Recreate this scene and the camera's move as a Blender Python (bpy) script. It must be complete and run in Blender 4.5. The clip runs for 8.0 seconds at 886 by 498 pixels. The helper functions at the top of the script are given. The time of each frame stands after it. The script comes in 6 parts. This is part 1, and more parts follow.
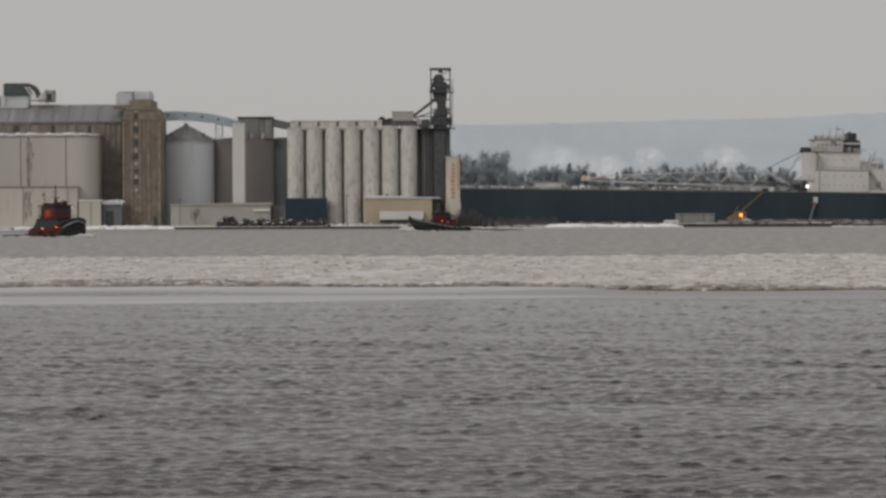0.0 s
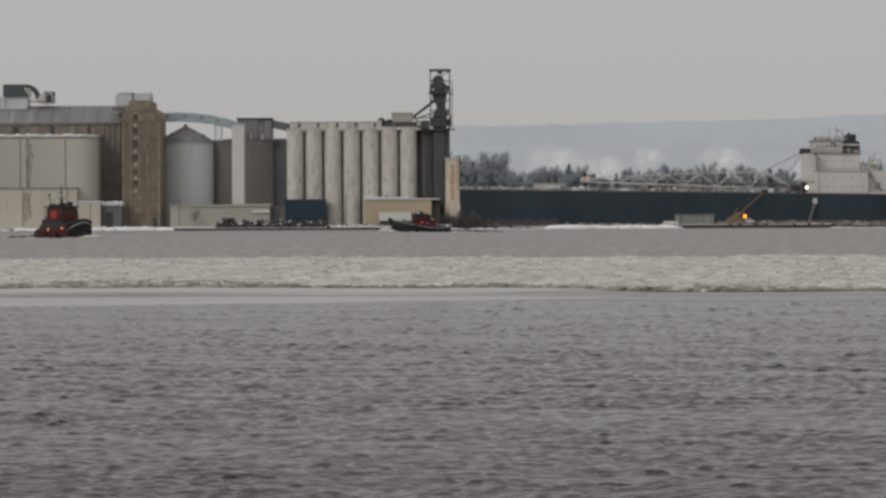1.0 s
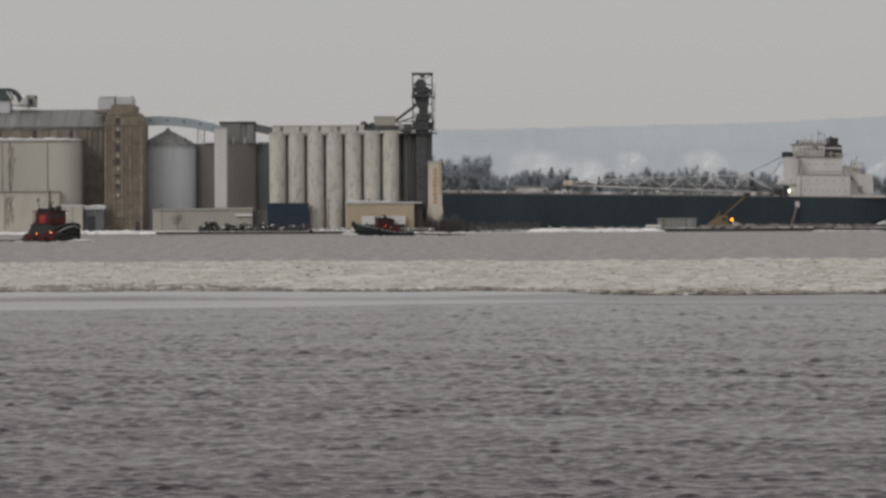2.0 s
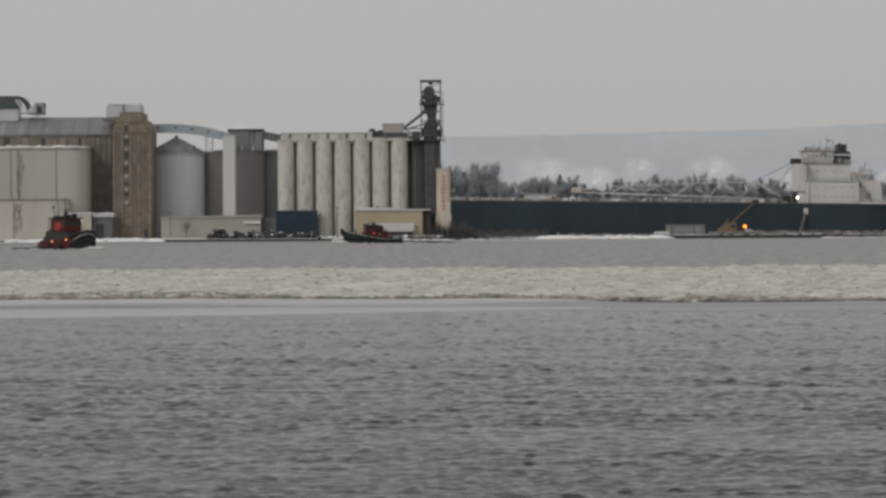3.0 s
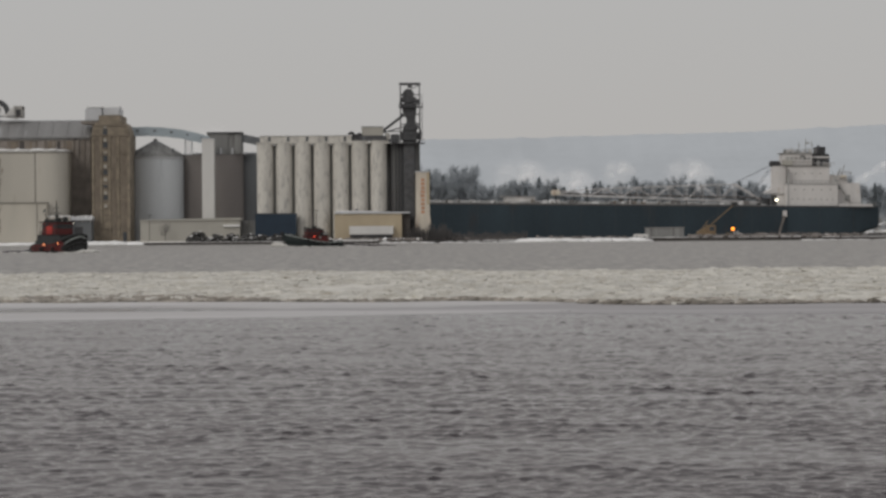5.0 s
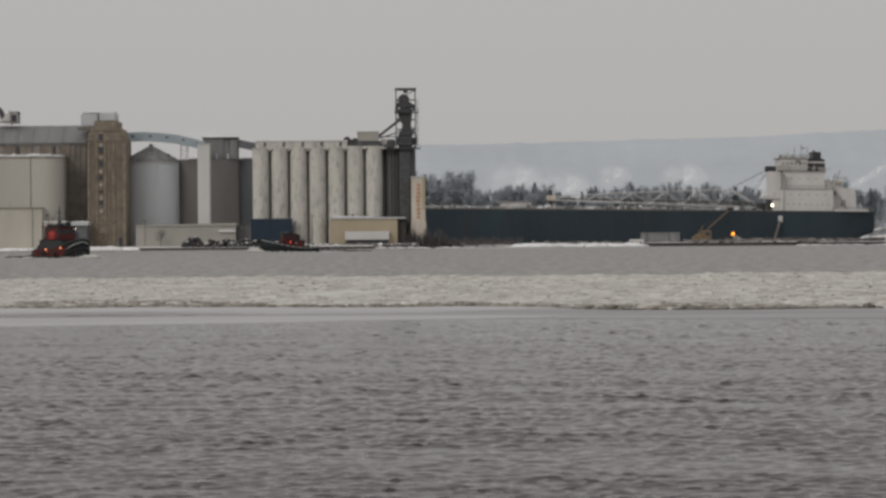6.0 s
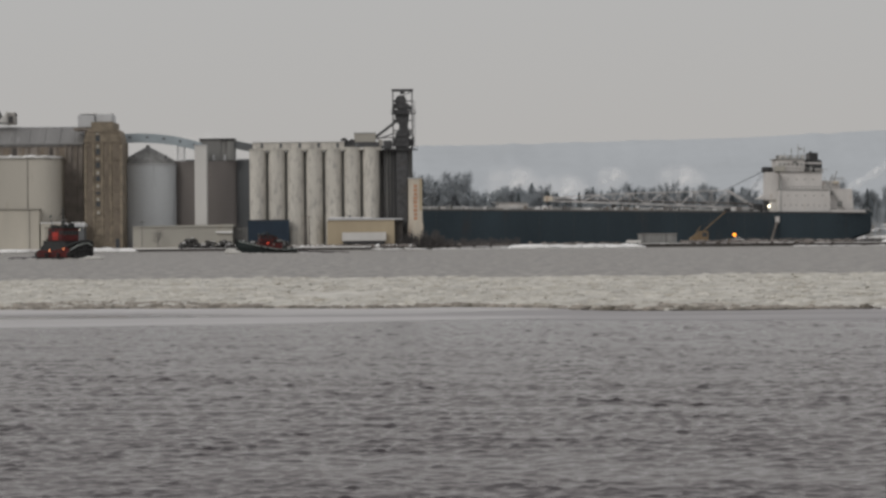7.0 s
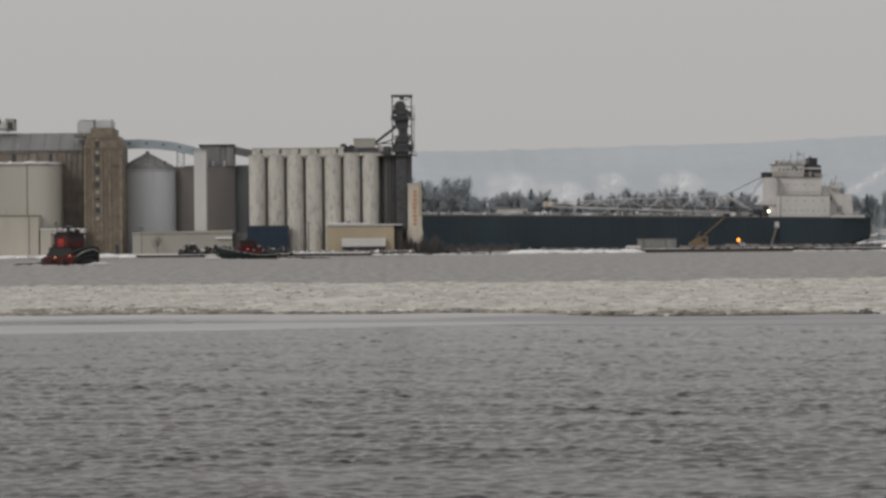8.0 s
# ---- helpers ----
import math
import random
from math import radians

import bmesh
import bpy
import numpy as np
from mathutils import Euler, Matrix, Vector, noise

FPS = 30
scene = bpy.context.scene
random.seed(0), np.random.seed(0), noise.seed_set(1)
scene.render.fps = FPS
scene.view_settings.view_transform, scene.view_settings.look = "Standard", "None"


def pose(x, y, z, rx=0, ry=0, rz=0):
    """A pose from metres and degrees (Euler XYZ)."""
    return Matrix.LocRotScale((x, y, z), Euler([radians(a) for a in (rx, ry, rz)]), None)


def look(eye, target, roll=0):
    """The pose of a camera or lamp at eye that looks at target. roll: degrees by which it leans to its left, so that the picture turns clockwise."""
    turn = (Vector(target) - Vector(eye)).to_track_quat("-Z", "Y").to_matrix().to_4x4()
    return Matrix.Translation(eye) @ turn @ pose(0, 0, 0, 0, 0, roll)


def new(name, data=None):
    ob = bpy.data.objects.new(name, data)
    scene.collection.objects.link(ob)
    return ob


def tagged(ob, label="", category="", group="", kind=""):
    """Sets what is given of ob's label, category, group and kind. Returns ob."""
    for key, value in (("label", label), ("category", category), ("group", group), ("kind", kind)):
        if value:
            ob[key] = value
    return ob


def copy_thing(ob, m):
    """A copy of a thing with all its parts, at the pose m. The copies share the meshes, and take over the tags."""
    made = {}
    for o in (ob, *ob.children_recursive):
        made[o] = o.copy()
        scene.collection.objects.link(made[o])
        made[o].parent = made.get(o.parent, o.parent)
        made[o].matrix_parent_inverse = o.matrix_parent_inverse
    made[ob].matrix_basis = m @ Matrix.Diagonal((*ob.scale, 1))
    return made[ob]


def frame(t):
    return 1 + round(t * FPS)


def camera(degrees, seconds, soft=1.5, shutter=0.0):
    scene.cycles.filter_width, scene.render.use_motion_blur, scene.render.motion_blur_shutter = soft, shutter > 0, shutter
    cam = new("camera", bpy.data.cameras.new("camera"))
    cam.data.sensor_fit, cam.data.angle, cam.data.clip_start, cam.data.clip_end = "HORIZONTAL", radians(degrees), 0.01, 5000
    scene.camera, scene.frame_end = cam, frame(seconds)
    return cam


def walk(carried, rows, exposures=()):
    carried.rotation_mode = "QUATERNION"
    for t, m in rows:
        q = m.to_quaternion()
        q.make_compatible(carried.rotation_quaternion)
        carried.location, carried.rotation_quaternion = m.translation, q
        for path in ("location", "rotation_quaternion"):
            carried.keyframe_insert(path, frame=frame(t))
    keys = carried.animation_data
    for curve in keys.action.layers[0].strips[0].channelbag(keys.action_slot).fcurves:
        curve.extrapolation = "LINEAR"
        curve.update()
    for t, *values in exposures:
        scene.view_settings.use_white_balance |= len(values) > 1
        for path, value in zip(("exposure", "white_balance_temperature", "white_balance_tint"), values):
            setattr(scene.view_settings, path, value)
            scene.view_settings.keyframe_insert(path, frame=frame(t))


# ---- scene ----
# ------------------------------------------------------------------ camera
cam = camera(17.82, 8.0, soft=2.85)
EYE = (0.0, 0.0, 4.4)
TURNS = [
    (0.0, -0.6761, 0.250, 0.000), (0.5, -0.6747, 0.252, -0.004), (1.0, -0.6527, 0.252, -0.010),
    (1.1, -0.640, 0.253, -0.035), (1.2, -0.632, 0.256, -0.243), (1.3, -0.612, 0.262, -0.262),
    (1.4, -0.606, 0.268, -0.345), (1.5, -0.6046, 0.274, -0.345), (1.7, -0.605, 0.280, -0.375),
    (2.8, -0.445, 0.355, -0.235), (3.0, -0.4353, 0.365, -0.192), (3.5, -0.4324, 0.393, -0.155),
    (4.0, -0.4330, 0.398, -0.245), (4.2, -0.420, 0.402, -0.595), (4.3, -0.360, 0.406, -0.606),
    (4.5, -0.3649, 0.411, -0.575), (4.7, -0.392, 0.418, -0.585), (5.8, -0.292, 0.442, -0.680),
    (6.0, -0.2759, 0.445, -0.699), (6.5, -0.2792, 0.450, -0.814), (7.0, -0.2551, 0.485, -0.759),
    (7.5, -0.2014, 0.507, -0.759), (8.0, -0.1409, 0.554, -0.768),
]
walk(cam, [(t, pose(*EYE, 90 + p, r, y)) for t, p, r, y in TURNS])

# ------------------------------------------------------------------ light
SUN_DIR = Vector((-0.62, -0.62, 0.62)).normalized()
world = bpy.data.worlds.new("overcast_sky")
scene.world = world
world.use_nodes = True
wn, wl = world.node_tree.nodes, world.node_tree.links
wn.clear()
sky = wn.new("ShaderNodeTexSky")
sky.sky_type = "NISHITA"
sky.sun_disc = False
sky.sun_elevation = math.asin(SUN_DIR.z)
sky.sun_rotation = math.atan2(SUN_DIR.x, SUN_DIR.y)
sky.dust_density = 4.0
dim = wn.new("ShaderNodeMix")
dim.data_type = "RGBA"
dim.blend_type = "MULTIPLY"
dim.inputs[0].default_value = 1.0
dim.inputs[7].default_value = (0.06, 0.06, 0.06, 1)
wl.new(sky.outputs[0], dim.inputs[6])
coord = wn.new("ShaderNodeTexCoord")
split = wn.new("ShaderNodeSeparateXYZ")
wl.new(coord.outputs["Generated"], split.inputs[0])
cloud = wn.new("ShaderNodeValToRGB")
cloud.color_ramp.elements[0].position = 0.0
cloud.color_ramp.elements[0].color = (0.452, 0.436, 0.420, 1)
cloud.color_ramp.elements[1].position = 1.0
cloud.color_ramp.elements[1].color = (0.76, 0.77, 0.80, 1)
mid = cloud.color_ramp.elements.new(0.09)
mid.color = (0.462, 0.458, 0.452, 1)
low = cloud.color_ramp.elements.new(0.24)
low.color = (0.545, 0.512, 0.500, 1)
wl.new(split.outputs[2], cloud.inputs[0])
veil = wn.new("ShaderNodeMix")
veil.data_type = "RGBA"
veil.inputs[0].default_value = 0.97
wl.new(dim.outputs[2], veil.inputs[6])
wl.new(cloud.outputs[0], veil.inputs[7])
back = wn.new("ShaderNodeBackground")
back.inputs[1].default_value = 1.0
wl.new(veil.outputs[2], back.inputs[0])
wout = wn.new("ShaderNodeOutputWorld")
wl.new(back.outputs[0], wout.inputs[0])

sun = new("sun", bpy.data.lights.new("sun", "SUN"))
sun.data.energy = 0.9
sun.data.angle = radians(24)
sun.data.color = (1.0, 0.97, 0.92)
sun.matrix_world = look(SUN_DIR * 50, (0, 0, 0))


# ------------------------------------------------------------------ materials
def mat(name, base, rough=0.8, metal=0.0, vary=0.25, scale=0.4, fine=6.0, bump=0.2, stretch=(1, 1, 1), dark=None,
        stain=0.0, stain_scale=0.12, island=0.0, emit=0.0, spec=0.4):
    """A surface with broad and fine variation of its base colour, streaks or stains of another colour, and relief."""
    m = bpy.data.materials.new(name)
    m.use_nodes = True
    n, l = m.node_tree.nodes, m.node_tree.links
    b = n["Principled BSDF"]
    b.inputs["Roughness"].default_value = rough
    b.inputs["Metallic"].default_value = metal
    b.inputs["Specular IOR Level"].default_value = spec
    if emit:
        b.inputs["Base Color"].default_value = (*base, 1)
        b.inputs["Emission Color"].default_value = (*base, 1)
        b.inputs["Emission Strength"].default_value = emit
        return m
    tc = n.new("ShaderNodeTexCoord")
    mp = n.new("ShaderNodeMapping")
    mp.inputs["Scale"].default_value = stretch
    l.new(tc.outputs["Object"], mp.inputs[0])
    big = n.new("ShaderNodeTexNoise")
    big.inputs["Scale"].default_value = scale
    big.inputs["Detail"].default_value = 5
    l.new(mp.outputs[0], big.inputs["Vector"])
    small = n.new("ShaderNodeTexNoise")
    small.inputs["Scale"].default_value = fine
    small.inputs["Detail"].default_value = 3
    l.new(tc.outputs["Object"], small.inputs["Vector"])
    add = n.new("ShaderNodeMath")
    add.operation = "MULTIPLY_ADD"
    add.inputs[1].default_value = 0.35
    l.new(small.outputs[0], add.inputs[0])
    l.new(big.outputs[0], add.inputs[2])
    rng = n.new("ShaderNodeMapRange")
    rng.inputs["From Min"].default_value = 0.4
    rng.inputs["From Max"].default_value = 0.95
    rng.inputs["To Min"].default_value = 1 - vary
    rng.inputs["To Max"].default_value = 1 + vary * 0.6
    l.new(add.outputs[0], rng.inputs["Value"])
    fac = rng.outputs[0]
    if island:
        geo = n.new("ShaderNodeNewGeometry")
        isl = n.new("ShaderNodeMapRange")
        isl.inputs["To Min"].default_value = 1 - island
        isl.inputs["To Max"].default_value = 1 + island * 0.5
        l.new(geo.outputs["Random Per Island"], isl.inputs["Value"])
        mul = n.new("ShaderNodeMath")
        mul.operation = "MULTIPLY"
        l.new(fac, mul.inputs[0])
        l.new(isl.outputs[0], mul.inputs[1])
        fac = mul.outputs[0]
    col = n.new("ShaderNodeMix")
    col.data_type = "RGBA"
    col.blend_type = "MULTIPLY"
    col.inputs[0].default_value = 1.0
    col.inputs[6].default_value = (*base, 1)
    l.new(fac, col.inputs[7])
    out = col.outputs[2]
    if dark:
        st = n.new("ShaderNodeTexNoise")
        st.inputs["Scale"].default_value = stain_scale
        st.inputs["Detail"].default_value = 8
        st.inputs["Roughness"].default_value = 0.65
        l.new(mp.outputs[0], st.inputs["Vector"])
        sr = n.new("ShaderNodeMapRange")
        sr.inputs["From Min"].default_value = 0.62 - stain * 0.3
        sr.inputs["From Max"].default_value = 0.80 - stain * 0.3
        l.new(st.outputs[0], sr.inputs["Value"])
        mx = n.new("ShaderNodeMix")
        mx.data_type = "RGBA"
        mx.inputs[7].default_value = (*dark, 1)
        l.new(sr.outputs[0], mx.inputs[0])
        l.new(out, mx.inputs[6])
        out = mx.outputs[2]
    l.new(out, b.inputs["Base Color"])
    if bump:
        bp = n.new("ShaderNodeBump")
        bp.inputs["Strength"].default_value = bump
        bp.inputs["Distance"].default_value = 0.1
        l.new(add.outputs[0], bp.inputs["Height"])
        l.new(bp.outputs[0], b.inputs["Normal"])
    return m


def glass(name, tint):
    m = bpy.data.materials.new(name)
    m.use_nodes = True
    b = m.node_tree.nodes["Principled BSDF"]
    b.inputs["Base Color"].default_value = (*tint, 1)
    b.inputs["Roughness"].default_value = 0.12
    b.inputs["Specular IOR Level"].default_value = 0.6
    return m


def water_material(name, base, rough, strength, cats_paws=False):
    m = bpy.data.materials.new(name)
    m.use_nodes = True
    n, l = m.node_tree.nodes, m.node_tree.links
    b = n["Principled BSDF"]
    b.inputs["Base Color"].default_value = (*base, 1)
    b.inputs["Roughness"].default_value = rough
    b.inputs["IOR"].default_value = 1.33
    tc = n.new("ShaderNodeTexCoord")
    a = n.new("ShaderNodeTexNoise")
    a.inputs["Scale"].default_value = 2.6
    a.inputs["Detail"].default_value = 4
    mp = n.new("ShaderNodeMapping")
    mp.inputs["Scale"].default_value = (1.0, 1.6, 1.0)
    l.new(tc.outputs["Object"], mp.inputs[0])
    l.new(mp.outputs[0], a.inputs["Vector"])
    bp = n.new("ShaderNodeBump")
    bp.inputs["Strength"].default_value = strength
    bp.inputs["Distance"].default_value = 0.12
    l.new(a.outputs[0], bp.inputs["Height"])
    l.new(bp.outputs[0], b.inputs["Normal"])
    if cats_paws:
        # gusts roughen the water in patches
        gm = n.new("ShaderNodeMapping")
        gm.inputs["Scale"].default_value = (0.6, 0.11, 1.0)
        l.new(tc.outputs["Object"], gm.inputs[0])
        g = n.new("ShaderNodeTexNoise")
        g.inputs["Scale"].default_value = 1.0
        g.inputs["Detail"].default_value = 4
        g.inputs["Roughness"].default_value = 0.75
        l.new(gm.outputs[0], g.inputs["Vector"])
        for lo, hi, sock in ((0.30, 0.75, "Roughness"), ):
            q = n.new("ShaderNodeMapRange")
            q.inputs["From Min"].default_value = 0.35
            q.inputs["From Max"].default_value = 0.65
            q.inputs["To Min"].default_value = lo
            q.inputs["To Max"].default_value = hi
            l.new(g.outputs[0], q.inputs["Value"])
            l.new(q.outputs[0], b.inputs[sock])
        # light and dark of the ripples is painted into the base colour too
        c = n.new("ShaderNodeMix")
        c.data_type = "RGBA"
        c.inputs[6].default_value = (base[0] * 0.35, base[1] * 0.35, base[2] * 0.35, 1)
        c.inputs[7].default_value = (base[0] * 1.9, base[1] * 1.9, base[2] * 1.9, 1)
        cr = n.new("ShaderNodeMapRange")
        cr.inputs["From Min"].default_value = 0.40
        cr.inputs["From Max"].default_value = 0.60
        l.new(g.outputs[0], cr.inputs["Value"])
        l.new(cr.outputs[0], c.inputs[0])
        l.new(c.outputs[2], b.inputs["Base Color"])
    return m


WATER = water_material("harbour_water", (0.028, 0.021, 0.023), 0.09, 0.3)
# far copy of the same water, with sky sheen put into its pale base
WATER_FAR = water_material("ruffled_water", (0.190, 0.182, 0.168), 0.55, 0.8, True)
SHEET_ICE = mat("sheet_ice", (0.36, 0.35, 0.345), 0.45, vary=0.25, scale=0.12, fine=0.8, bump=0.12, stretch=(0.12, 1, 1), dark=(0.20, 0.195, 0.19), stain=0.2, stain_scale=0.10, spec=0.5)
SKIM_ICE = mat("skim_ice", (0.24, 0.23, 0.232), 0.45, vary=0.35, scale=0.16, fine=0.8, bump=0.12, stretch=(0.14, 1, 1), dark=(0.14, 0.132, 0.134), stain=0.45, stain_scale=0.14, spec=0.5)
ICE = mat("brash_ice", (0.475, 0.458, 0.41), 0.6, vary=0.3, scale=0.6, fine=2.2, bump=0.4, dark=(0.31, 0.285, 0.235), stain=0.42, stain_scale=0.4, stretch=(1, 0.4, 1), island=0.2)
# brown dirt, with the edge's shaded faces also put into the dark tone
DIRTY_ICE = mat("dirty_ice", (0.28, 0.252, 0.215), 0.7, vary=0.4, scale=0.5, fine=3.0, bump=0.4, dark=(0.09, 0.08, 0.06), stain=0.4, stain_scale=0.4, island=0.35)
SNOW = mat("snow", (0.74, 0.735, 0.725), 0.85, vary=0.16, scale=0.12, fine=1.4, bump=0.3)
GROUND = mat("snowy_ground", (0.62, 0.60, 0.57), 0.9, vary=0.2, scale=0.05, fine=1.0, bump=0.3, dark=(0.2, 0.18, 0.15), stain=0.3, stain_scale=0.06)
BANK = mat("brushy_bank", (0.17, 0.165, 0.155), 0.95, vary=0.3, scale=0.08, fine=1.0, bump=0.3, dark=(0.28, 0.28, 0.28), stain=0.15, stain_scale=0.08)
TANK = mat("cream_tank_paint", (0.435, 0.412, 0.362), 0.7, vary=0.12, scale=0.09, fine=1.5, bump=0.08, dark=(0.34, 0.31, 0.25), stain=0.12, stain_scale=0.35, stretch=(1, 1, 0.12))
TANK_LOW = mat("cream_panel", (0.455, 0.427, 0.368), 0.7, vary=0.14, scale=0.15, fine=2.0, bump=0.08, dark=(0.40, 0.36, 0.29), stain=0.1, stain_scale=0.3, stretch=(1, 1, 0.2))
STAIN = mat("rusty_dirt", (0.33, 0.30, 0.255), 0.9, vary=0.35, scale=0.8, fine=3.0, island=0.35)
SEAM = mat("dark_joint", (0.25, 0.238, 0.21), 0.9, vary=0.3)
BRICK = mat("brown_brick", (0.185, 0.155, 0.122), 0.9, vary=0.32, scale=0.3, fine=4.0, bump=0.3, dark=(0.07, 0.058, 0.048), stain=0.25, stain_scale=0.2)
BRICK_PALE = mat("buff_brick", (0.236, 0.20, 0.152), 0.9, vary=0.45, scale=0.35, fine=4.0, bump=0.3, dark=(0.11, 0.09, 0.07), stain=0.32, stain_scale=0.3)
# brown brick whose base colour is greyed and lifted for haze
BRICK_DARK = mat("hazy_grey_brown_brick", (0.225, 0.20, 0.177), 0.9, vary=0.35, scale=0.3, fine=4.0, bump=0.3)
METAL_ROOF = mat("grey_metal_roof", (0.20, 0.197, 0.192), 0.7, vary=0.3, scale=0.10, fine=1.0, bump=0.08, stretch=(1, 0.1, 0.1), dark=(0.34, 0.34, 0.34), stain=0.15, stain_scale=0.3)
GALV = mat("galvanised_steel", (0.50, 0.51, 0.52), 0.5, 0.15, vary=0.14, scale=0.3, fine=2.0, bump=0.05, stretch=(1, 1, 0.2))
GALV_DULL = mat("dull_boards", (0.30, 0.29, 0.27), 0.8, vary=0.2, scale=0.4, fine=3.0)
TANK_BLUE = mat("pale_blue_grey_steel", (0.54, 0.563, 0.575), 0.6, vary=0.12, scale=0.12, fine=1.2, bump=0.06, stretch=(1, 1, 0.15), dark=(0.28, 0.30, 0.31), stain=0.1)
TAUPE = mat("taupe_tank_paint", (0.205, 0.187, 0.176), 0.75, vary=0.14, scale=0.1, fine=1.2, bump=0.06, stretch=(1, 1, 0.2))
SLATE = mat("slate_cladding", (0.125, 0.132, 0.137), 0.7, vary=0.2, scale=0.2, fine=2.0, bump=0.06, stretch=(1, 1, 0.2))
WHITE = mat("weathered_white_paint", (0.58, 0.572, 0.55), 0.65, vary=0.12, scale=0.2, fine=2.0, bump=0.06, stretch=(1, 1, 0.2), dark=(0.42, 0.39, 0.35), stain=0.08, stain_scale=0.5)
BRIDGE = mat("blue_grey_conveyor", (0.33, 0.38, 0.41), 0.6, vary=0.14, scale=0.2, fine=2.0, bump=0.05)
SILO = mat("silo_concrete", (0.55, 0.53, 0.48), 0.85, vary=0.16, scale=0.25, fine=2.5, bump=0.15, stretch=(1, 1, 0.3), dark=(0.33, 0.315, 0.295), stain=0.42, stain_scale=0.9)
# grimy grey, which also paints the shade in the gaps between silos
GRIME_AND_SHADE = mat("grimy_and_shaded_concrete", (0.22, 0.22, 0.212), 0.9, vary=0.35, scale=0.4, fine=2.5, bump=0.15, stretch=(1, 1, 0.08), dark=(0.08, 0.078, 0.072), stain=0.35, stain_scale=0.5)
STEEL = mat("dark_rusty_steel", (0.082, 0.083, 0.086), 0.7, 0.1, vary=0.4, scale=0.8, fine=5.0, bump=0.1, dark=(0.09, 0.06, 0.045), stain=0.15)
CREAM = mat("cream_stucco", (0.54, 0.49, 0.41), 0.8, vary=0.2, scale=0.3, fine=2.0, bump=0.1, dark=(0.36, 0.26, 0.19), stain=0.28, stain_scale=0.4, stretch=(1, 1, 0.25))
RUST_RED = mat("faded_red_paint", (0.50, 0.27, 0.17), 0.8, vary=0.35, scale=0.8, fine=3.0)
TAN = mat("tan_siding", (0.40, 0.335, 0.235), 0.75, vary=0.12, scale=0.2, fine=2.0, bump=0.08, stretch=(1, 1, 0.3))
NAVY = mat("navy_cladding", (0.019, 0.034, 0.054), 0.7, vary=0.2, scale=0.3, fine=2.0, bump=0.06)
SHED = mat("cream_siding", (0.36, 0.347, 0.308), 0.75, vary=0.12, scale=0.12, fine=1.6, bump=0.06, stretch=(1, 1, 0.3), dark=(0.34, 0.32, 0.27), stain=0.12)
TIMBER = mat("tarred_timber", (0.062, 0.056, 0.051), 0.85, vary=0.4, scale=0.6, fine=4.0, bump=0.2)
ROCK_PALE = mat("grey_rubble", (0.20, 0.18, 0.165), 0.9, vary=0.4, scale=0.8, fine=4.0, bump=0.3, island=0.5)
ROCK = mat("dark_rock", (0.06, 0.058, 0.056), 0.9, vary=0.4, scale=0.8, fine=4.0, bump=0.3, island=0.3)
GREEN = mat("dark_green_steel", (0.06, 0.076, 0.078), 0.6, vary=0.25, scale=0.4, fine=3.0)
HULL = mat("ship_hull_paint", (0.031, 0.045, 0.055), 0.7, vary=0.3, scale=0.06, fine=0.8, bump=0.03, stretch=(1, 1, 0.35), dark=(0.04, 0.042, 0.046), stain=0.15, stain_scale=0.1, spec=0.2)
SHIP_WHITE = mat("ship_white_paint", (0.55, 0.532, 0.512), 0.6, vary=0.14, scale=0.25, fine=1.2, bump=0.03, dark=(0.40, 0.33, 0.27), stain=0.08, stain_scale=0.3, stretch=(1, 1, 0.3))
SHIP_GREY = mat("ship_deck_grey", (0.33, 0.33, 0.32), 0.7, vary=0.3, scale=0.2, fine=1.5, dark=(0.16, 0.12, 0.10), stain=0.25)
BOOM_STEEL = mat("boom_paint", (0.52, 0.505, 0.49), 0.6, vary=0.25, scale=0.3, fine=1.5)
BELT = mat("boom_conveyor_belt", (0.12, 0.11, 0.105), 0.8, vary=0.3, scale=0.3, fine=1.5)
BLACK = mat("black_paint", (0.04, 0.04, 0.042), 0.55, vary=0.3, scale=0.6, fine=4.0)
GLASS = glass("dark_window_glass", (0.045, 0.05, 0.055))
YELLOW = mat("machine_yellow", (0.18, 0.128, 0.075), 0.7, vary=0.25, scale=0.8, fine=4.0)
TUG_RED = mat("tug_red_paint", (0.098, 0.011, 0.010), 0.5, vary=0.35, scale=0.6, fine=4.0, bump=0.04)
TUG_BLACK = mat("tug_hull_black", (0.032, 0.034, 0.034), 0.6, vary=0.3, scale=0.6, fine=4.0)
TUG_GREEN = mat("tug_hull_green_black", (0.014, 0.022, 0.022), 0.6, vary=0.3, scale=0.6, fine=4.0)
TUG_STRIPE = mat("tug_rub_rail", (0.30, 0.33, 0.31), 0.6, vary=0.2, scale=0.6, fine=4.0)
TUG_DECK = mat("tug_deck_grey", (0.10, 0.11, 0.10), 0.8, vary=0.3)
TUG_GLASS = mat("tug_window", (0.022, 0.022, 0.024), 0.4, vary=0.2)
RUBBER = mat("tyre_rubber", (0.022, 0.022, 0.022), 0.85, vary=0.3, scale=1.5, fine=6.0)
FOAM = mat("wake_foam", (0.50, 0.49, 0.46), 0.7, vary=0.25, scale=0.8, fine=4.0, bump=0.3)
BRUSH = mat("brown_brush", (0.095, 0.089, 0.087), 0.95, vary=0.3, scale=0.6, fine=4.0)
# distance haze is put into these pale bluish bark, twig and needle colours
BARK = mat("hazy_winter_bark", (0.33, 0.352, 0.372), 0.9, vary=0.3, scale=0.6, fine=4.0)
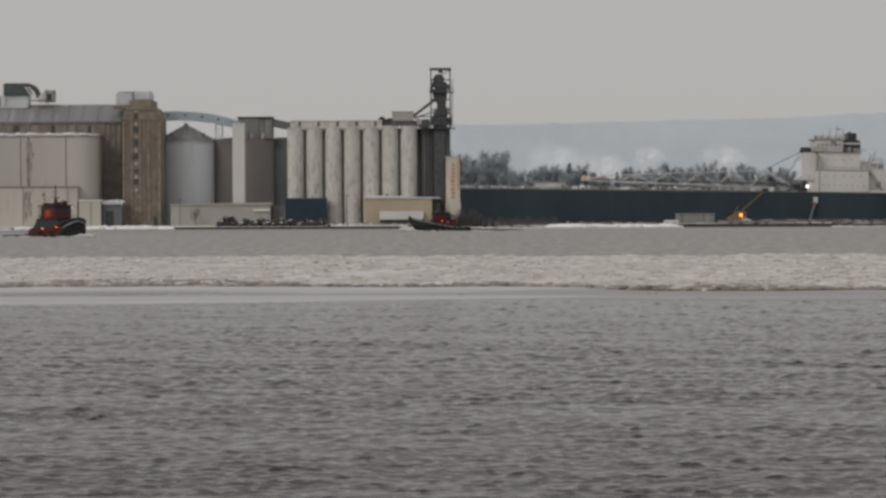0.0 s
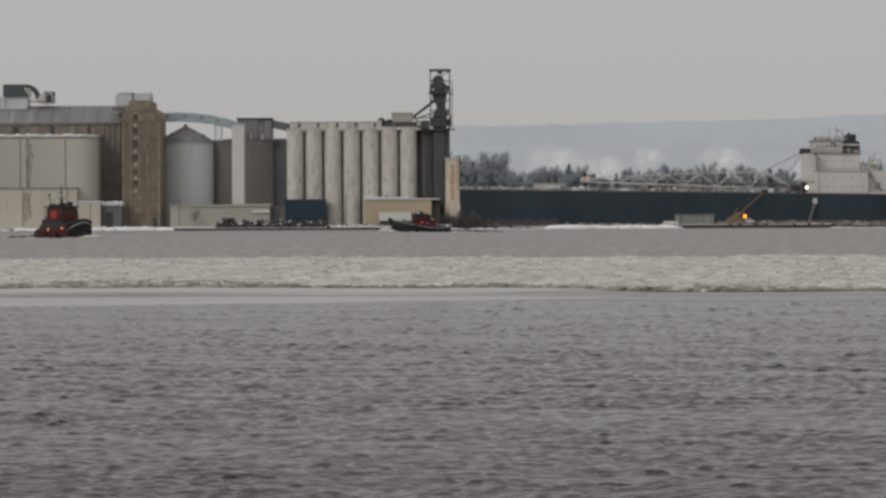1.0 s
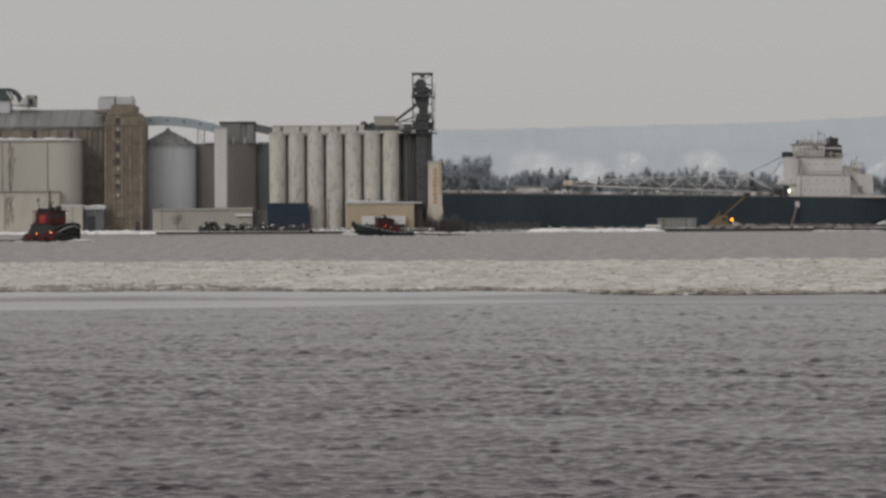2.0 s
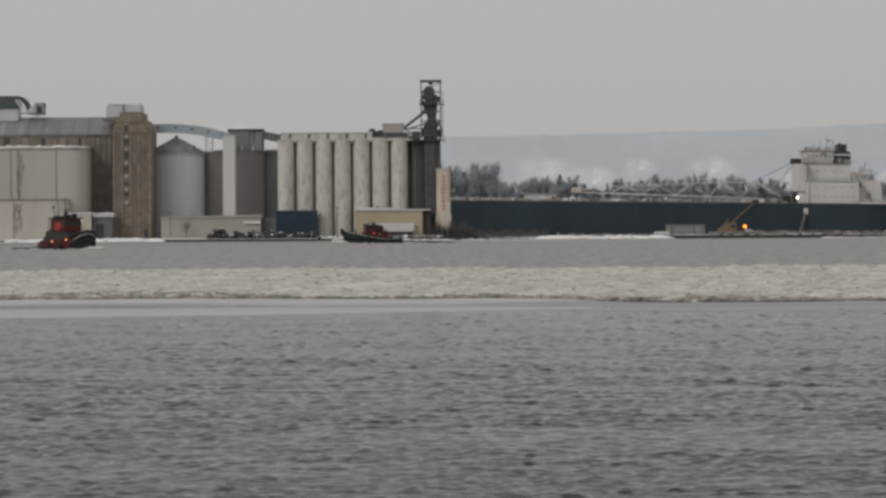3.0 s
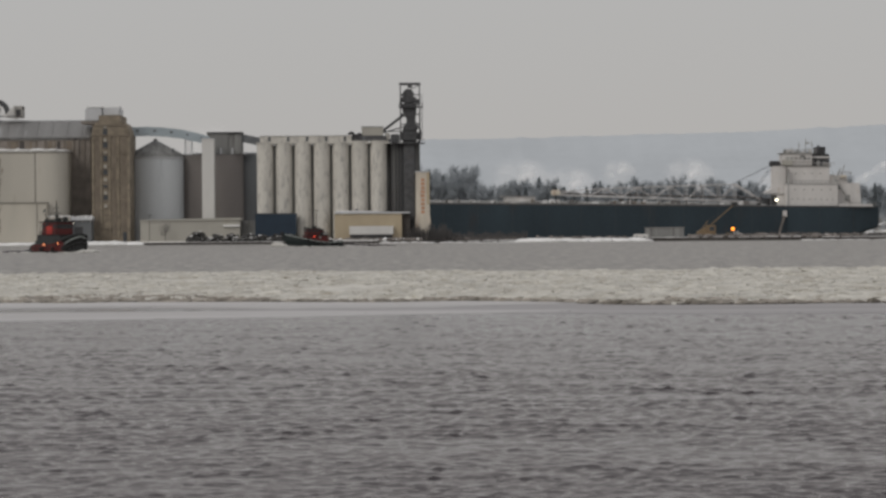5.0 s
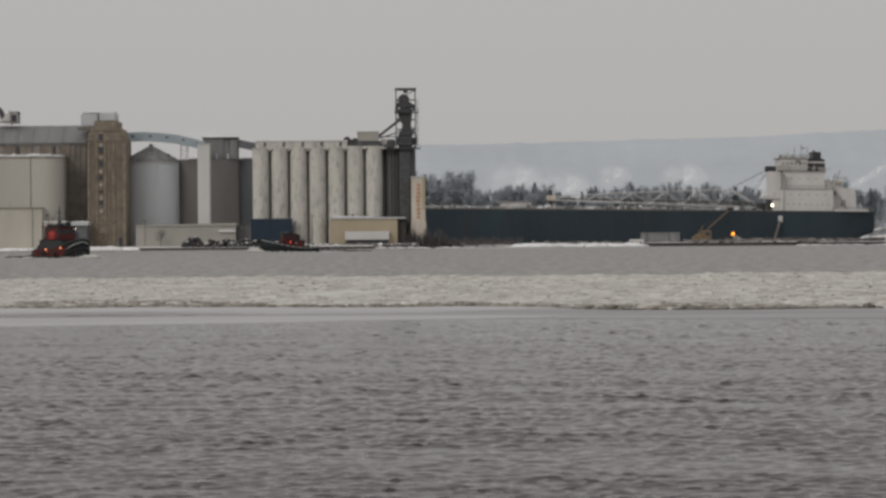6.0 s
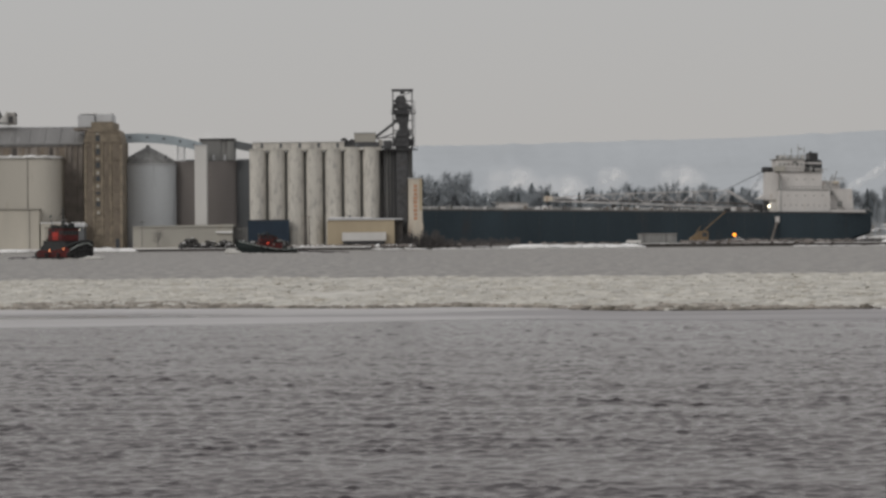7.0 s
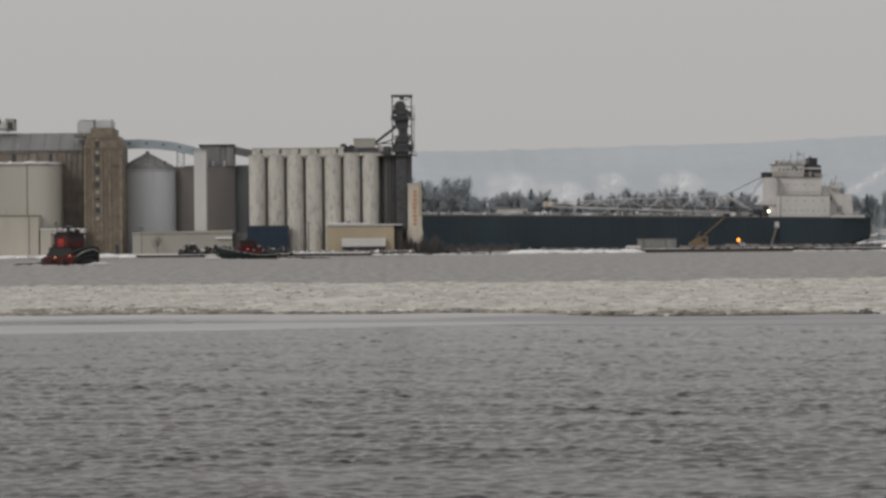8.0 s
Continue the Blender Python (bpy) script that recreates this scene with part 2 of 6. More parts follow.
TWIG = mat("hazy_winter_twigs", (0.365, 0.393, 0.415), 0.9, vary=0.25, scale=0.1, fine=2.0, bump=0.0)
NEEDLE = mat("hazy_conifer_needles", (0.20, 0.226, 0.242), 0.9, vary=0.25, scale=0.2, fine=2.0, bump=0.0, island=0.2)
# the hill's haze is painted into its pale base colour
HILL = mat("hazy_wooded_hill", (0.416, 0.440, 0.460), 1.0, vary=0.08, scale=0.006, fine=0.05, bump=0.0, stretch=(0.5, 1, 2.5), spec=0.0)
LAMP_WHITE = mat("lit_flood_lamp", (1.0, 0.93, 0.72), emit=4.5)
LAMP_AMBER = mat("lit_amber_beacon", (1.0, 0.33, 0.03), emit=2.2)
LAMP_RED = mat("lit_deck_lamp", (1.0, 0.34, 0.14), emit=2.6)
LAMP_SIDE = mat("lit_side_lamp", (1.0, 0.10, 0.05), emit=2.4)
# lit look of the tug doors is a brighter red base, without emission
LIT_RED = mat("red_painted_as_lit", (0.40, 0.035, 0.025), 0.5, vary=0.2)


def steam_material():
    """Thin steam, dense in the middle of each puff and fading outwards."""
    m = bpy.data.materials.new("steam")
    m.use_nodes = True
    n, l = m.node_tree.nodes, m.node_tree.links
    b = n["Principled BSDF"]
    b.inputs["Base Color"].default_value = (0.9, 0.9, 0.9, 1)
    b.inputs["Roughness"].default_value = 1.0
    b.inputs["Specular IOR Level"].default_value = 0.0
    tc = n.new("ShaderNodeTexCoord")
    flat = n.new("ShaderNodeMapping")
    flat.inputs["Scale"].default_value = (1, 0, 1)
    l.new(tc.outputs["Object"], flat.inputs[0])
    ball = n.new("ShaderNodeTexGradient")
    ball.gradient_type = "SPHERICAL"
    l.new(flat.outputs[0], ball.inputs[0])
    a = n.new("ShaderNodeTexNoise")
    a.inputs["Scale"].default_value = 1.6
    a.inputs["Detail"].default_value = 5
    l.new(tc.outputs["Object"], a.inputs["Vector"])
    r = n.new("ShaderNodeMapRange")
    r.inputs["From Min"].default_value = 0.38
    r.inputs["From Max"].default_value = 0.7
    r.inputs["To Min"].default_value = 0.16
    r.inputs["To Max"].default_value = 0.9
    l.new(a.outputs[0], r.inputs["Value"])
    k = n.new("ShaderNodeMath")
    k.operation = "MULTIPLY"
    l.new(ball.outputs["Fac"], k.inputs[0])
    l.new(r.outputs[0], k.inputs[1])
    l.new(k.outputs[0], b.inputs["Alpha"])
    return m


STEAM = steam_material()

# ------------------------------------------------------------------ mesh helpers
ORIGIN = {}


def thing(name, label, category, at=(0, 0, 0), group="", kind=""):
    ob = tagged(new(name), label, category, group, kind)
    ob.location = at
    ORIGIN[ob] = Vector(at)
    return ob


def mesh_of(name, bm, material, smooth=False):
    me = bpy.data.meshes.new(name)
    bm.normal_update()
    bm.to_mesh(me)
    bm.free()
    me.materials.append(material)
    if smooth:
        for p in me.polygons:
            p.use_smooth = True
    return me


def part(name, bm, material, parent, label="", smooth=False):
    """One mesh under a thing or a part; its coordinates are given in the space of the place, unless the thing lies at the origin."""
    root = parent
    while root.parent:
        root = root.parent
    shift = ORIGIN.get(root, Vector())
    if shift.length:
        bmesh.ops.translate(bm, vec=-shift, verts=bm.verts)
    ob = tagged(new(name, mesh_of(name, bm, material, smooth)), label)
    ob.parent = parent
    return ob


def solid(name, bm, material, label="", category="", group="", kind="", smooth=False):
    return tagged(new(name, mesh_of(name, bm, material, smooth)), label, category, group, kind)


def face_set(bm, vs, fs):
    made = [bm.verts.new(v) for v in vs]
    for f in fs:
        bm.faces.new([made[i] for i in f])
    return made


BOX_FACES = ((0, 3, 2, 1), (4, 5, 6, 7), (0, 1, 5, 4), (1, 2, 6, 5), (2, 3, 7, 6), (3, 0, 4, 7))


def box(x0, x1, y0, y1, z0, z1, bm=None, m=None):
    bm = bm or bmesh.new()
    vs = [(x0, y0, z0), (x1, y0, z0), (x1, y1, z0), (x0, y1, z0), (x0, y0, z1), (x1, y0, z1), (x1, y1, z1), (x0, y1, z1)]
    if m:
        vs = [m @ Vector(v) for v in vs]
    face_set(bm, vs, BOX_FACES)
    return bm


def bevelled(x0, x1, y0, y1, z0, z1, r=0.15, seg=2):
    bm = box(x0, x1, y0, y1, z0, z1)
    bmesh.ops.bevel(bm, geom=bm.edges[:], offset=r, segments=seg, affect="EDGES")
    return bm


def rod(p, q, r, r2=None, seg=8, bm=None, cap=True):
    """A round bar from p to q."""
    bm = bm or bmesh.new()
    p, q = Vector(p), Vector(q)
    r2 = r if r2 is None else r2
    turn = (q - p).to_track_quat("Z", "Y").to_matrix()
    a = [bm.verts.new(p + turn @ Vector((r * math.cos(k * math.tau / seg), r * math.sin(k * math.tau / seg), 0))) for k in range(seg)]
    b = [bm.verts.new(q + turn @ Vector((r2 * math.cos(k * math.tau / seg), r2 * math.sin(k * math.tau / seg), 0))) for k in range(seg)]
    for k in range(seg):
        bm.faces.new((a[k], a[(k + 1) % seg], b[(k + 1) % seg], b[k]))
    if cap:
        bm.faces.new(a[::-1])
        bm.faces.new(b)
    return bm


def prism(outline, y0, y1, bm=None):
    """An outline in x and z, drawn through from y0 to y1."""
    bm = bm or bmesh.new()
    a = [bm.verts.new((x, y0, z)) for x, z in outline]
    b = [bm.verts.new((x, y1, z)) for x, z in outline]
    n = len(outline)
    bm.faces.new(a)
    bm.faces.new(b[::-1])
    for k in range(n):
        bm.faces.new((a[(k + 1) % n], a[k], b[k], b[(k + 1) % n]))
    bmesh.ops.recalc_face_normals(bm, faces=bm.faces[:])
    return bm


def lathe(cx, cy, profile, seg=40, bm=None):
    """A turned body from (radius, height) pairs."""
    bm = bm or bmesh.new()
    rings = []
    for r, z in profile:
        rings.append([bm.verts.new((cx + r * math.cos(k * math.tau / seg), cy + r * math.sin(k * math.tau / seg), z)) for k in range(seg)])
    for lo, hi in zip(rings, rings[1:]):
        for k in range(seg):
            bm.faces.new((lo[k], lo[(k + 1) % seg], hi[(k + 1) % seg], hi[k]))
    bm.faces.new(rings[0][::-1])
    bm.faces.new(rings[-1])
    return bm


def lump(bm, c, size, rng, sub=1, rough=0.3):
    """An uneven boulder or clod round c."""
    made = bmesh.ops.create_icosphere(bm, subdivisions=sub, radius=1.0)["verts"]
    for v in made:
        k = 1 + rng.uniform(-rough, rough)
        v.co = Vector(c) + Vector((v.co.x * size[0] * k, v.co.y * size[1] * k, v.co.z * size[2] * k))



def lumps(spec, rng, rough=0.3):
    """Many small clods in one mesh: (x, y, z, sx, sy, sz) each."""
    t = (1 + 5 ** 0.5) / 2
    base = np.array([(-1, t, 0), (1, t, 0), (-1, -t, 0), (1, -t, 0), (0, -1, t), (0, 1, t), (0, -1, -t), (0, 1, -t), (t, 0, -1), (t, 0, 1), (-t, 0, -1), (-t, 0, 1)]) / 1.9
    tri = np.array([(0, 11, 5), (0, 5, 1), (0, 1, 7), (0, 7, 10), (0, 10, 11), (1, 5, 9), (5, 11, 4), (11, 10, 2), (10, 7, 6), (7, 1, 8),
                    (3, 9, 4), (3, 4, 2), (3, 2, 6), (3, 6, 8), (3, 8, 9), (4, 9, 5), (2, 4, 11), (6, 2, 10), (8, 6, 7), (9, 8, 1)])
    spec = np.asarray(spec)
    n = len(spec)
    k = 1 + rng.uniform(-rough, rough, (n, 12, 1))
    a = rng.uniform(0, math.tau, n)
    ca, sa = np.cos(a)[:, None], np.sin(a)[:, None]
    bx = base[None, :, 0] * ca - base[None, :, 1] * sa
    by = base[None, :, 0] * sa + base[None, :, 1] * ca
    vs = np.stack([bx, by, np.broadcast_to(base[None, :, 2], bx.shape)], 2) * k * spec[:, None, 3:] + spec[:, None, :3]
    fs = (tri[None] + 12 * np.arange(n)[:, None, None]).reshape(-1, 3)
    return vs.reshape(-1, 3), fs


def raw_mesh(name, vs, fs, material, smooth=False):
    me = bpy.data.meshes.new(name)
    me.from_pydata(np.asarray(vs).tolist(), [], np.asarray(fs).tolist())
    me.materials.append(material)
    if smooth:
        for p in me.polygons:
            p.use_smooth = True
    return me


# ------------------------------------------------------------------ water
def wave_field(n, step, seed, peak, slope, spread):
    """A periodic field of small wind waves by its spectrum: heights, and how far crests lean together along y, in metres."""
    rng = np.random.default_rng(seed)
    kk = np.fft.fftfreq(n, step) * math.tau
    gx, gy = np.meshgrid(kk, kk)
    k = np.hypot(gx, gy) + 1e-9
    kp = math.tau / peak
    power = np.exp(-1.25 * (kp / k) ** 2) * k ** -3.4
    toward = np.abs(gx * 0.14 + gy * 0.99) / k
    power *= 0.008 + toward ** spread
    power[k > math.tau / (2.4 * step)] = 0
    wave = np.sqrt(power) * np.exp(1j * rng.uniform(0, math.tau, k.shape))
    h = np.real(np.fft.ifft2(wave))
    h -= h.mean()
    lean = np.real(np.fft.ifft2(wave * 1j * gy / k))
    gyy, gxx = np.gradient(h, step)
    size = slope / np.sqrt((gyy ** 2 + gxx ** 2).mean())
    return h * size, lean * size


def sample(field, step, x, y):
    """Heights between the knots of a periodic field."""
    n = len(field)
    u, v = x / step, y / step
    i, j = np.floor(u).astype(int), np.floor(v).astype(int)
    fu, fv = u - i, v - j
    i0, i1, j0, j1 = i % n, (i + 1) % n, j % n, (j + 1) % n
    return (field[j0, i0] * (1 - fu) + field[j0, i1] * fu) * (1 - fv) + (field[j1, i0] * (1 - fu) + field[j1, i1] * fu) * fv


def build_water():
    # waves are laid out on a sheet that widens with distance; the calm rest reaches the horizon
    nx, ny = 740, 1470
    ys = 42.0 * (188.0 / 42.0) ** (np.arange(ny) / (ny - 1))
    f = np.linspace(-1, 1, nx)
    gx = 3.0 + f[None] * (8.5 + 0.175 * ys)[:, None]
    gy = np.repeat(ys[:, None], nx, 1)
    fine, lean = wave_field(1024, 0.042, 5, 0.135, WAVE_SLOPE, 9)
    broad = wave_field(512, 0.5, 6, 9.0, 1.0, 11)[0]
    broad /= broad.std()
    group = wave_field(512, 0.25, 7, 1.8, 1.0, 3)[0]
    group /= group.std()
    gust = np.exp(0.18 * sample(broad, 0.5, gx, gy * 0.6) + 0.26 * sample(group, 0.25, gx * 0.6, gy) - 0.1)
    gust = gust * np.clip((172 - gy) / 30, 0.12, 1)
    u = sample(fine, 0.042, gx * 0.42, gy) / fine.std()
    h = fine.std() * (u + 0.22 * (u ** 2 - 1)) * gust
    draw = sample(lean, 0.042, gx * 0.42, gy) * gust
    edge = np.minimum.reduce([(1 - np.abs(f))[None] * 10 + gx * 0, (gy - ys[0]) / 2, (ys[-1] - gy) / 3])
    h, draw = h * np.clip(edge, 0, 1), draw * np.clip(edge, 0, 1)
    vs = np.stack([gx, gy - 0.9 * draw, h], 2).reshape(-1, 3)
    i = (np.arange(ny - 1)[:, None] * nx + np.arange(nx - 1)[None]).reshape(-1)
    fs = np.stack([i, i + 1, i + nx + 1, i + nx], 1).tolist()
    far = 4900.0
    n0 = len(vs)
    vs = np.vstack([vs, [(-far, -far, 0), (far, -far, 0), (far, far, 0), (-far, far, 0)]])
    top = (ny - 1) * nx
    fs += [(n0, n0 + 1, nx - 1, 0), (n0 + 1, n0 + 2, top + nx - 1, nx - 1), (n0 + 2, n0 + 3, top, top + nx - 1), (n0 + 3, n0, 0, top)]
    me = bpy.data.meshes.new("water")
    me.from_pydata(vs.tolist(), [], fs)
    me.materials.append(WATER)
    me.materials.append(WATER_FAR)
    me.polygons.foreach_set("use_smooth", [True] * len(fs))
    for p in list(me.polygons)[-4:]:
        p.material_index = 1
    return tagged(new("water", me), "dark grey harbour water with small wind waves", "water", kind="structure")


WAVE_SLOPE = 0.272
water = build_water()


def wavy_edge(x, seed, big, small):
    return big * noise.noise((x * 0.03, seed, 0.5)) + small * noise.noise((x * 0.21, seed, 7.5))


def ice_edge(x):
    """Where the near edge of the ice field lies: it bulges out towards the freighter's side."""
    f = min(1, max(0, (x - 3) / 13))
    return 176 + wavy_edge(x, 4.0, 7.0, 2.5) * (1 - 0.5 * f) - 0.04 * x - 12 * f * f * (3 - 2 * f)


def build_ice():
    rng = np.random.default_rng(11)
    # smooth new ice in long lenses along the near edge of the field
    for lift, (x0, x1, near, far, lean, skin) in enumerate(((-48, 9, 138, 152, 0.12, SHEET_ICE), (-19, 19, 158, 186, 0.16, SHEET_ICE), (-60, -6, 160, 176, 0.05, SHEET_ICE), (-12, 84, 143, 170, 0.0, SKIM_ICE))):
        bm = bmesh.new()
        n = 90
        rows = []
        for k in range(n + 1):
            f = k / n
            x = x0 + (x1 - x0) * f
            mid, half = (near + far) / 2 + lean * (x - x0), (far - near) / 2 * min(1, 3.2 * f, 2.2 * (1 - f)) ** 0.7 + 0.05
            a, b = mid - half + wavy_edge(x, near, 1.6, 0.5), mid + half + wavy_edge(x, far, 1.6, 0.5)
            z = 0.02 if skin is SKIM_ICE else 0.04 + 0.015 * lift
            rows.append([bm.verts.new((x, a, -0.06)), bm.verts.new((x, a + 0.15, z)), bm.verts.new((x, max(b, a + 0.2), z))])
        for p, q in zip(rows, rows[1:]):
            bm.faces.new((p[0], q[0], q[1], p[1]))
            bm.faces.new((p[1], q[1], q[2], p[2]))
        solid("ice_sheet", bm, skin, "thin smooth grey new ice on the water", "ice", kind="structure")
    # the field of broken ice
    nx, ny = 260, 200
    xs, ys = np.linspace(-80, 80, nx), np.linspace(0, 1, ny)
    vs = []
    for v in ys:
        for x in xs:
            near = ice_edge(x)
            far = 298 + wavy_edge(x, 9.0, 10.0, 4.0)
            y = near + (far - near) * v
            z = 0.10 + 0.16 * abs(noise.noise((x * 0.5, y * 0.16, 2.0))) + 0.12 * noise.noise((x * 1.7, y * 0.5, 5.0))
            vs.append((x, y, max(0.02, z) if 0 < v < 1 else -0.1))
    i = (np.arange(ny - 1)[:, None] * nx + np.arange(nx - 1)[None]).reshape(-1)
    fs = np.stack([i, i + 1, i + nx + 1, i + nx], 1)
    tagged(new("ice_field", raw_mesh("ice_field", vs, fs, ICE)), "frozen slush between pale broken ice floes", "ice", kind="structure")
    spec = []
    while len(spec) < 20000:
        x, y = rng.uniform(-75, 75), rng.uniform(155, 312)
        if abs(x) > 0.17 * y + 9 or y < ice_edge(x) + 1 or y > 297 + wavy_edge(x, 9.0, 10.0, 4.0):
            continue
        if noise.noise((x * 0.09, y * 0.05, 8.0)) + 0.25 < rng.uniform(-0.2, 0.5):
            continue
        s = 0.15 + 0.36 * rng.random() ** 2.5
        spec.append((x, y, 0.12, s * rng.uniform(0.8, 2.2), s * rng.uniform(0.8, 1.8), s * rng.uniform(0.25, 0.6)))
    vs, fs = lumps(spec, rng, 0.28)
    tagged(new("brash_ice", raw_mesh("brash_ice", vs, fs, ICE)), "pale broken ice chunks packed into a band across the harbour", "ice", kind="stuff")
    spec = []
    while len(spec) < 2800:
        x = rng.uniform(-45, 45)
        near = ice_edge(x)
        deep = 0.3 + 9 * math.exp(-((x - 16) / 3.5) ** 2) + 15 * math.exp(-((x + 20) / 8) ** 2) + (1.2 if x > 4 else 5) * max(0, noise.noise((x * 0.11, 1.0, 4.0)))
        if rng.random() * 12 > deep:
            continue
        y = near + rng.uniform(0, deep)
        s = rng.uniform(0.1, 0.34)
        spec.append((x, y, 0.08, s * rng.uniform(0.9, 2.4), s * 1.2, s * rng.uniform(0.4, 0.8)))
    vs, fs = lumps(spec, rng, 0.3)
    tagged(new("dirty_ice", raw_mesh("dirty_ice", vs, fs, DIRTY_ICE)), "dirty brown ice rubble along the edge of the ice band", "ice", kind="stuff")


build_ice()


# ------------------------------------------------------------------ ground and distance
def build_ground():
    # one sheet of land with a slip cut into it for the ship
    bm = bmesh.new()
    face_set(bm, [(-2400, 992, 1.2), (-130, 992, 1.2), (1, 992, 1.2), (4, 1000, 1.2), (300, 1000, 1.2), (2400, 1000, 1.2),
                  (-130, 1060, 1.2), (4, 1052, 1.2), (300, 1052, 1.2), (-130, 1175, 1.2), (300, 1215, 1.2),
                  (-2400, 4850, 1.2), (-130, 4850, 1.2), (300, 4850, 1.2), (2400, 4850, 1.2)],
             [(0, 1, 6, 9, 12, 11), (1, 2, 7, 6), (2, 3, 7), (3, 4, 8, 7), (4, 5, 14, 13, 10, 8), (9, 10, 13, 12)])
    made = bmesh.ops.extrude_face_region(bm, geom=bm.faces[:])
    bmesh.ops.translate(bm, vec=(0, 0, -1.6), verts=[g for g in made["geom"] if isinstance(g, bmesh.types.BMVert)])
    bmesh.ops.recalc_face_normals(bm, faces=bm.faces[:])
    solid("ground", bm, GROUND, "snow-dusted waterfront ground", "ground", kind="structure")


build_ground()


def build_rise():
    bm = bmesh.new()
    face_set(bm, [(-150, 1198, 1.1), (600, 1198, 1.1), (520, 1232, 9.5), (-60, 1232, 9.5), (520, 1400, 9.5), (-60, 1400, 9.5), (600, 1440, 1.1), (-150, 1440, 1.1)],
             [(0, 1, 2, 3), (3, 2, 4, 5), (5, 4, 6, 7), (1, 6, 4, 2), (0, 3, 5, 7)])
    solid("bank", bm, BANK, "low wooded rise behind the slip", "ground", kind="structure")


build_rise()


def build_hill():
    bm = bmesh.new()
    crest = [(-230, 2), (-120, 64), (-60, 134), (24, 153), (130, 152.5), (285, 156), (420, 159), (555, 161), (700, 168), (840, 174), (1000, 180), (1300, 190)]
    n = 220
    rows = []
    for k in range(n + 1):
        x = -230 + 1530 * k / n
        for (xa, za), (xb, zb) in zip(crest, crest[1:]):
            if xa <= x <= xb:
                z = za + (zb - za) * (x - xa) / (xb - xa)
        z += 4.6 + 2.2 * noise.noise((x * 0.03, 0, 1)) + 1.1 * noise.noise((x * 0.12, 0, 4))
        rows.append([bm.verts.new((x, 4750 - 450 * (1 - f) ** 1.2 + 12 * noise.noise((x * 0.01, f * 3, 2)), 1 + (z - 1) * f)) for f in (0, 0.25, 0.5, 0.75, 1)])
    for p, q in zip(rows, rows[1:]):
        for j in range(4):
            bm.faces.new((p[j], q[j], q[j + 1], p[j + 1]))
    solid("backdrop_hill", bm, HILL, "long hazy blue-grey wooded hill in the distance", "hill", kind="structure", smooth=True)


build_hill()


def build_steam():
    rng = random.Random(3)
    bm = bmesh.new()
    bmesh.ops.create_icosphere(bm, subdivisions=3, radius=1.0)
    bmesh.ops.delete(bm, geom=[v for v in bm.verts if v.co.y > 0.05], context="VERTS")
    puff = mesh_of("puff", bm, STEAM, True)
    made = []
    # foot, height, drift, size of the puffs
    for x, y, top, lean, wide in ((165, 2900, 70, -45, 27), (196, 2920, 62, -30, 22), (232, 2900, 71, -22, 15), (312, 2950, 72, -20, 22), (366, 2900, 58, 10, 22),
                                  (442, 2900, 60, 64, 22), (262, 2900, 44, 0, 26), (-108, 1300, 50, 14, 12)):
        p = thing("steam_plume", "soft white steam rising before the hill", "steam", (x, y, 0), "steam plumes")
        for k in range(5 if lean > 50 else 3):
            f = k / (4 if lean > 50 else 2)
            r = wide * (0.55 + 0.45 * f) * rng.uniform(0.85, 1.15)
            ob = new("puff", puff)
            ob.parent = p
            ob.location = (lean * f + rng.uniform(-0.2, 0.2) * wide, k * 4, r * 0.8 + (top - r * 1.4) * f)
            ob.scale = (r * 1.25, r * 0.3, r)
            if lean > 50 and k:
                ob.location = (4 + 19 * (k - 1), k * 4, 44 + 11 * (k - 1))
                ob.scale = (14, 3, 4.2 + 0.8 * k)
                ob.rotation_euler = (0, -0.5, 0)
        made.append(p)
    return made


plumes = build_steam()


# ------------------------------------------------------------------ tank building at the waterfront
def rounded_block(x0, x1, y0, y1, z0, z1, r, bm=None):
    """A block whose front corner at x1 is round."""
    bm = bm or bmesh.new()
    pts = [(x0, y0)] + [(x1 - r + r * math.sin(a), y0 + r - r * math.cos(a)) for a in [k * math.pi / 28 for k in range(15)]] + [(x1, y1), (x0, y1)]
    lo = [bm.verts.new((x, y, z0)) for x, y in pts]
    hi = [bm.verts.new((x, y, z1)) for x, y in pts]
    n = len(pts)
    bm.faces.new(lo[::-1])
    bm.faces.new(hi)
    for k in range(n):
        bm.faces.new((lo[k], lo[(k + 1) % n], hi[(k + 1) % n], hi[k]))
    return bm


def drips(bm, x, y, z0, z1, wide, rng, count):
    """Uneven upright runs of dirt, each one a thin flake on a wall at y."""
    for k in range(count):
        w = wide * rng.uniform(0.05, 0.16)
        h = rng.uniform(1.5, 6.0)
        cx, cz = x + rng.gauss(0, 0.45) * wide, rng.uniform(z0 + h / 2, z1 - h / 2)
        yy = y - 0.0004 * k
        face_set(bm, [(cx - w, yy, cz + h * 0.3), (cx - w * 0.6, yy, cz - h * 0.3), (cx, yy, cz - h * 0.5), (cx + w * 0.5, yy, cz - h * 0.2), (cx + w, yy, cz + h * 0.35), (cx, yy, cz + h * 0.5)],
                 [(0, 1, 2, 3, 4, 5)])


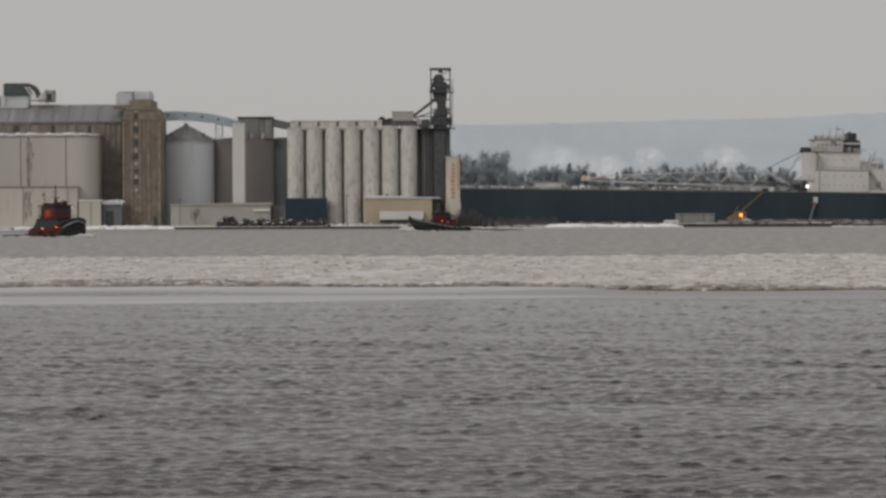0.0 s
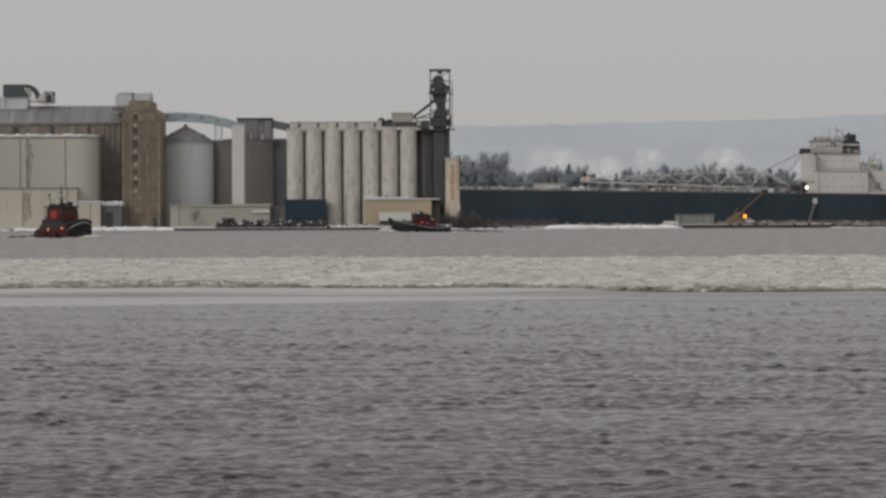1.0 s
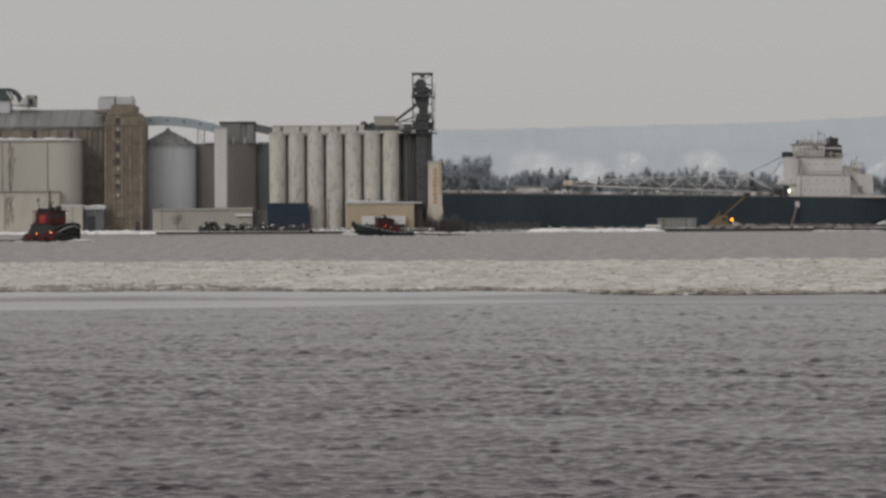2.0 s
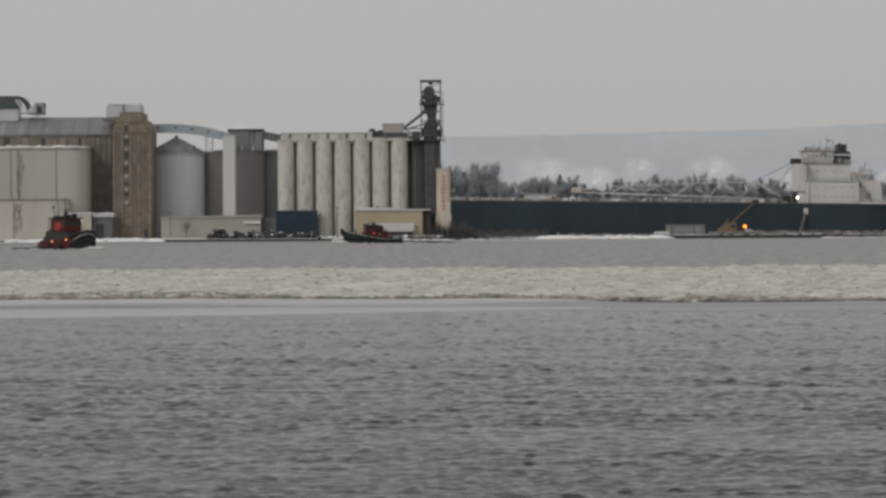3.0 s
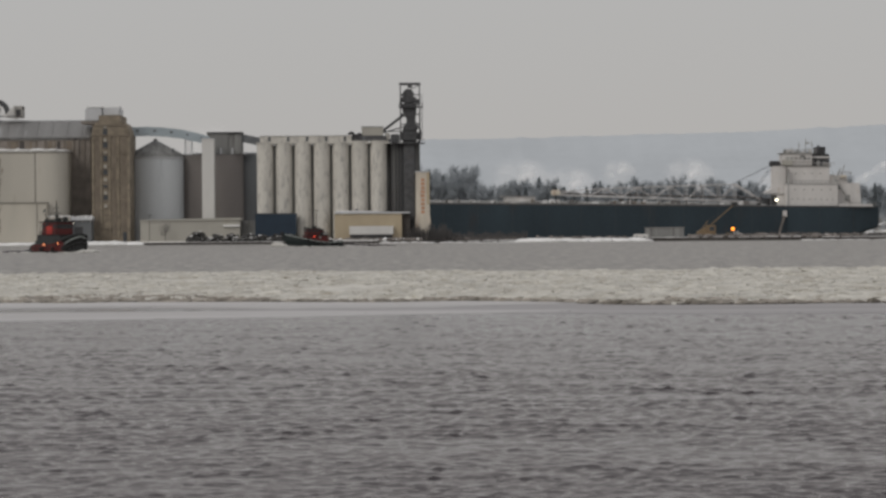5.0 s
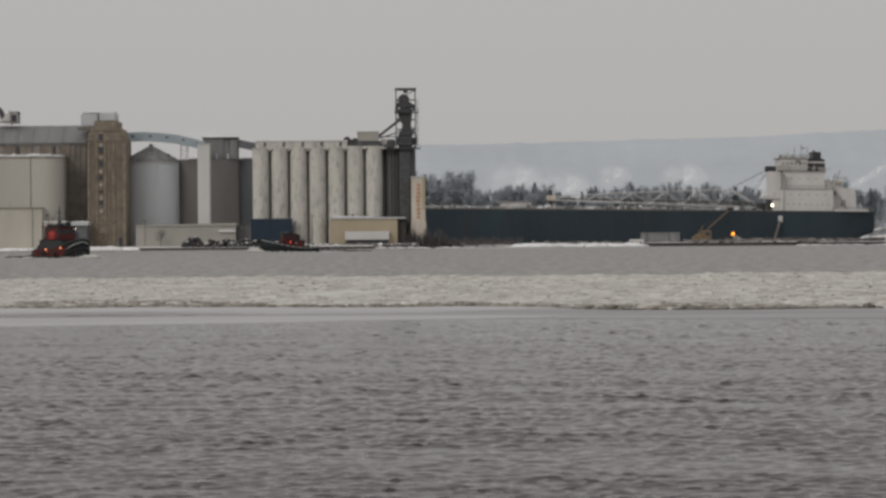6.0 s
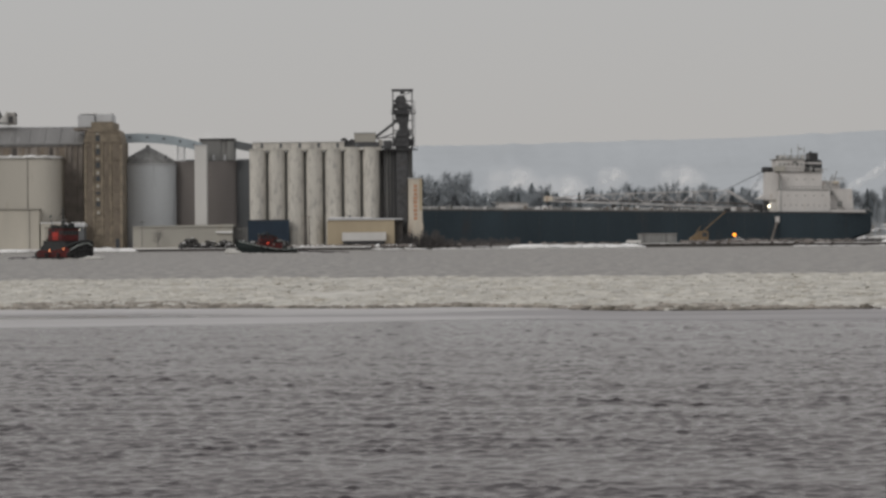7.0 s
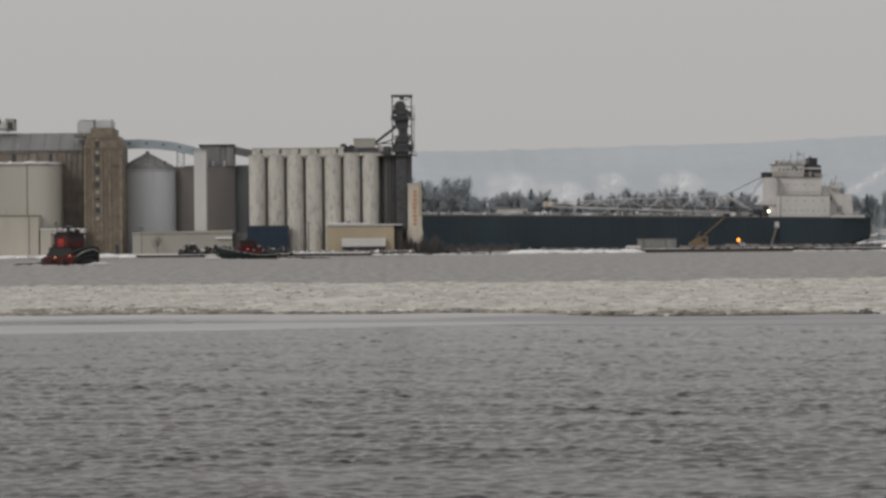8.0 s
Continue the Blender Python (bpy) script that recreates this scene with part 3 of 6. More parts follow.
def build_tank_building():
    t = thing("storage_building", "tall cream storage building with rounded corner and snowy roof edge", "building", (-150, 1000, 1.2))
    top = 32.80
    x1 = -122.2
    part("wall", rounded_block(-210, x1, 1000, 1030, 1.2, top, 6.5), TANK, t)
    part("roof_edge", rounded_block(-210.2, x1 + 0.2, 999.8, 1030, top, top + 0.5, 6.7), SEAM, t, "dark roof edge")
    bm = rounded_block(-210, x1 - 0.3, 1000.2, 1029, top + 0.5, top + 1.3, 6.3)
    part("roof_snow", bm, SNOW, t, "snow along the roof edge")
    rg = random.Random(15)
    bm = bmesh.new()
    for k in range(60):
        x = -205 + k * 1.4
        if x < x1 - 3 and rg.random() < 0.85:
            lump(bm, (x, 1000.6, top + 1.0), (1.1 + rg.random(), 0.8, 0.25 + 0.4 * rg.random()), rg, 1, 0.2)
    tagged(part("snow_cornice", bm, SNOW, t, "lumpy snow cornice", True), kind="stuff")
    for x in (-149.30, -133.30):
        part("wall_joint", box(x - 0.22, x + 0.22, 999.9, 1000.3, 1.2, top), SEAM, t, "dark vertical joint")
    part("wall_joint", box(-210, -128.70, 999.88, 1000.3, 15.22 - 0.2, 15.22 + 0.2), SEAM, t, "dark horizontal joint")
    bm = bmesh.new()
    rng = random.Random(4)
    xx = -146.70
    for k in range(60):
        z = 1.6 + k * 0.52
        wob = 0.5 * noise.noise((k * 0.13, 0, 0)) + 0.3 * noise.noise((k * 0.5, 3, 0))
        box(xx - 0.25 + wob * 0.5, xx + 0.35 + wob + 0.5 * max(0, noise.noise((k * 0.11, 9, 0))), 999.93, 1000.2, z, z + 0.53, bm)
    part("stain_patch", bm, GRIME_AND_SHADE, t, "dark stain down a drain line")
    bm = bmesh.new()
    drips(bm, xx + 0.2, 999.915, 15.6, 32.5, 1.6, rng, 50)
    part("stain_patch", bm, STAIN, t, "brown rusty stain beside the drain line")
    # lower front
    z = 14.92
    f = thing("front_extension", "low cream panelled building before a tall storage tank", "building", (-150, 985, 1.2))
    part("wall", bevelled(-205, -128.6, 994, 999.6, 1.2, z, 0.1), TANK_LOW, f)
    part("roof", box(-205.2, -128.6 + 0.2, 993.7, 999.6, z, z + 0.3), SEAM, f, "thin dark roof edge")
    for ax in (-147.61, -131.97):
        part("wall_joint", box(ax - 0.2, ax + 0.2, 993.9, 994.3, 1.2, z), SEAM, f, "dark vertical joint")
    bm = bmesh.new()
    drips(bm, -146.3, 993.985, 2.2, 14.6, 1.6, rng, 40)
    part("stain_patch", bm, STAIN, f, "brown dirt running down the panels")
    a = thing("low_annex", "low cream annex with snow on its flat roof", "building", (-123.85, 994, 1.2))
    part("wall", bevelled(-128.1, -120.35, 994, 999.5, 1.2, 10.09, 0.1), TANK_LOW, a)
    part("roof_snow", box(-128.3, -120.15, 993.8, 999.5, 10.09, 10.48), SNOW, a, "thin snow")
    part("wall_joint", box(-123.85 - 0.15, -123.85 + 0.15, 993.9, 994.2, 1.2, 10.09), SEAM, a)
    d = thing("loading_shed", "dark grey loading shed with snow on its roof", "shed", (-116.51, 996, 1.2))
    part("wall", bevelled(-119.90, -113.13, 996, 1004, 1.2, 8.89, 0.1), SLATE, d)
    part("roof", box(-120.30, -112.73, 995.4, 1004, 8.89, 9.88), GALV, d)
    bm = bmesh.new()
    for k in range(16):
        lump(bm, (-119.7 + 0.44 * k, 996.2 + rg.random(), 9.95), (0.5 + 0.5 * rg.random(), 0.8, 0.15 + 0.5 * rg.random()), rg, 1, 0.25)
    tagged(part("roof_snow", bm, SNOW, d, "ragged snow"), kind="stuff")
    for k in range(5):
        part("roof_pipe", rod((-119.4 + k * 1.5, 995.6, 8.0 + 0.5 * (k % 2)), (-118.6 + k * 1.5, 995.6, 10.3), 0.16, seg=6), GALV_DULL, d)
    part("door", box(-118.90, -116.12, 995.9, 996.2, 1.2, 6.50), BLACK, d, "dark roller door")


build_tank_building()


# ------------------------------------------------------------------ brick elevator
def build_brick_elevator():
    t = thing("brick_elevator", "old brown brick grain elevator with grey metal roof and end tower", "grain elevator", (-130, 1015, 1.2))
    eave, ridge = 38.92, 44.85
    x1 = -115.32
    part("wall", box(-235, x1, 1016, 1040, 1.2, eave), BRICK_DARK, t)
    bm = bmesh.new()
    face_set(bm, [(-236, 1015.2, eave), (x1, 1015.2, eave), (x1, 1024, ridge), (-236, 1024, ridge), (x1, 1041, eave), (-236, 1041, eave),
                  (-236, 1015.2, eave - 0.5), (x1, 1015.2, eave - 0.5)],
             [(0, 1, 2, 3), (3, 2, 4, 5), (6, 7, 1, 0)])
    part("roof", bm, METAL_ROOF, t, "grey weathered metal roof")
    # roof seams
    for k in range(22):
        x = -232 + k * 5.4
        if x < x1 - 1:
            bm = bmesh.new()
            rod((x, 1015.2, eave + 0.06), (x, 1024, ridge + 0.06), 0.12, seg=6, bm=bm)
            part("roof_seam", bm, METAL_ROOF, t)
    part("frieze", box(-235, x1, 1015.7, 1015.99, eave - 1.1, eave - 0.52), GRIME_AND_SHADE, t, "dark band under the eave")
    for k in range(17):
        x = -171 + k * 3.35
        if x < x1 - 3:
            part("wall_window", box(x, x + (1.7, 1.2, 2.1)[k % 3], 1015.9, 1016.2, eave - 4.6, eave - 1.5), (BRICK, TIMBER, BRICK, BRICK_DARK)[k % 4], t)
        part("pilaster", box(x - 1.0, x - 0.6, 1015.72, 1015.99, eave - 7, eave - 1.2), BRICK, t)
    for k in range(4):
        x = -121.82 + k * 2.0
        part("pilaster", box(x - 0.25, x + 0.25, 1015.6, 1016.0, 1.2, eave - 0.6), BRICK_DARK, t)
    part("ridge_rail", rod((-236, 1024, ridge + 0.25), (x1, 1024, ridge + 0.25), 0.2), GALV, t)
    # end tower with stepped, arched shoulders
    Y = 1004.0
    xl, xr = -113.75, -100.25
    cx = (xl + xr) / 2
    sh = 38.60
    tw = thing("brick_tower", "buff brick elevator tower with arched shoulders and window strip", "tower", (cx, Y, 1.2))
    top1, top2 = 43.82, 46.03
    out = [(xl, 1.2), (xl, sh)]
    for k in range(1, 7):
        a = k * math.pi / 14
        out.append((xl + 2.6 * (1 - math.cos(a)), sh + (top1 - sh) * math.sin(a)))
    out += [(xl + 2.6, top1), (xl + 2.6, top2), (xr - 3.2, top2), (xr - 3.2, top1)]
    for k in range(6, 0, -1):
        a = k * math.pi / 14
        out.append((xr - 3.2 * (1 - math.cos(a)), sh + (top1 - sh) * math.sin(a)))
    out += [(xr, sh), (xr, 1.2)]
    part("wall", prism(out, Y, Y + 22), BRICK_PALE, tw)
    for x, w in ((xl + 0.45, 0.9), (xl + 3.3, 0.7), (xl + 6.3, 0.7), (xl + 9.3, 0.8), (xr - 0.5, 1.0)):
        part("pilaster", box(x - w / 2, x + w / 2, Y - 0.35, Y + 0.02, 1.2, sh - (0 if xl + 2 < x < xr - 2 else 1.0)), BRICK_PALE, tw, "buff brick pilaster")
    for z, h in ((5.6, 0.45), (10.4, 0.45), (15.31, 0.7), (21.33, 1.2), (26.8, 0.45), (32.17, 0.5), (38.60, 0.5), (42.2, 0.4)):
        part("band_course", box(xl, xr, Y - 0.2, Y - 0.003, z, z + h), BRICK, tw, "darker brick band")
    for k in range(13):
        z = 13.30 + k * 2.35
        pale = k % 2 == 0
        w = part("window", box(xl + (4.35 if pale else 4.1), xl + (5.3 if pale else 5.6), Y - 0.12, Y - 0.004, z, z + (1.1 if pale else 2.0)), SHED if pale else GLASS, tw, "pale boarded window" if pale else "dark window")
        part("sill", box(xl + 3.9, xl + 5.7, Y - 0.3, Y - 0.005, z - 0.25, z), BRICK, w)
    # bays are not cut in: darker brick panels paint their shade
    for za, zb in ((3.2, 15.10), (16.31, 21.13), (22.74, 31.97), (32.78, 38.20)):
        for xa, xb in ((7.2, 8.6), (10.3, 12.9), (1.2, 2.8)):
            part("recess", box(xl + xa, xl + xb, Y - 0.08, Y - 0.004, za, zb), BRICK, tw)
    part("door", box(xr - 2.6, xr - 1.2, Y - 0.15, Y - 0.004, 1.2, 4.6), GLASS, tw, "dark doorway")
    # grey housing on top
    h = thing("roof_housing", "grey sheet metal housing on the tower top", "housing", ((-110.19), 1010, top1))
    za, zb = 44.88, 49.12
    part("wall", bevelled(-116.66, -110.59, 1010, 1020, za - 0.6, zb - 0.3, 0.3), GALV, h)
    part("wall", bevelled(-110.38, -104.1, 1010.5, 1021, top2 - 0.1, zb, 0.5), GALV, h)
    part("base", box(-118.07, -111.40, 1009.6, 1020, za - 1.6, za - 0.6), BRICK_DARK, h)
    part("cap", box(-116.25, -104.5, 1011, 1020, zb, zb + 0.35), SNOW, h, "snow on top")
    # rooftop conveyor housings further along
    r = thing("roof_conveyor", "dark green conveyor hood with pale base on the long roof", "conveyor", (-152.27, 1024, ridge))
    part("base", bevelled(-159.85, -149.81, 1022, 1030, ridge - 1, 48.70, 0.15), GALV, r, "pale grey base")
    part("hood", bevelled(-158.41, -149.3, 1021, 1029, 48.49, 52.9, 0.25), GREEN, r, "dark green hood")
    bm = bmesh.new()
    bend = [(-149.6 + 3.6 * math.sin(k * math.pi / 14), 47.3 + 4.6 * math.cos(k * math.pi / 14)) for k in range(8)]
    for (xa, za), (xb, zb) in zip(bend, bend[1:]):
        rod((xa, 1023, za), (xb, 1023, zb), 0.95, seg=10, bm=bm)
    part("elbow_duct", bm, STEEL, r, "dark curved duct")
    for xa in (-150.6, -149.4):
        part("strut", rod((xa, 1020.8, 51.6), (xa + 3.0, 1020.8, 46.9), 0.28, seg=6), WHITE, r, "white sloping strut")
    part("cross_duct", rod((-146.4, 1023.5, 48.2), (-142.8, 1023.5, 49.4), 0.75, seg=10), GALV_DULL, r, "pale cross duct")
    part("strut", rod((-147.0, 1020.8, 46.0), (-143.2, 1020.8, 50.6), 0.3, seg=6), WHITE, r, "white sloping strut")
    part("walk_rail", rod((-149.0, 1020.7, 46.6), (-140.8, 1020.7, 46.6), 0.2, seg=5), STEEL, r)
    part("hood_frame", box(-158.8, -158.4, 1020.9, 1021.3, 45.2, 52.6), WHITE, r)
    part("chute", prism([(-146.33, 46.20), (-144.08, 50.49), (-140.60, 50.48), (-140.60, 49.25), (-143.26, 45.78)], 1022, 1027), WHITE, r, "white chute")
    part("end_box", bevelled(-143.46, -140.60, 1021.6, 1028, 46.18, 50.28, 0.1), GALV_DULL, r)
    # black panel stands in for the unlit inside of the end box
    part("end_opening", box(-142.85, -141.21, 1021.5, 1021.59, 46.80, 49.05), BLACK, r)
    part("vent_pipe", rod((-160.87, 1024, ridge), (-160.05, 1024, 48.11), 0.5), BLACK, r)


build_brick_elevator()


# ------------------------------------------------------------------ steel tanks and conveyor bridge
def build_tanks():
    # pale tank with a gabled roof
    cx = -93.3
    r = 10.2
    top = 31.27
    t = thing("grain_tank", "pale blue-grey steel grain tank with conical roof", "tank", (cx, 1018 + r, 1.2), "steel grain tanks")
    part("shell", lathe(cx, 1018 + r, [(r, 1.2), (r, top)], 64), TANK_BLUE, t, smooth=False)
    part("eave_ring", lathe(cx, 1018 + r, [(r + 0.15, top - 0.4), (r + 0.25, top + 0.3)], 64), GALV, t)
    part("roof", lathe(cx, 1018 + r, [(r + 0.1, top + 0.3), (r * 0.9, top + 1.9), (0.8, 37.99 - 0.3)], 40), GRIME_AND_SHADE, t, "grey-brown conical roof")
    part("roof_cap", rod((cx, 1018 + r, 37.99 - 0.5), (cx, 1018 + r, 38.40), 0.7, seg=12), GRIME_AND_SHADE, t)
    rg = random.Random(61)
    bm = bmesh.new()
    for k in range(14):
        a, f = rg.uniform(-2.9, -0.5), rg.uniform(0.35, 0.9)
        lump(bm, (cx + r * f * math.cos(a), 1018 + r + r * f * math.sin(a), top + 0.4 + (1 - f) * 6.4), (0.5 + 0.7 * rg.random(), 0.5, 0.3), rg, 1, 0.25)
    tagged(part("roof_snow", bm, SNOW, t, "snow patches on the cone"), kind="stuff")
    for a in (-0.5, 0.35, 0.9):
        x = cx + r * 0.7 * math.sin(a * 1.4)
        part("roof_vent", rod((x, 1018 + r * 0.5, top + 1.0), (x, 1018 + r * 0.5, top + 3.4), 0.45), SLATE, t)
    for k in range(1, 8):
        z = 1.2 + (top - 1.2) * k / 8
        part("hoop", lathe(cx, 1018 + r, [(r + 0.03, z - 0.06), (r + 0.03, z + 0.06)], 64), TANK_BLUE, t)
    # taupe tanks
    for xa, xb, dep, mt, lab in ((-88.4, -60.7, 1026, TAUPE, "taupe steel grain tank with flat top"), (-64.83, -52.42, 1034, SLATE, "dark slate steel grain tank")):
        rr, c = (xb - xa) / 2, (xa + xb) / 2
        zt = 32.61
        q = thing("grain_tank", lab, "tank", (c, dep + rr, 1.2), "steel grain tanks")
        part("shell", lathe(c, dep + rr, [(rr, 1.2), (rr, zt)], 64), mt, q)
        part("roof", lathe(c, dep + rr, [(rr + 0.1, zt), (rr * 0.3, zt + 0.8)], 40), SLATE, q)
        for k in range(1, 9):
            z = 1.2 + (zt - 1.2) * k / 9
            part("hoop", lathe(c, dep + rr, [(rr + 0.03, z - 0.06), (rr + 0.03, z + 0.06)], 64), mt, q)
        rail = bmesh.new()
        for k in range(28):
            a = k * math.tau / 28
            rod((c + rr * math.cos(a), dep + rr + rr * math.sin(a), zt), (c + rr * math.cos(a), dep + rr + rr * math.sin(a), zt + 1.1), 0.05, seg=4, bm=rail)
        tagged(part("railing", rail, GALV, q, "thin roof railing"), kind="stuff")
    # white stair tower
    w = thing("stair_tower", "tall plain white concrete stair tower", "tower", (-73.17, 1012, 1.2))
    part("shaft", bevelled(-75.29, -70.94, 1012, 1017, 1.2, 37.71, 0.12), WHITE, w)
    part("cap", box(-75.39, -70.84, 1011.8, 1017.2, 37.71, 38.01), GALV, w)
    # head house on the tanks
    h = thing("head_house", "dark brown head house on the tank tops", "building", (-68.29, 1030, 33.13))
    part("wall", bevelled(-74.67, -67.05, 1030, 1040, 32.71, 40.35, 0.1), GRIME_AND_SHADE, h)
    part("wall", bevelled(-67.05, -62.11, 1030.3, 1041, 32.71, 40.14, 0.1), GRIME_AND_SHADE, h)
    part("roof", box(-74.88, -61.90, 1029.6, 1041, 40.35, 40.76), STEEL, h)
    for ax in (-73.64, -69.53, -65.41):
        part("post", rod((ax, 1029, 32.71), (ax, 1029, 34.77), 0.3), GALV, h)
    # conveyor bridge, bent downwards, and its trestle
    b = thing("conveyor_bridge", "enclosed blue-grey conveyor bridge between elevator and silos", "conveyor", (-88.43, 1020, 39.87))
    pts = [(-101.90, 40.75), (-95.37, 40.92), (-89.45, 40.59), (-83.33, 39.85), (-77.83, 38.60), (-73.34, 37.36)]
    for (xa, za), (xb, zb) in zip(pts, pts[1:]):
        seg = part("gallery", prism([(xa, za - 1.6), (xb, zb - 1.6), (xb, zb + 1.6), (xa, za + 1.6)], 1021, 1024), BRIDGE, b)
        part("window", prism([((xa * 2 + xb) / 3, (za * 2 + zb) / 3 - 0.1), ((xa + xb) / 2, (za + zb) / 2 - 0.1), ((xa + xb) / 2, (za + zb) / 2 + 0.6), ((xa * 2 + xb) / 3, (za * 2 + zb) / 3 + 0.6)], 1020.9, 1020.98), SLATE, seg)
    part("gallery", prism([(-62.52, 37.22), (-62.52, 40.11), (-53.46, 38.21), (-53.46, 35.33)], 1031, 1034), SLATE, b, "dark slate gallery")
    bm = bmesh.new()
    zl, zh = 32.35, 39.30
    for ax in (-82.07, -79.61):
        rod((ax, 1021.5, zl), (ax, 1021.5, zh), 0.14, seg=5, bm=bm)
        rod((ax, 1024, zl), (ax, 1024, zh), 0.14, seg=5, bm=bm)
    for k in range(4):
        za, zb = zl + (zh - zl) * k / 4, zl + (zh - zl) * (k + 1) / 4
        rod((-82.07, 1021.5, za), (-79.61, 1021.5, zb), 0.09, seg=4, bm=bm)
        rod((-79.61, 1021.5, za), (-82.07, 1021.5, za), 0.09, seg=4, bm=bm)
    part("trestle", bm, GALV, b, "galvanised lattice trestle")


build_tanks()


# ------------------------------------------------------------------ concrete silos with head tower
def build_silos():
    Y = 1003.0
    top = 35.36
    t = thing("silo_block", "row of whitish concrete grain silos under a roof gallery", "grain silos", (-31.70, Y, 1.2))
    pitch = 6.70
    r = 2.92
    x0 = -52.20
    for k in range(7):
        x = x0 + k * pitch
        tp = top if k < 5 else top + 0.5
        s = part("silo", lathe(x, Y, [(r, 1.2), (r, tp)], 40), SILO, t)
        part("rim", lathe(x, Y, [(r + 0.1, tp), (r + 0.1, tp + 0.45)], 40), SILO, s)
        # back row takes the dark grey in place of shade behind the front row
        part("silo", lathe(x + pitch / 2, Y + 6.2, [(r, 1.2), (r, tp - 0.4)], 24), GRIME_AND_SHADE, t, "back row silo darkened for shade")
    # shade of the gaps is painted by this wall's darker colour
    part("web_wall", box(x0 - 1, x0 + 6.3 * pitch, Y + 0.6, Y + 1.1, 1.2, top - 0.5), GRIME_AND_SHADE, t, "wall darkened for the shade between silos")
    for k in range(2):
        x = x0 + (7 + k * 0.62) * pitch
        part("silo", lathe(x, Y + 3.2, [(r * 0.9, 1.2), (r * 0.9, top + 0.3)], 36), GRIME_AND_SHADE, t, "grimy dark silo")
    # roof gallery
    g = part("gallery", box(-53.90, -21.50, Y - 1.5, Y + 6, top + 0.5, 38.16), SILO, t, "pale roof gallery")
    part("roof", box(-54.10, -21.30, Y - 1.8, Y + 6.3, 38.16, 38.44), SNOW, g)
    for k in range(6):
        x = -50.70 + k * pitch
        part("window", box(x - 0.35, x + 0.55, Y - 1.62, Y - 1.503, top + 0.9, top + 2.5), SLATE, g, "narrow dark window")
    part("roof_slab", box(-54.90, -8.30, Y - 2.2, Y + 8, top - 0.05, top + 0.45), SILO, t)
    # machinery on the end silos
    m = thing("dust_collector", "dark rounded dust collector on the silo tops", "machine", (-19.90, Y, top + 0.5))
    part("body", bevelled(-21.90, -17.90, Y - 1, Y + 2, top + 0.5, 38.69, 0.5), STEEL, m)
    part("drum", rod((-21.50, Y - 1.2, 38.3), (-21.50, Y + 2, 38.3), 1.35, seg=16), BLACK, m)
    part("drum", rod((-18.70, Y - 1.3, 38.0), (-18.70, Y + 2, 38.0), 1.15, seg=16), BLACK, m)
    c = thing("roof_cabin", "cream sheet metal cabin above the silos", "cabin", (-14.10, Y, top + 0.5))
    part("wall", bevelled(-17.90, -10.30, Y - 1.2, Y + 4, 38.06, 41.26, 0.12), SHED, c)
    part("roof", box(-18.10, -10.10, Y - 1.4, Y + 4.2, 41.26, 41.46), GALV, c)
    part("base_frame", box(-18.70, -9.10, Y - 1.4, Y + 4.2, 36.46, 38.06), STEEL, c, "dark base frame")
    # bucket elevator leg
    b = thing("bucket_elevator", "dark steel bucket elevator tower with head frame", "elevator tower", (-0.50, Y, 1.2))
    hx0, hx1 = -4.10, 2.70
    hz = 56.00
    part("leg", box(-2.0, 1.25, Y - 1.2, Y + 1.2, 1.2, 50.80), STEEL, b, "dark steel leg casing")
    part("leg_lower", box(-3.10, 0.70, Y - 1.6, Y + 1.0, 1.2, 35.60), STEEL, b)
    part("head", bevelled(-3.90, 1.50, Y - 1.6, Y + 1.6, 48.80, 52.80, 1.1, 4), STEEL, b, "rounded black head")
    part("head_cap", rod((-1.30, Y - 1.5, 52.60), (-1.30, Y + 1.5, 52.60), 2.0, seg=18), STEEL, b)
    part("head_hopper", prism([(-3.7, 49.2), (-3.3, 46.6), (-2.2, 44.4), (1.3, 44.4), (1.6, 46.9), (1.7, 49.2)], Y - 1.5, Y + 1.5), STEEL, b, "dark tapering hopper under the head")
    part("head_motor", bevelled(1.3, 2.6, Y - 1.0, Y + 0.6, 49.4, 51.0, 0.25), STEEL, b)
    part("head_guard", bevelled(-4.4, -3.4, Y - 1.2, Y + 0.4, 47.6, 50.6, 0.3), STEEL, b)
    part("boot", bevelled(-4.4, 2.60, Y - 2, Y + 2, 35.60, 40.20, 1.0, 3), STEEL, b)
    part("boot_top", prism([(-3.4, 40.0), (-2.4, 42.4), (1.3, 42.4), (2.2, 40.0)], Y - 1.6, Y + 1.6), STEEL, b)
    part("drive_house", bevelled(-7.6, -4.5, Y - 1.2, Y + 2.2, 35.6, 38.6, 0.3), STEEL, b, "dark drive housing")
    part("catwalk_box", bevelled(-9.6, -7.8, Y - 0.6, Y + 2.0, 35.6, 38.9, 0.15), SILO, b, "pale concrete box")
    for x in (hx0, hx1):
        for y in (Y - 2.4, Y + 2.4):
            part("post", rod((x, y, 35.20), (x, y, hz), 0.2, seg=6), STEEL, b)
    for y in (Y - 2.4, Y + 2.4):
        part("top_beam", box(hx0 - 0.4, hx1 + 0.4, y - 0.25, y + 0.25, hz, hz + 0.7), STEEL, b)
        for k in range(6):
            za = 35.20 + (hz - 35.20) * k / 6
            part("cross_beam", rod((hx0, y, za), (hx1, y, za), 0.11, seg=5), STEEL, b)
            zb = za + (hz - 35.20) / 6
            part("brace", rod((hx0 if k % 2 else hx1, y, za), (hx1 if k % 2 else hx0, y, zb), 0.07, seg=4), STEEL, b)
    part("hoist", box(-1.50, 0.10, Y - 0.6, Y + 0.6, hz - 1.0, hz), STEEL, b)
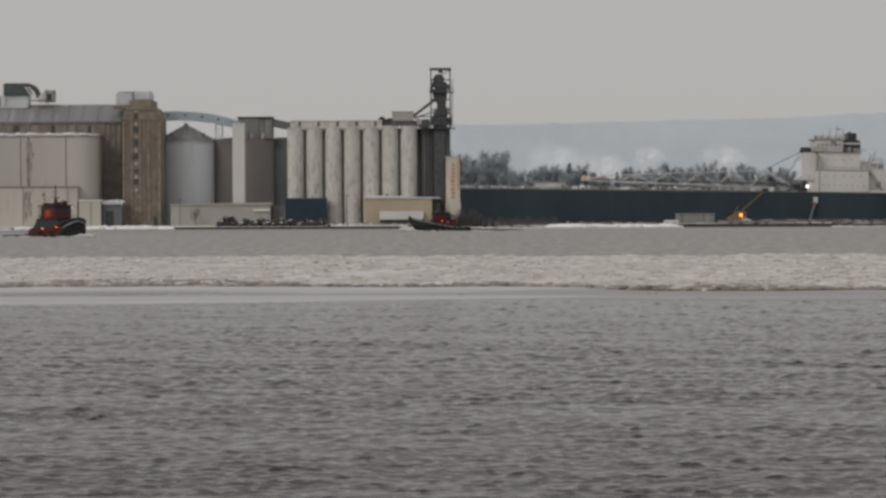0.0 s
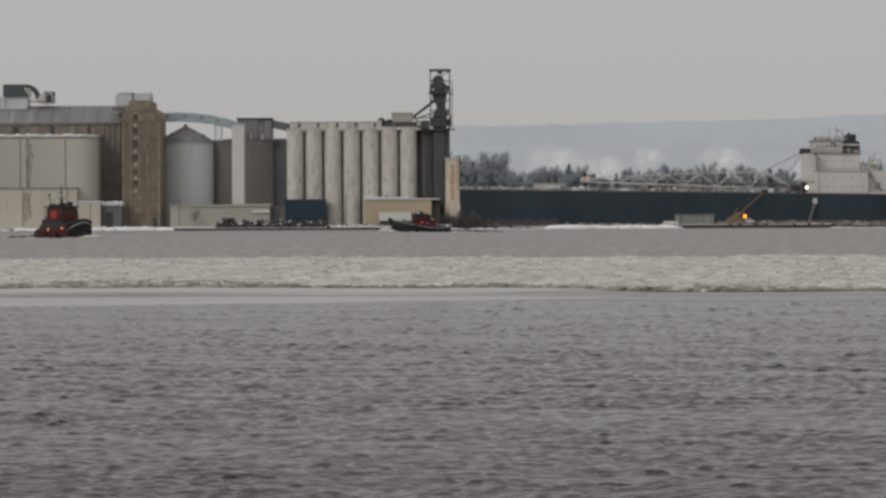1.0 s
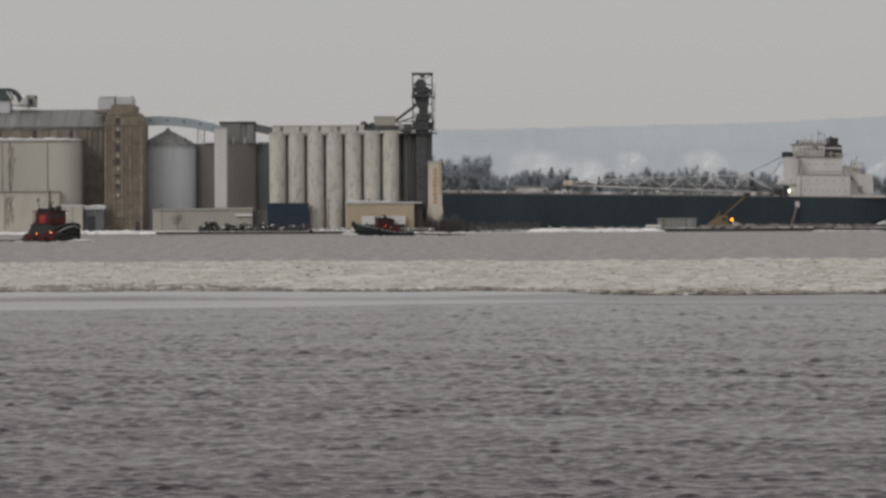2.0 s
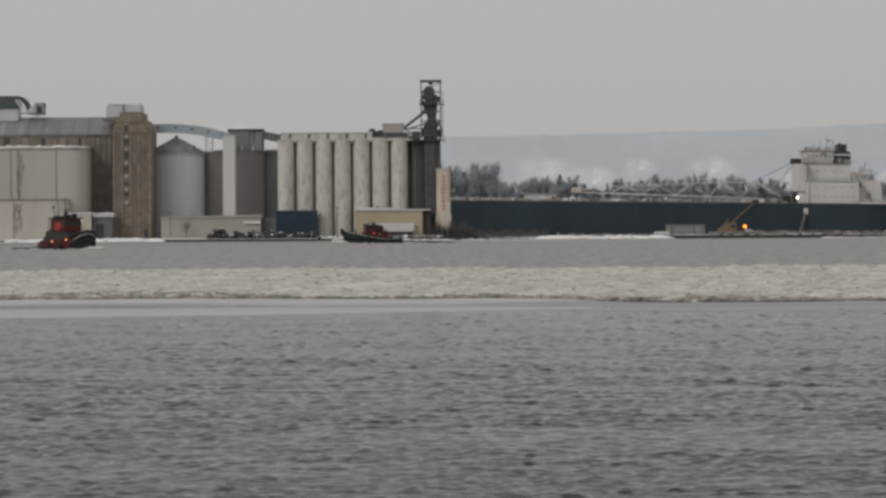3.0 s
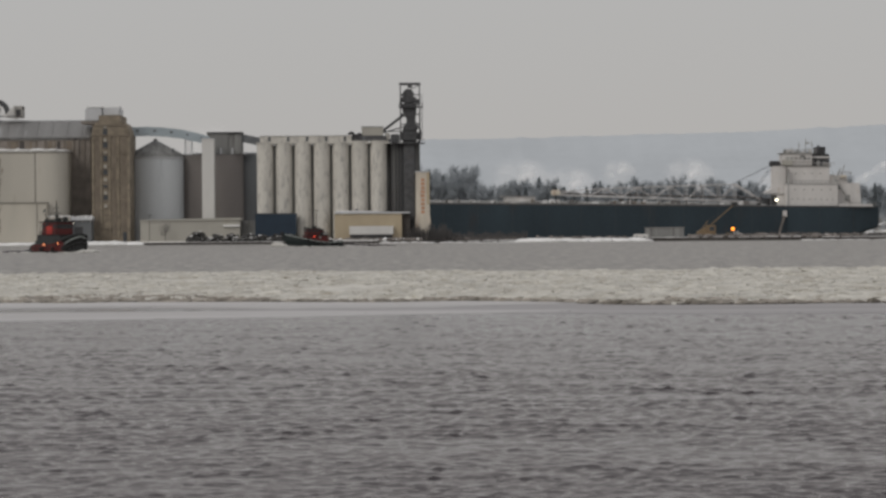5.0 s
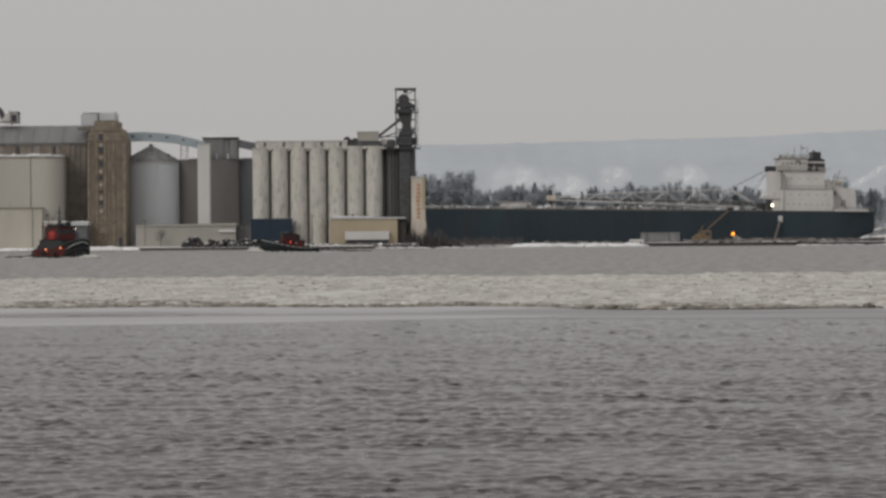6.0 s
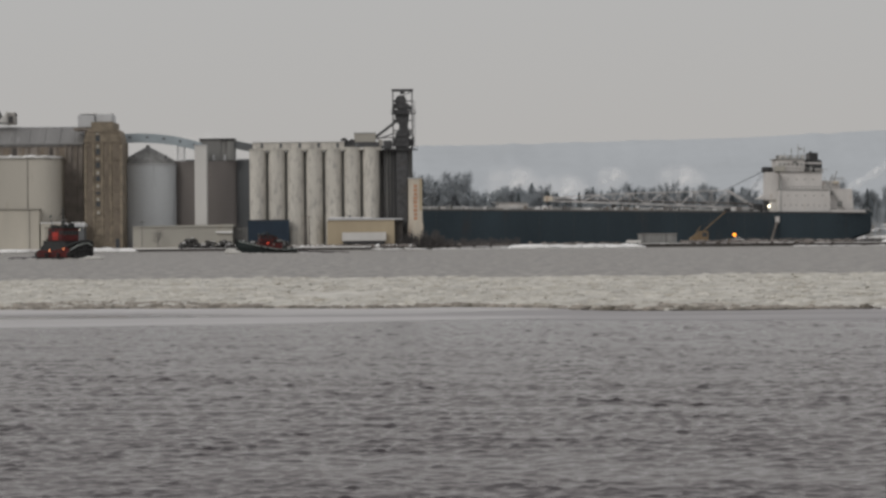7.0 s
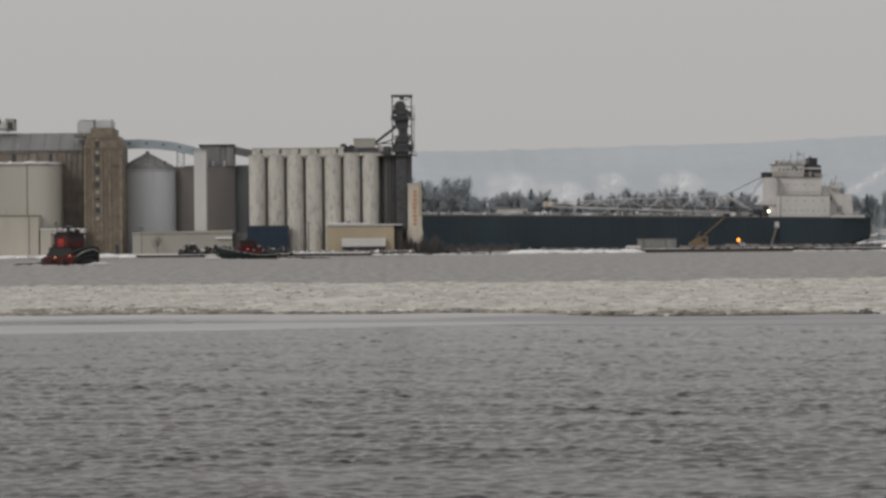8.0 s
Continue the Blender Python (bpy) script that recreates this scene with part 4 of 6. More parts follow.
    for z, xa, xb in ((35.40, -7.30, 4.50), (48.20, -4.70, 3.90)):
        p = part("platform", box(xa, xb, Y - 2.9, Y + 2.9, z - 0.25, z), STEEL, b, "steel grating platform")
        part("rail", rod((xa, Y - 2.9, z + 1.1), (xb, Y - 2.9, z + 1.1), 0.06, seg=4), STEEL, p)
        for k in range(7):
            x = xa + (xb - xa) * k / 6
            part("rail_post", rod((x, Y - 2.9, z), (x, Y - 2.9, z + 1.1), 0.05, seg=4), STEEL, p)
    part("spout", rod((-2.90, Y - 1, 45.41), (-10.50, Y - 0.5, 39.65), 0.5, seg=10), STEEL, b, "sloping grain spout")
    part("spout", rod((-1.70, Y - 1.5, 41.61), (-10.10, Y - 1, 39.05), 0.22, seg=8), STEEL, b)
    part("walkway", box(-9.70, -3.50, Y - 1, Y + 1, 39.43, 39.73), STEEL, b)
    bm = bmesh.new()
    cxp, czp = 1.30, 38.39
    pr = None
    for k in range(9):
        a = -math.pi / 2 + k * math.pi / 8
        q = (cxp + 2.0 * math.cos(a) * 0.9, Y - 2, czp + 3.2 * math.sin(a))
        if pr:
            rod(pr, q, 0.3, seg=8, bm=bm)
        pr = q
    part("elbow_pipe", bm, STEEL, b)
    bm = bmesh.new()
    for k in range(24):
        z = 35.59 + k * 0.62
        rod((hx1 + 0.5, Y - 2.5, z), (hx1 + 1.0, Y - 2.5, z), 0.05, seg=4, bm=bm)
    for x in (hx1 + 0.5, hx1 + 1.0):
        rod((x, Y - 2.5, 35.59), (x, Y - 2.5, 52.79), 0.06, seg=4, bm=bm)
    part("ladder", bm, STEEL, b)
    part("casing", box(0.90, 2.70, Y + 1.5, Y + 4, 1.2, 35.19), GRIME_AND_SHADE, b, "grey back casing")
    for ax, z in ((-6.70, 37.23), (-5.30, 37.82), (-7.90, 36.83)):
        part("hopper", rod((ax, Y - 1, top + 0.4), (ax, Y - 1, z), 0.7, 0.5, seg=10), STEEL, b)
    for ax in (-7.10, -5.90, -4.70, -3.70):
        part("down_pipe", rod((ax, Y - 0.5, 8), (ax, Y - 0.5, top), 0.28, seg=8), STEEL, b)
    # cream tower with faded vertical lettering
    c = thing("sign_tower", "narrow cream tower with faded red vertical lettering", "tower", (3.46, 990, 1.2))
    x0, x1 = 1.10, 5.98
    zt = 24.90
    part("wall", prism([(x0 - 0.25, 1.2), (x0 - 0.25, 8), (x0, 10), (x0, zt), (x1, zt), (x1, 10), (x1 + 0.35, 8), (x1 + 0.35, 1.2)], 996, 1001), CREAM, c)
    part("cap", box(x0 - 0.2, x1 + 0.2, 995.8, 1001.2, zt, zt + 0.35), GALV, c)
    part("trim", box(x1 - 1.0, x1 - 0.02, 995.93, 995.997, 13.5, zt), TAN, c, "stained corner trim")
    rng = random.Random(8)
    for k in range(9):
        z = 10.36 + k * 1.42
        part("letter_bar", box(x0 + 1.9 + rng.uniform(-0.1, 0.1), x0 + 3.1, 995.94, 995.996, z, z + 1.0), RUST_RED, c, "unreadable faded red letter")


build_silos()


# ------------------------------------------------------------------ low buildings along the quay
def build_low_buildings():
    s = thing("warehouse", "long low cream metal warehouse", "warehouse", (-78.70, 998, 1.2))
    x0, x1, zt = -96.11, -60.98, 9.33
    part("wall", box(x0, x1, 998, 1010, 1.2, zt - 0.9), SHED, s)
    part("roof", prism([(x0 - 0.3, zt - 0.9), (x1 + 0.3, zt - 0.9), (x1 + 0.3, zt), (x0 - 0.3, zt - 0.5)], 997.6, 1010.2), SHED, s)
    for k in range(24):
        x = x0 + (x1 - x0) * (k + 0.5) / 24
        part("rib", box(x - 0.06, x + 0.06, 997.93, 998.0, 1.25, zt - 0.95), SHED, s)
    part("snow_ledge", box(-66.97, x1, 997.2, 997.99, 6.28, 6.88), SNOW, s, "snow on a ledge")
    part("lean_to", bevelled(-60.70, -55.50, 1001, 1008, 1.2, 8.25, 0.1), GRIME_AND_SHADE, s, "grey lean-to")
    n = thing("navy_shed", "dark navy metal shed before the silos", "shed", (-48.11, 995, 1.2))
    x0, x1, zt = -55.42, -40.99, 10.58
    part("wall", bevelled(x0, x1, 995, 999.4, 1.2, zt, 0.08), NAVY, n)
    part("roof", box(x0 - 0.15, x1 + 0.15, 994.8, 999.5, zt, zt + 0.25), SLATE, n)
    for k in range(11):
        x = x0 + (x1 - x0) * k / 10
        part("rib", box(x - 0.07, x + 0.07, 994.93, 995.0, 1.2, zt), NAVY, n)
    t = thing("tan_building", "tan metal building with snow on its low roof", "building", (-15.57, 993, 1.2))
    x0, x1, zt = -27.51, -3.87, 10.43
    part("wall", box(x0, x1, 993, 999.5, 1.2, zt), TAN, t)
    # shadow on the side wall is painted by using dark timber, not TAN
    part("shaded_side_wall", box(x1, -0.89, 994.5, 999.5, 1.2, zt), TIMBER, t, "side wall painted dark brown for its shade")
    part("roof", prism([(x0 - 0.3, zt), (x1 + 3.2, zt), (x1 + 2.5, zt + 0.55), (x0 + 0.4, zt + 0.75)], 992.6, 999.6), GALV, t)
    part("roof_snow", prism([(x0 + 0.6, zt + 0.76), (-11.62, zt + 0.68), (-12.61, zt + 0.95), (x0 + 1, zt + 1.1)], 992.9, 999.4), SNOW, t)
    part("vent", rod((-19.76, 995, zt + 0.5), (-19.76, 995, zt + 1.7), 0.5), SLATE, t)
    w = thing("white_trailer", "long white box trailer parked before a tan building", "trailer", (-14.55, 990, 1.2))
    x0, x1 = -22.27, -6.83
    zt = 6.05
    part("body", bevelled(x0, x1, 991, 992.5, 3.08, zt, 0.08), WHITE, w)
    for ax in (-10.59, -9.01, -20.10):
        part("wheel", rod((ax, 990.9, 1.75), (ax, 991.4, 1.75), 0.55, seg=14), RUBBER, w)
    part("under_frame", box(x0 + 0.3, x1 - 0.3, 991.2, 992.3, 1.9, 3.08), BLACK, w)
    for x, zt, rad, mt in ((-35.43, 12.49, 0.26, ROCK_PALE), (-33.84, 12.1, 0.2, ROCK_PALE), (-92.40, 10.76, 0.1, TIMBER)):
        p = thing("utility_pole", "slim weathered utility pole on the quay", "pole", (x, 992.5, 1.2), "utility poles")
        part("shaft", rod((x, 992.5, 1.2), (x, 992.5, zt), rad, rad * 0.8, seg=8), mt, p)
        part("cross_arm", rod((x - 1.0, 992.5, zt - 0.5), (x + 1.0, 992.5, zt - 0.5), 0.08, seg=6), mt, p)


build_low_buildings()


# ------------------------------------------------------------------ quay, snow banks and rubble
def build_quay():
    q = thing("quay_wall", "low dark timber quay wall with snow on its edge", "quay", (-53.88, 985, 0), kind="structure")
    for x0, x1, thick in ((-185.87, -148.83, 0.2), (-93.87, -40.09, 0.2), (-39.30, -12.12, 0.5)):
        part("wall", box(x0, x1, 985, 992.2, -0.4, 0.75), TIMBER, q)
        part("capping_snow", bevelled(x0 + 0.2, x1 - 0.2, 985.3, 992.1, 0.75, 0.75 + thick, 0.08), SNOW, q, "snow on the quay edge")
        n = int((x1 - x0) / 2.4)
        for k in range(n):
            x = x0 + (x1 - x0) * (k + 0.5) / n
            part("pile", rod((x, 984.9, -0.5), (x, 984.9, 0.9), 0.17, seg=7), TIMBER, q)
    d = thing("dock", "long snow-covered dock on dark timber", "dock", (112.17, 992, 0), kind="structure")
    rg = random.Random(27)
    for x0, x1, h in ((81.67, 137.91, 1.5), (138.01, 169.59, 1.35), (19.11, 38.12, 0.9)):
        part("deck", box(x0, x1, 990, 999.9, -0.4, h - 0.35), TIMBER, d)
        x = x0 + 0.1
        while x < x1 - 1.5:
            wide = min(rg.uniform(2.5, 9.0), x1 - 0.1 - x)
            y0 = 990.1 + rg.uniform(0, 1.2)
            part("deck_snow", bevelled(x, x + wide, y0, 999.8, h - 0.35, h - rg.uniform(0, 0.18), 0.08), SNOW, d, "drifted snow")
            x += wide + rg.uniform(0.3, 1.6)
        n = int((x1 - x0) / 2.8)
        for k in range(n):
            x = x0 + (x1 - x0) * (k + 0.5) / n
            part("pile", rod((x, 989.9, -0.5), (x, 989.9, h - 0.3), 0.2, seg=7), TIMBER, d)
    rng = np.random.default_rng(21)
    spec = []
    for a, b, h, n in ((-124.80, -94.07, 1.45, 90), (-166.17, -124.80, 1.1, 90), (37.73, 82.05, 1.35, 130), (137.21, 180.55, 0.35, 40), (-12.51, 3.25, 0.5, 25), (3.25, 38.71, 0.4, 30)):
        for k in range(n):
            x = rng.uniform(a, b)
            s = h * rng.uniform(0.4, 1.0)
            spec.append((x, rng.uniform(985.5, 991.5), s * 0.1, rng.uniform(1.4, 5.0) if n > 80 else rng.uniform(1.0, 2.6), rng.uniform(0.8, 2), s))
    for k in range(36):
        x, y = rng.uniform(192, 240), rng.uniform(1200, 1226)
        spec.append((x, y, 1.1 + (y - 1198) * 0.247, rng.uniform(2, 6), rng.uniform(2, 4), rng.uniform(0.5, 1.0)))
    vs, fs = lumps(spec, rng, 0.25)
    tagged(new("snow_bank", raw_mesh("snow_bank", vs, fs, SNOW, True)), "uneven white snow bank along the shore", "snow", kind="stuff")
    spec, stones = [], []
    for k in range(420):
        x = rng.uniform(-41.28, 3.27)
        s = rng.uniform(0.25, 0.75)
        (spec if rng.random() < 0.22 else stones).append((x, rng.uniform(987, 992.4), 1.2, s * 1.6, s, s * rng.uniform(0.5, 1.2)))
    vs, fs = lumps(stones, rng, 0.3)
    tagged(new("shore_rubble", raw_mesh("shore_rubble", vs, fs, ROCK_PALE)), "grey-brown rubble and scrap along the quay", "rubble", kind="stuff")
    vs, fs = lumps(spec, rng, 0.3)
    tagged(new("snow_patches", raw_mesh("snow_patches", vs, fs, SNOW, True)), "patches of old snow on the quay", "snow", kind="stuff")
    stones = []
    for a, b, n in ((97.0, 158.0, 420), (43.30, 83.30, 60), (7.30, 39.30, 120)):
        for k in range(n):
            s = rng.uniform(0.25, 0.75)
            stones.append((rng.uniform(a, b), rng.uniform(991, 999) if a > 90 else rng.uniform(994, 1002), 1.5 if a > 90 else 1.3, s * rng.uniform(1, 2.4), s, s * rng.uniform(0.5, 1.6)))
    vs, fs = lumps(stones, rng, 0.35)
    tagged(new("dock_rubble", raw_mesh("dock_rubble", vs, fs, ROCK_PALE)), "grey-brown rubble and scrap lying on the dock", "rubble", kind="stuff")
    # dark rock heaps dusted with snow
    for a, b, h, n in ((-78.90, -70.86, 4.3, 150), (-71.46, -55.27, 3.3, 190), (-55.3, -40.9, 3.0, 170)):
        spec, cap = [], []
        for k in range(n):
            f = rng.random()
            x = a + (b - a) * f
            hump = h * (0.45 + 0.55 * math.sin(math.pi * min(1, f * 1.1)) if h > 4 else 0.55 + 0.45 * abs(math.sin(f * 9)))
            z = 1.1 + rng.random() * max(0.2, hump - 1.0)
            s = rng.uniform(0.35, 0.75)
            spec.append((x, 988 + rng.uniform(0, 3.5), z, s * 1.25, s, s))
            if rng.random() < 0.3:
                cap.append((x, 987.7 + rng.uniform(0, 3), z + s * 0.7, s * 0.9, s * 0.8, s * 0.25))
        r = thing("rock_heap", "heap of dark boulders dusted with snow", "rock heap", group="rock heaps")
        for nm, sp, mt in (("rubble", spec, ROCK), ("snow_cap", cap, SNOW)):
            vs, fs = lumps(sp, rng, 0.3)
            ob = tagged(new(nm, raw_mesh(nm, vs, fs, mt)), kind="stuff")
            ob.parent = r
    # low brush at the foot of the sign tower and along the shore
    for a, b, h, n in ((-2.29, 13.63, 6.6, 620), (13.23, 40.10, 3.4, 420), (110.0, 139.0, 2.4, 260), (139.0, 168.0, 2.0, 240)):
        bm = bmesh.new()
        rg = random.Random(n)
        for k in range(n):
            x = rg.uniform(a, b)
            y = rg.uniform(993, 999)
            hh = h * rg.uniform(0.4, 1) * (0.8 + 0.2 * math.sin(x * 1.3))
            top = (x + rg.uniform(-1, 1), y + rg.uniform(-0.5, 0.5), 1.0 + hh)
            rod((x, y, 0.8), top, 0.09, 0.03, seg=3, bm=bm, cap=False)
            for j in range(3):
                f = rg.uniform(0.3, 0.9)
                p = Vector((x, y, 0.8)).lerp(Vector(top), f)
                rod(p, p + Vector((rg.uniform(-0.8, 0.8), 0, rg.uniform(0.2, 0.8))), 0.06, 0.02, seg=3, bm=bm, cap=False)
        solid("brush", bm, BRUSH, "bare brown brush along the shore", "bush", "shore brush", kind="stuff")


build_quay()


# ------------------------------------------------------------------ the lake freighter
SHIP_POSE = pose(6.6, 1075, 0, 0, 0.79, 4.0)


def build_ship():
    s = thing("lake_freighter", "long dark-hulled lake freighter with white stern house and unloading boom", "ship")
    deck = 14.69
    L0, L1 = -110.0, 173.96
    # hull by cross sections: place along, half breadth, keel height, deck height
    bm = bmesh.new()
    beam = 32.0
    secs = []
    for u, hb, keel, dk in ((L0, 0.6, -4, deck + 2.5), (L0 + 4, 6, -6, deck + 2.2), (L0 + 12, 12, -7, deck + 1.2), (L0 + 25, 16, -7, deck + 0.2), (L0 + 32, 16, -7, deck),
                            (L1 - 34, 16, -7, deck), (L1 - 14, 16, -6, deck), (L1 - 11, 15.6, 1, deck), (L1 - 7, 15, 4.2, deck), (L1 - 0.6, 14, 6.4, deck), (L1, 13.4, 7.2, deck)):
        c = beam / 2
        ring = []
        for f, g in ((-1, 1.0), (-1, 0.5), (-1, 0.12), (-0.93, 0.02), (-0.85, 0.0), (0.85, 0.0), (0.93, 0.02), (1, 0.12), (1, 0.5), (1, 1.0)):
            ring.append(bm.verts.new((u, c + f * hb, keel + (dk - keel) * g)))
        secs.append(ring)
    for a, b in zip(secs, secs[1:]):
        for k in range(len(a)):
            j = (k + 1) % len(a)
            bm.faces.new((a[k], b[k], b[j], a[j]))
    bm.faces.new(secs[0])
    bm.faces.new(secs[-1][::-1])
    bmesh.ops.recalc_face_normals(bm, faces=bm.faces[:])
    hull = part("hull", bm, HULL, s)
    part("sheer_strake", box(L0 + 32, L1 - 2, -0.06, 0.0, deck - 0.55, deck - 0.05), BLACK, hull)
    for k in range(14):
        u = 5 + k * 13.2
        part("plate_seam", box(u - 0.06, u + 0.06, -0.04, 0.0, -1, deck - 0.6), BLACK, hull)
    # deck edge: pale rails, hatches, snow
    part("gunwale", box(L0 + 30, 129.98, 0.1, 0.5, deck, deck + 0.35), GRIME_AND_SHADE, s)
    rng = random.Random(12)
    u = L0 + 34
    k = 0
    while u < 126.26:
        h = 0.9 + 0.25 * rng.random()
        hc = part("hatch_cover", bevelled(u, u + 5.2, 4, 28, deck, deck + h, 0.1, 1), SHIP_GREY, s)
        if rng.random() < 0.7:
            part("snow", box(u + 0.3, u + 0.6 + 4.2 * rng.random(), 4.4, 20, deck + h, deck + h + 0.12), SNOW, hc)
        if k % 3 == 0:
            part("vent_post", rod((u - 0.6, 1.2, deck), (u - 0.6, 1.2, deck + 1.9), 0.28, seg=8), SHIP_WHITE if k % 2 else TIMBER, s)
        u += 7.3
        k += 1
    for j in range(60):
        u = L0 + 34 + j * 3.3
        if u < 128.23:
            part("rail_post", rod((u, 0.4, deck), (u, 0.4, deck + 1.15), 0.06, seg=4), SHIP_GREY, s)
    part("hand_rail", rod((L0 + 34, 0.4, deck + 1.15), (128.23, 0.4, deck + 1.15), 0.07, seg=4), SHIP_GREY, s)

    d = part("deck_house", bevelled(29.51, 41.08, 8, 18, deck, 17.51, 0.15), SHIP_WHITE, s, "low pale deck house")

    part("roof", box(28.25, 40.60, 7.6, 18.4, 17.40, 17.83), SHIP_GREY, d)

    # self-unloading boom: a lattice with belt
    ua, ub = 49.48, 130.23
    z_up_a, z_belt_a = 20.12, 19.02
    z_lo_b, z_up_b, z_belt_b = 16.12, 23.05, 17.87
    um = 119.82
    y0, y1 = 12.5, 17.5
    bo = part("unloading_boom", rod((ua, y0, z_belt_a - 0.6), (ub, y0, z_lo_b), 0.27, seg=6), BOOM_STEEL, s, "pale steel lattice unloading boom")
    part("chord", rod((ua, y1, z_belt_a - 0.6), (ub, y1, z_lo_b), 0.30, seg=6), BOOM_STEEL, bo)
    uk = 72.34
    zk = 21.23
    for y in (y0, y1):
        part("upper_chord", rod((ua, y, z_up_a - 0.5), (uk, y, zk), 0.18, seg=6), BOOM_STEEL, bo)
        part("upper_chord", rod((uk, y, zk), (um, y, z_up_b), 0.19, seg=6), BOOM_STEEL, bo)
        part("upper_chord", rod((um, y, z_up_b), (ub, y, z_lo_b + 0.6), 0.26, seg=6), BOOM_STEEL, bo)
    part("belt", box(0, 1, y0 + 0.6, y1 - 0.6, -0.3, 0.3, m=Matrix.Translation((ua, 0, z_belt_a)) @ pose(0, 0, 0, 0, -math.degrees(math.atan2(z_belt_b - z_belt_a, ub - ua)), 0) @ Matrix.Diagonal((ub - ua, 1, 1, 1))), BELT, bo, "dark conveyor belt")
    n = 11
    for k in range(n + 1):
        f = k / n
        u = ua + (um - ua) * f
        zt = (z_up_a - 0.5) + (zk - z_up_a + 0.5) * (u - ua) / (uk - ua) if u < uk else zk + (z_up_b - zk) * (u - uk) / (um - uk)
        zl = z_belt_a - 0.6 + (z_lo_b - z_belt_a + 0.6) * (u - ua) / (ub - ua)
        u2 = ua + (um - ua) * min(1, (k + 1) / n)
        zl2 = z_belt_a - 0.6 + (z_lo_b - z_belt_a + 0.6) * (u2 - ua) / (ub - ua)
        zt2 = (z_up_a - 0.5) + (zk - z_up_a + 0.5) * (u2 - ua) / (uk - ua) if u2 < uk else zk + (z_up_b - zk) * (u2 - uk) / (um - uk)
        for y in (y0, y1):
            part("upright", rod((u, y, zl), (u, y, zt), 0.11, seg=5), BOOM_STEEL, bo)
            if k < n:
                p, q = ((u, y, zt), (u2, y, zl2)) if k % 2 else ((u, y, zl), (u2, y, zt2))
                part("diagonal", rod(p, q, 0.15 if y == y0 else 0.10, seg=5), BOOM_STEEL, bo)
    part("head_pulley", bevelled(48.17, 51.24, y0 - 0.4, y1 + 0.4, 18.15, 20.33, 0.3), CREAM, bo, "pale discharge head")
    part("cradle", box(74.55, 75.87, 12, 18, deck, 17.11), TIMBER, s, "boom cradle")
    part("pivot", bevelled(129.35, 133.34, 10, 20, deck, 17.68, 0.4), STEEL, s, "dark boom pivot")
    # stern house

    H1 = 157.67
    h = part("stern_house", bevelled(137.19, H1, 2, 30, deck, 22.92, 0.12), SHIP_WHITE, s, "white stern house")
    part("deck_line", box(137.19, H1 + 0.3, 1.9, 30, 22.92, 23.25), SHIP_GREY, h)

    up = part("upper_house", bevelled(138.26, 154.80, 4, 28, 23.28, 29.93, 0.12), SHIP_WHITE, s, "white upper deck house")
    part("deck_line", box(137.82, 155.46, 3.6, 28.4, 29.93, 30.19), SHIP_GREY, up)

    fc = part("front_column", bevelled(132.51, 138.02, 5, 8, deck, 30.05, 0.12), SHIP_WHITE, s, "white boom gantry column")
    part("gantry_top", bevelled(131.85, 135.82, 4.9, 8.4, 29.82, 32.00, 0.3), BLACK, fc, "black gantry top")
    part("wing", prism([(129.21, 19.53), (132.51, 21.53), (137.80, 22.24), (137.80, 19.40)], 4.2, 8.6), SHIP_WHITE, fc, "white bridge wing")
    # black panel on the column paints the shade of a hollow
    part("recess", box(132.07, 134.28, 4.8, 4.99, deck + 0.3, 18.92), BLACK, fc, "black panel painted as a dark recess")
    # solid grey strip stands in for the shade between column and house
    part("shadow_strip", box(138.07, 138.51, 1.7, 4.2, deck + 0.1, 29.00), SHIP_GREY, fc)

    w = part("wheelhouse", bevelled(137.34, 148.39, 6, 16, 30.27, 34.96, 0.2), SHIP_WHITE, s, "white wheelhouse")
    part("roof", box(136.68, 148.83, 5.4, 16.6, 34.96, 35.29), SHIP_GREY, w)
    for k in range(6):
        u0 = 137.79 + k * (147.94 - 137.79) / 6
        part("window", box(u0 + 0.25, u0 + 1.5, 5.9, 6.0, 32.56, 33.65), GRIME_AND_SHADE if k == 4 else SHIP_GREY, w)
    part("bridge_rail", rod((136.68, 4.6, 31.90), (148.83, 4.6, 31.90), 0.1, seg=4), SHIP_GREY, w)
    rgw = random.Random(19)
    for k in range(11):
        u0 = 137.4 + k * 1.0
        part("roof_gear", bevelled(u0, u0 + rgw.uniform(0.4, 1.1), 6.4, 8.0, 35.29, 35.29 + rgw.uniform(0.3, 1.5), 0.08, 1), rgw.choice((SHIP_GREY, SHIP_WHITE, GRIME_AND_SHADE)), w)
    part("side_window", box(143.6, 145.4, 5.85, 5.99, 33.5, 34.4), GRIME_AND_SHADE, w, "dark side window")
    part("bridge_wing", bevelled(136.4, 140.2, 3.4, 6.0, 30.3, 32.3, 0.1), SHED, w, "pale bridge wing")
    part("radar_box", bevelled(139.33, 141.54, 8, 14, 35.37, 36.68, 0.2), SHIP_WHITE, w)

    f = part("funnel", bevelled(148.80, 155.90, 9, 23, 30.33, 35.15, 0.5), BLACK, s, "black funnel")
    part("band", box(148.80 - 0.06, 155.90 + 0.06, 8.94, 23.06, 33.40, 34.05), SHIP_WHITE, f, "white funnel band")
    part("stack", bevelled(151.7, 154.9, 12, 20, 35.15, 37.9, 0.18), BLACK, f)
    part("exhaust", rod((152.6, 15, 37.78), (152.6, 15, 38.5), 0.55, seg=10), STEEL, f)

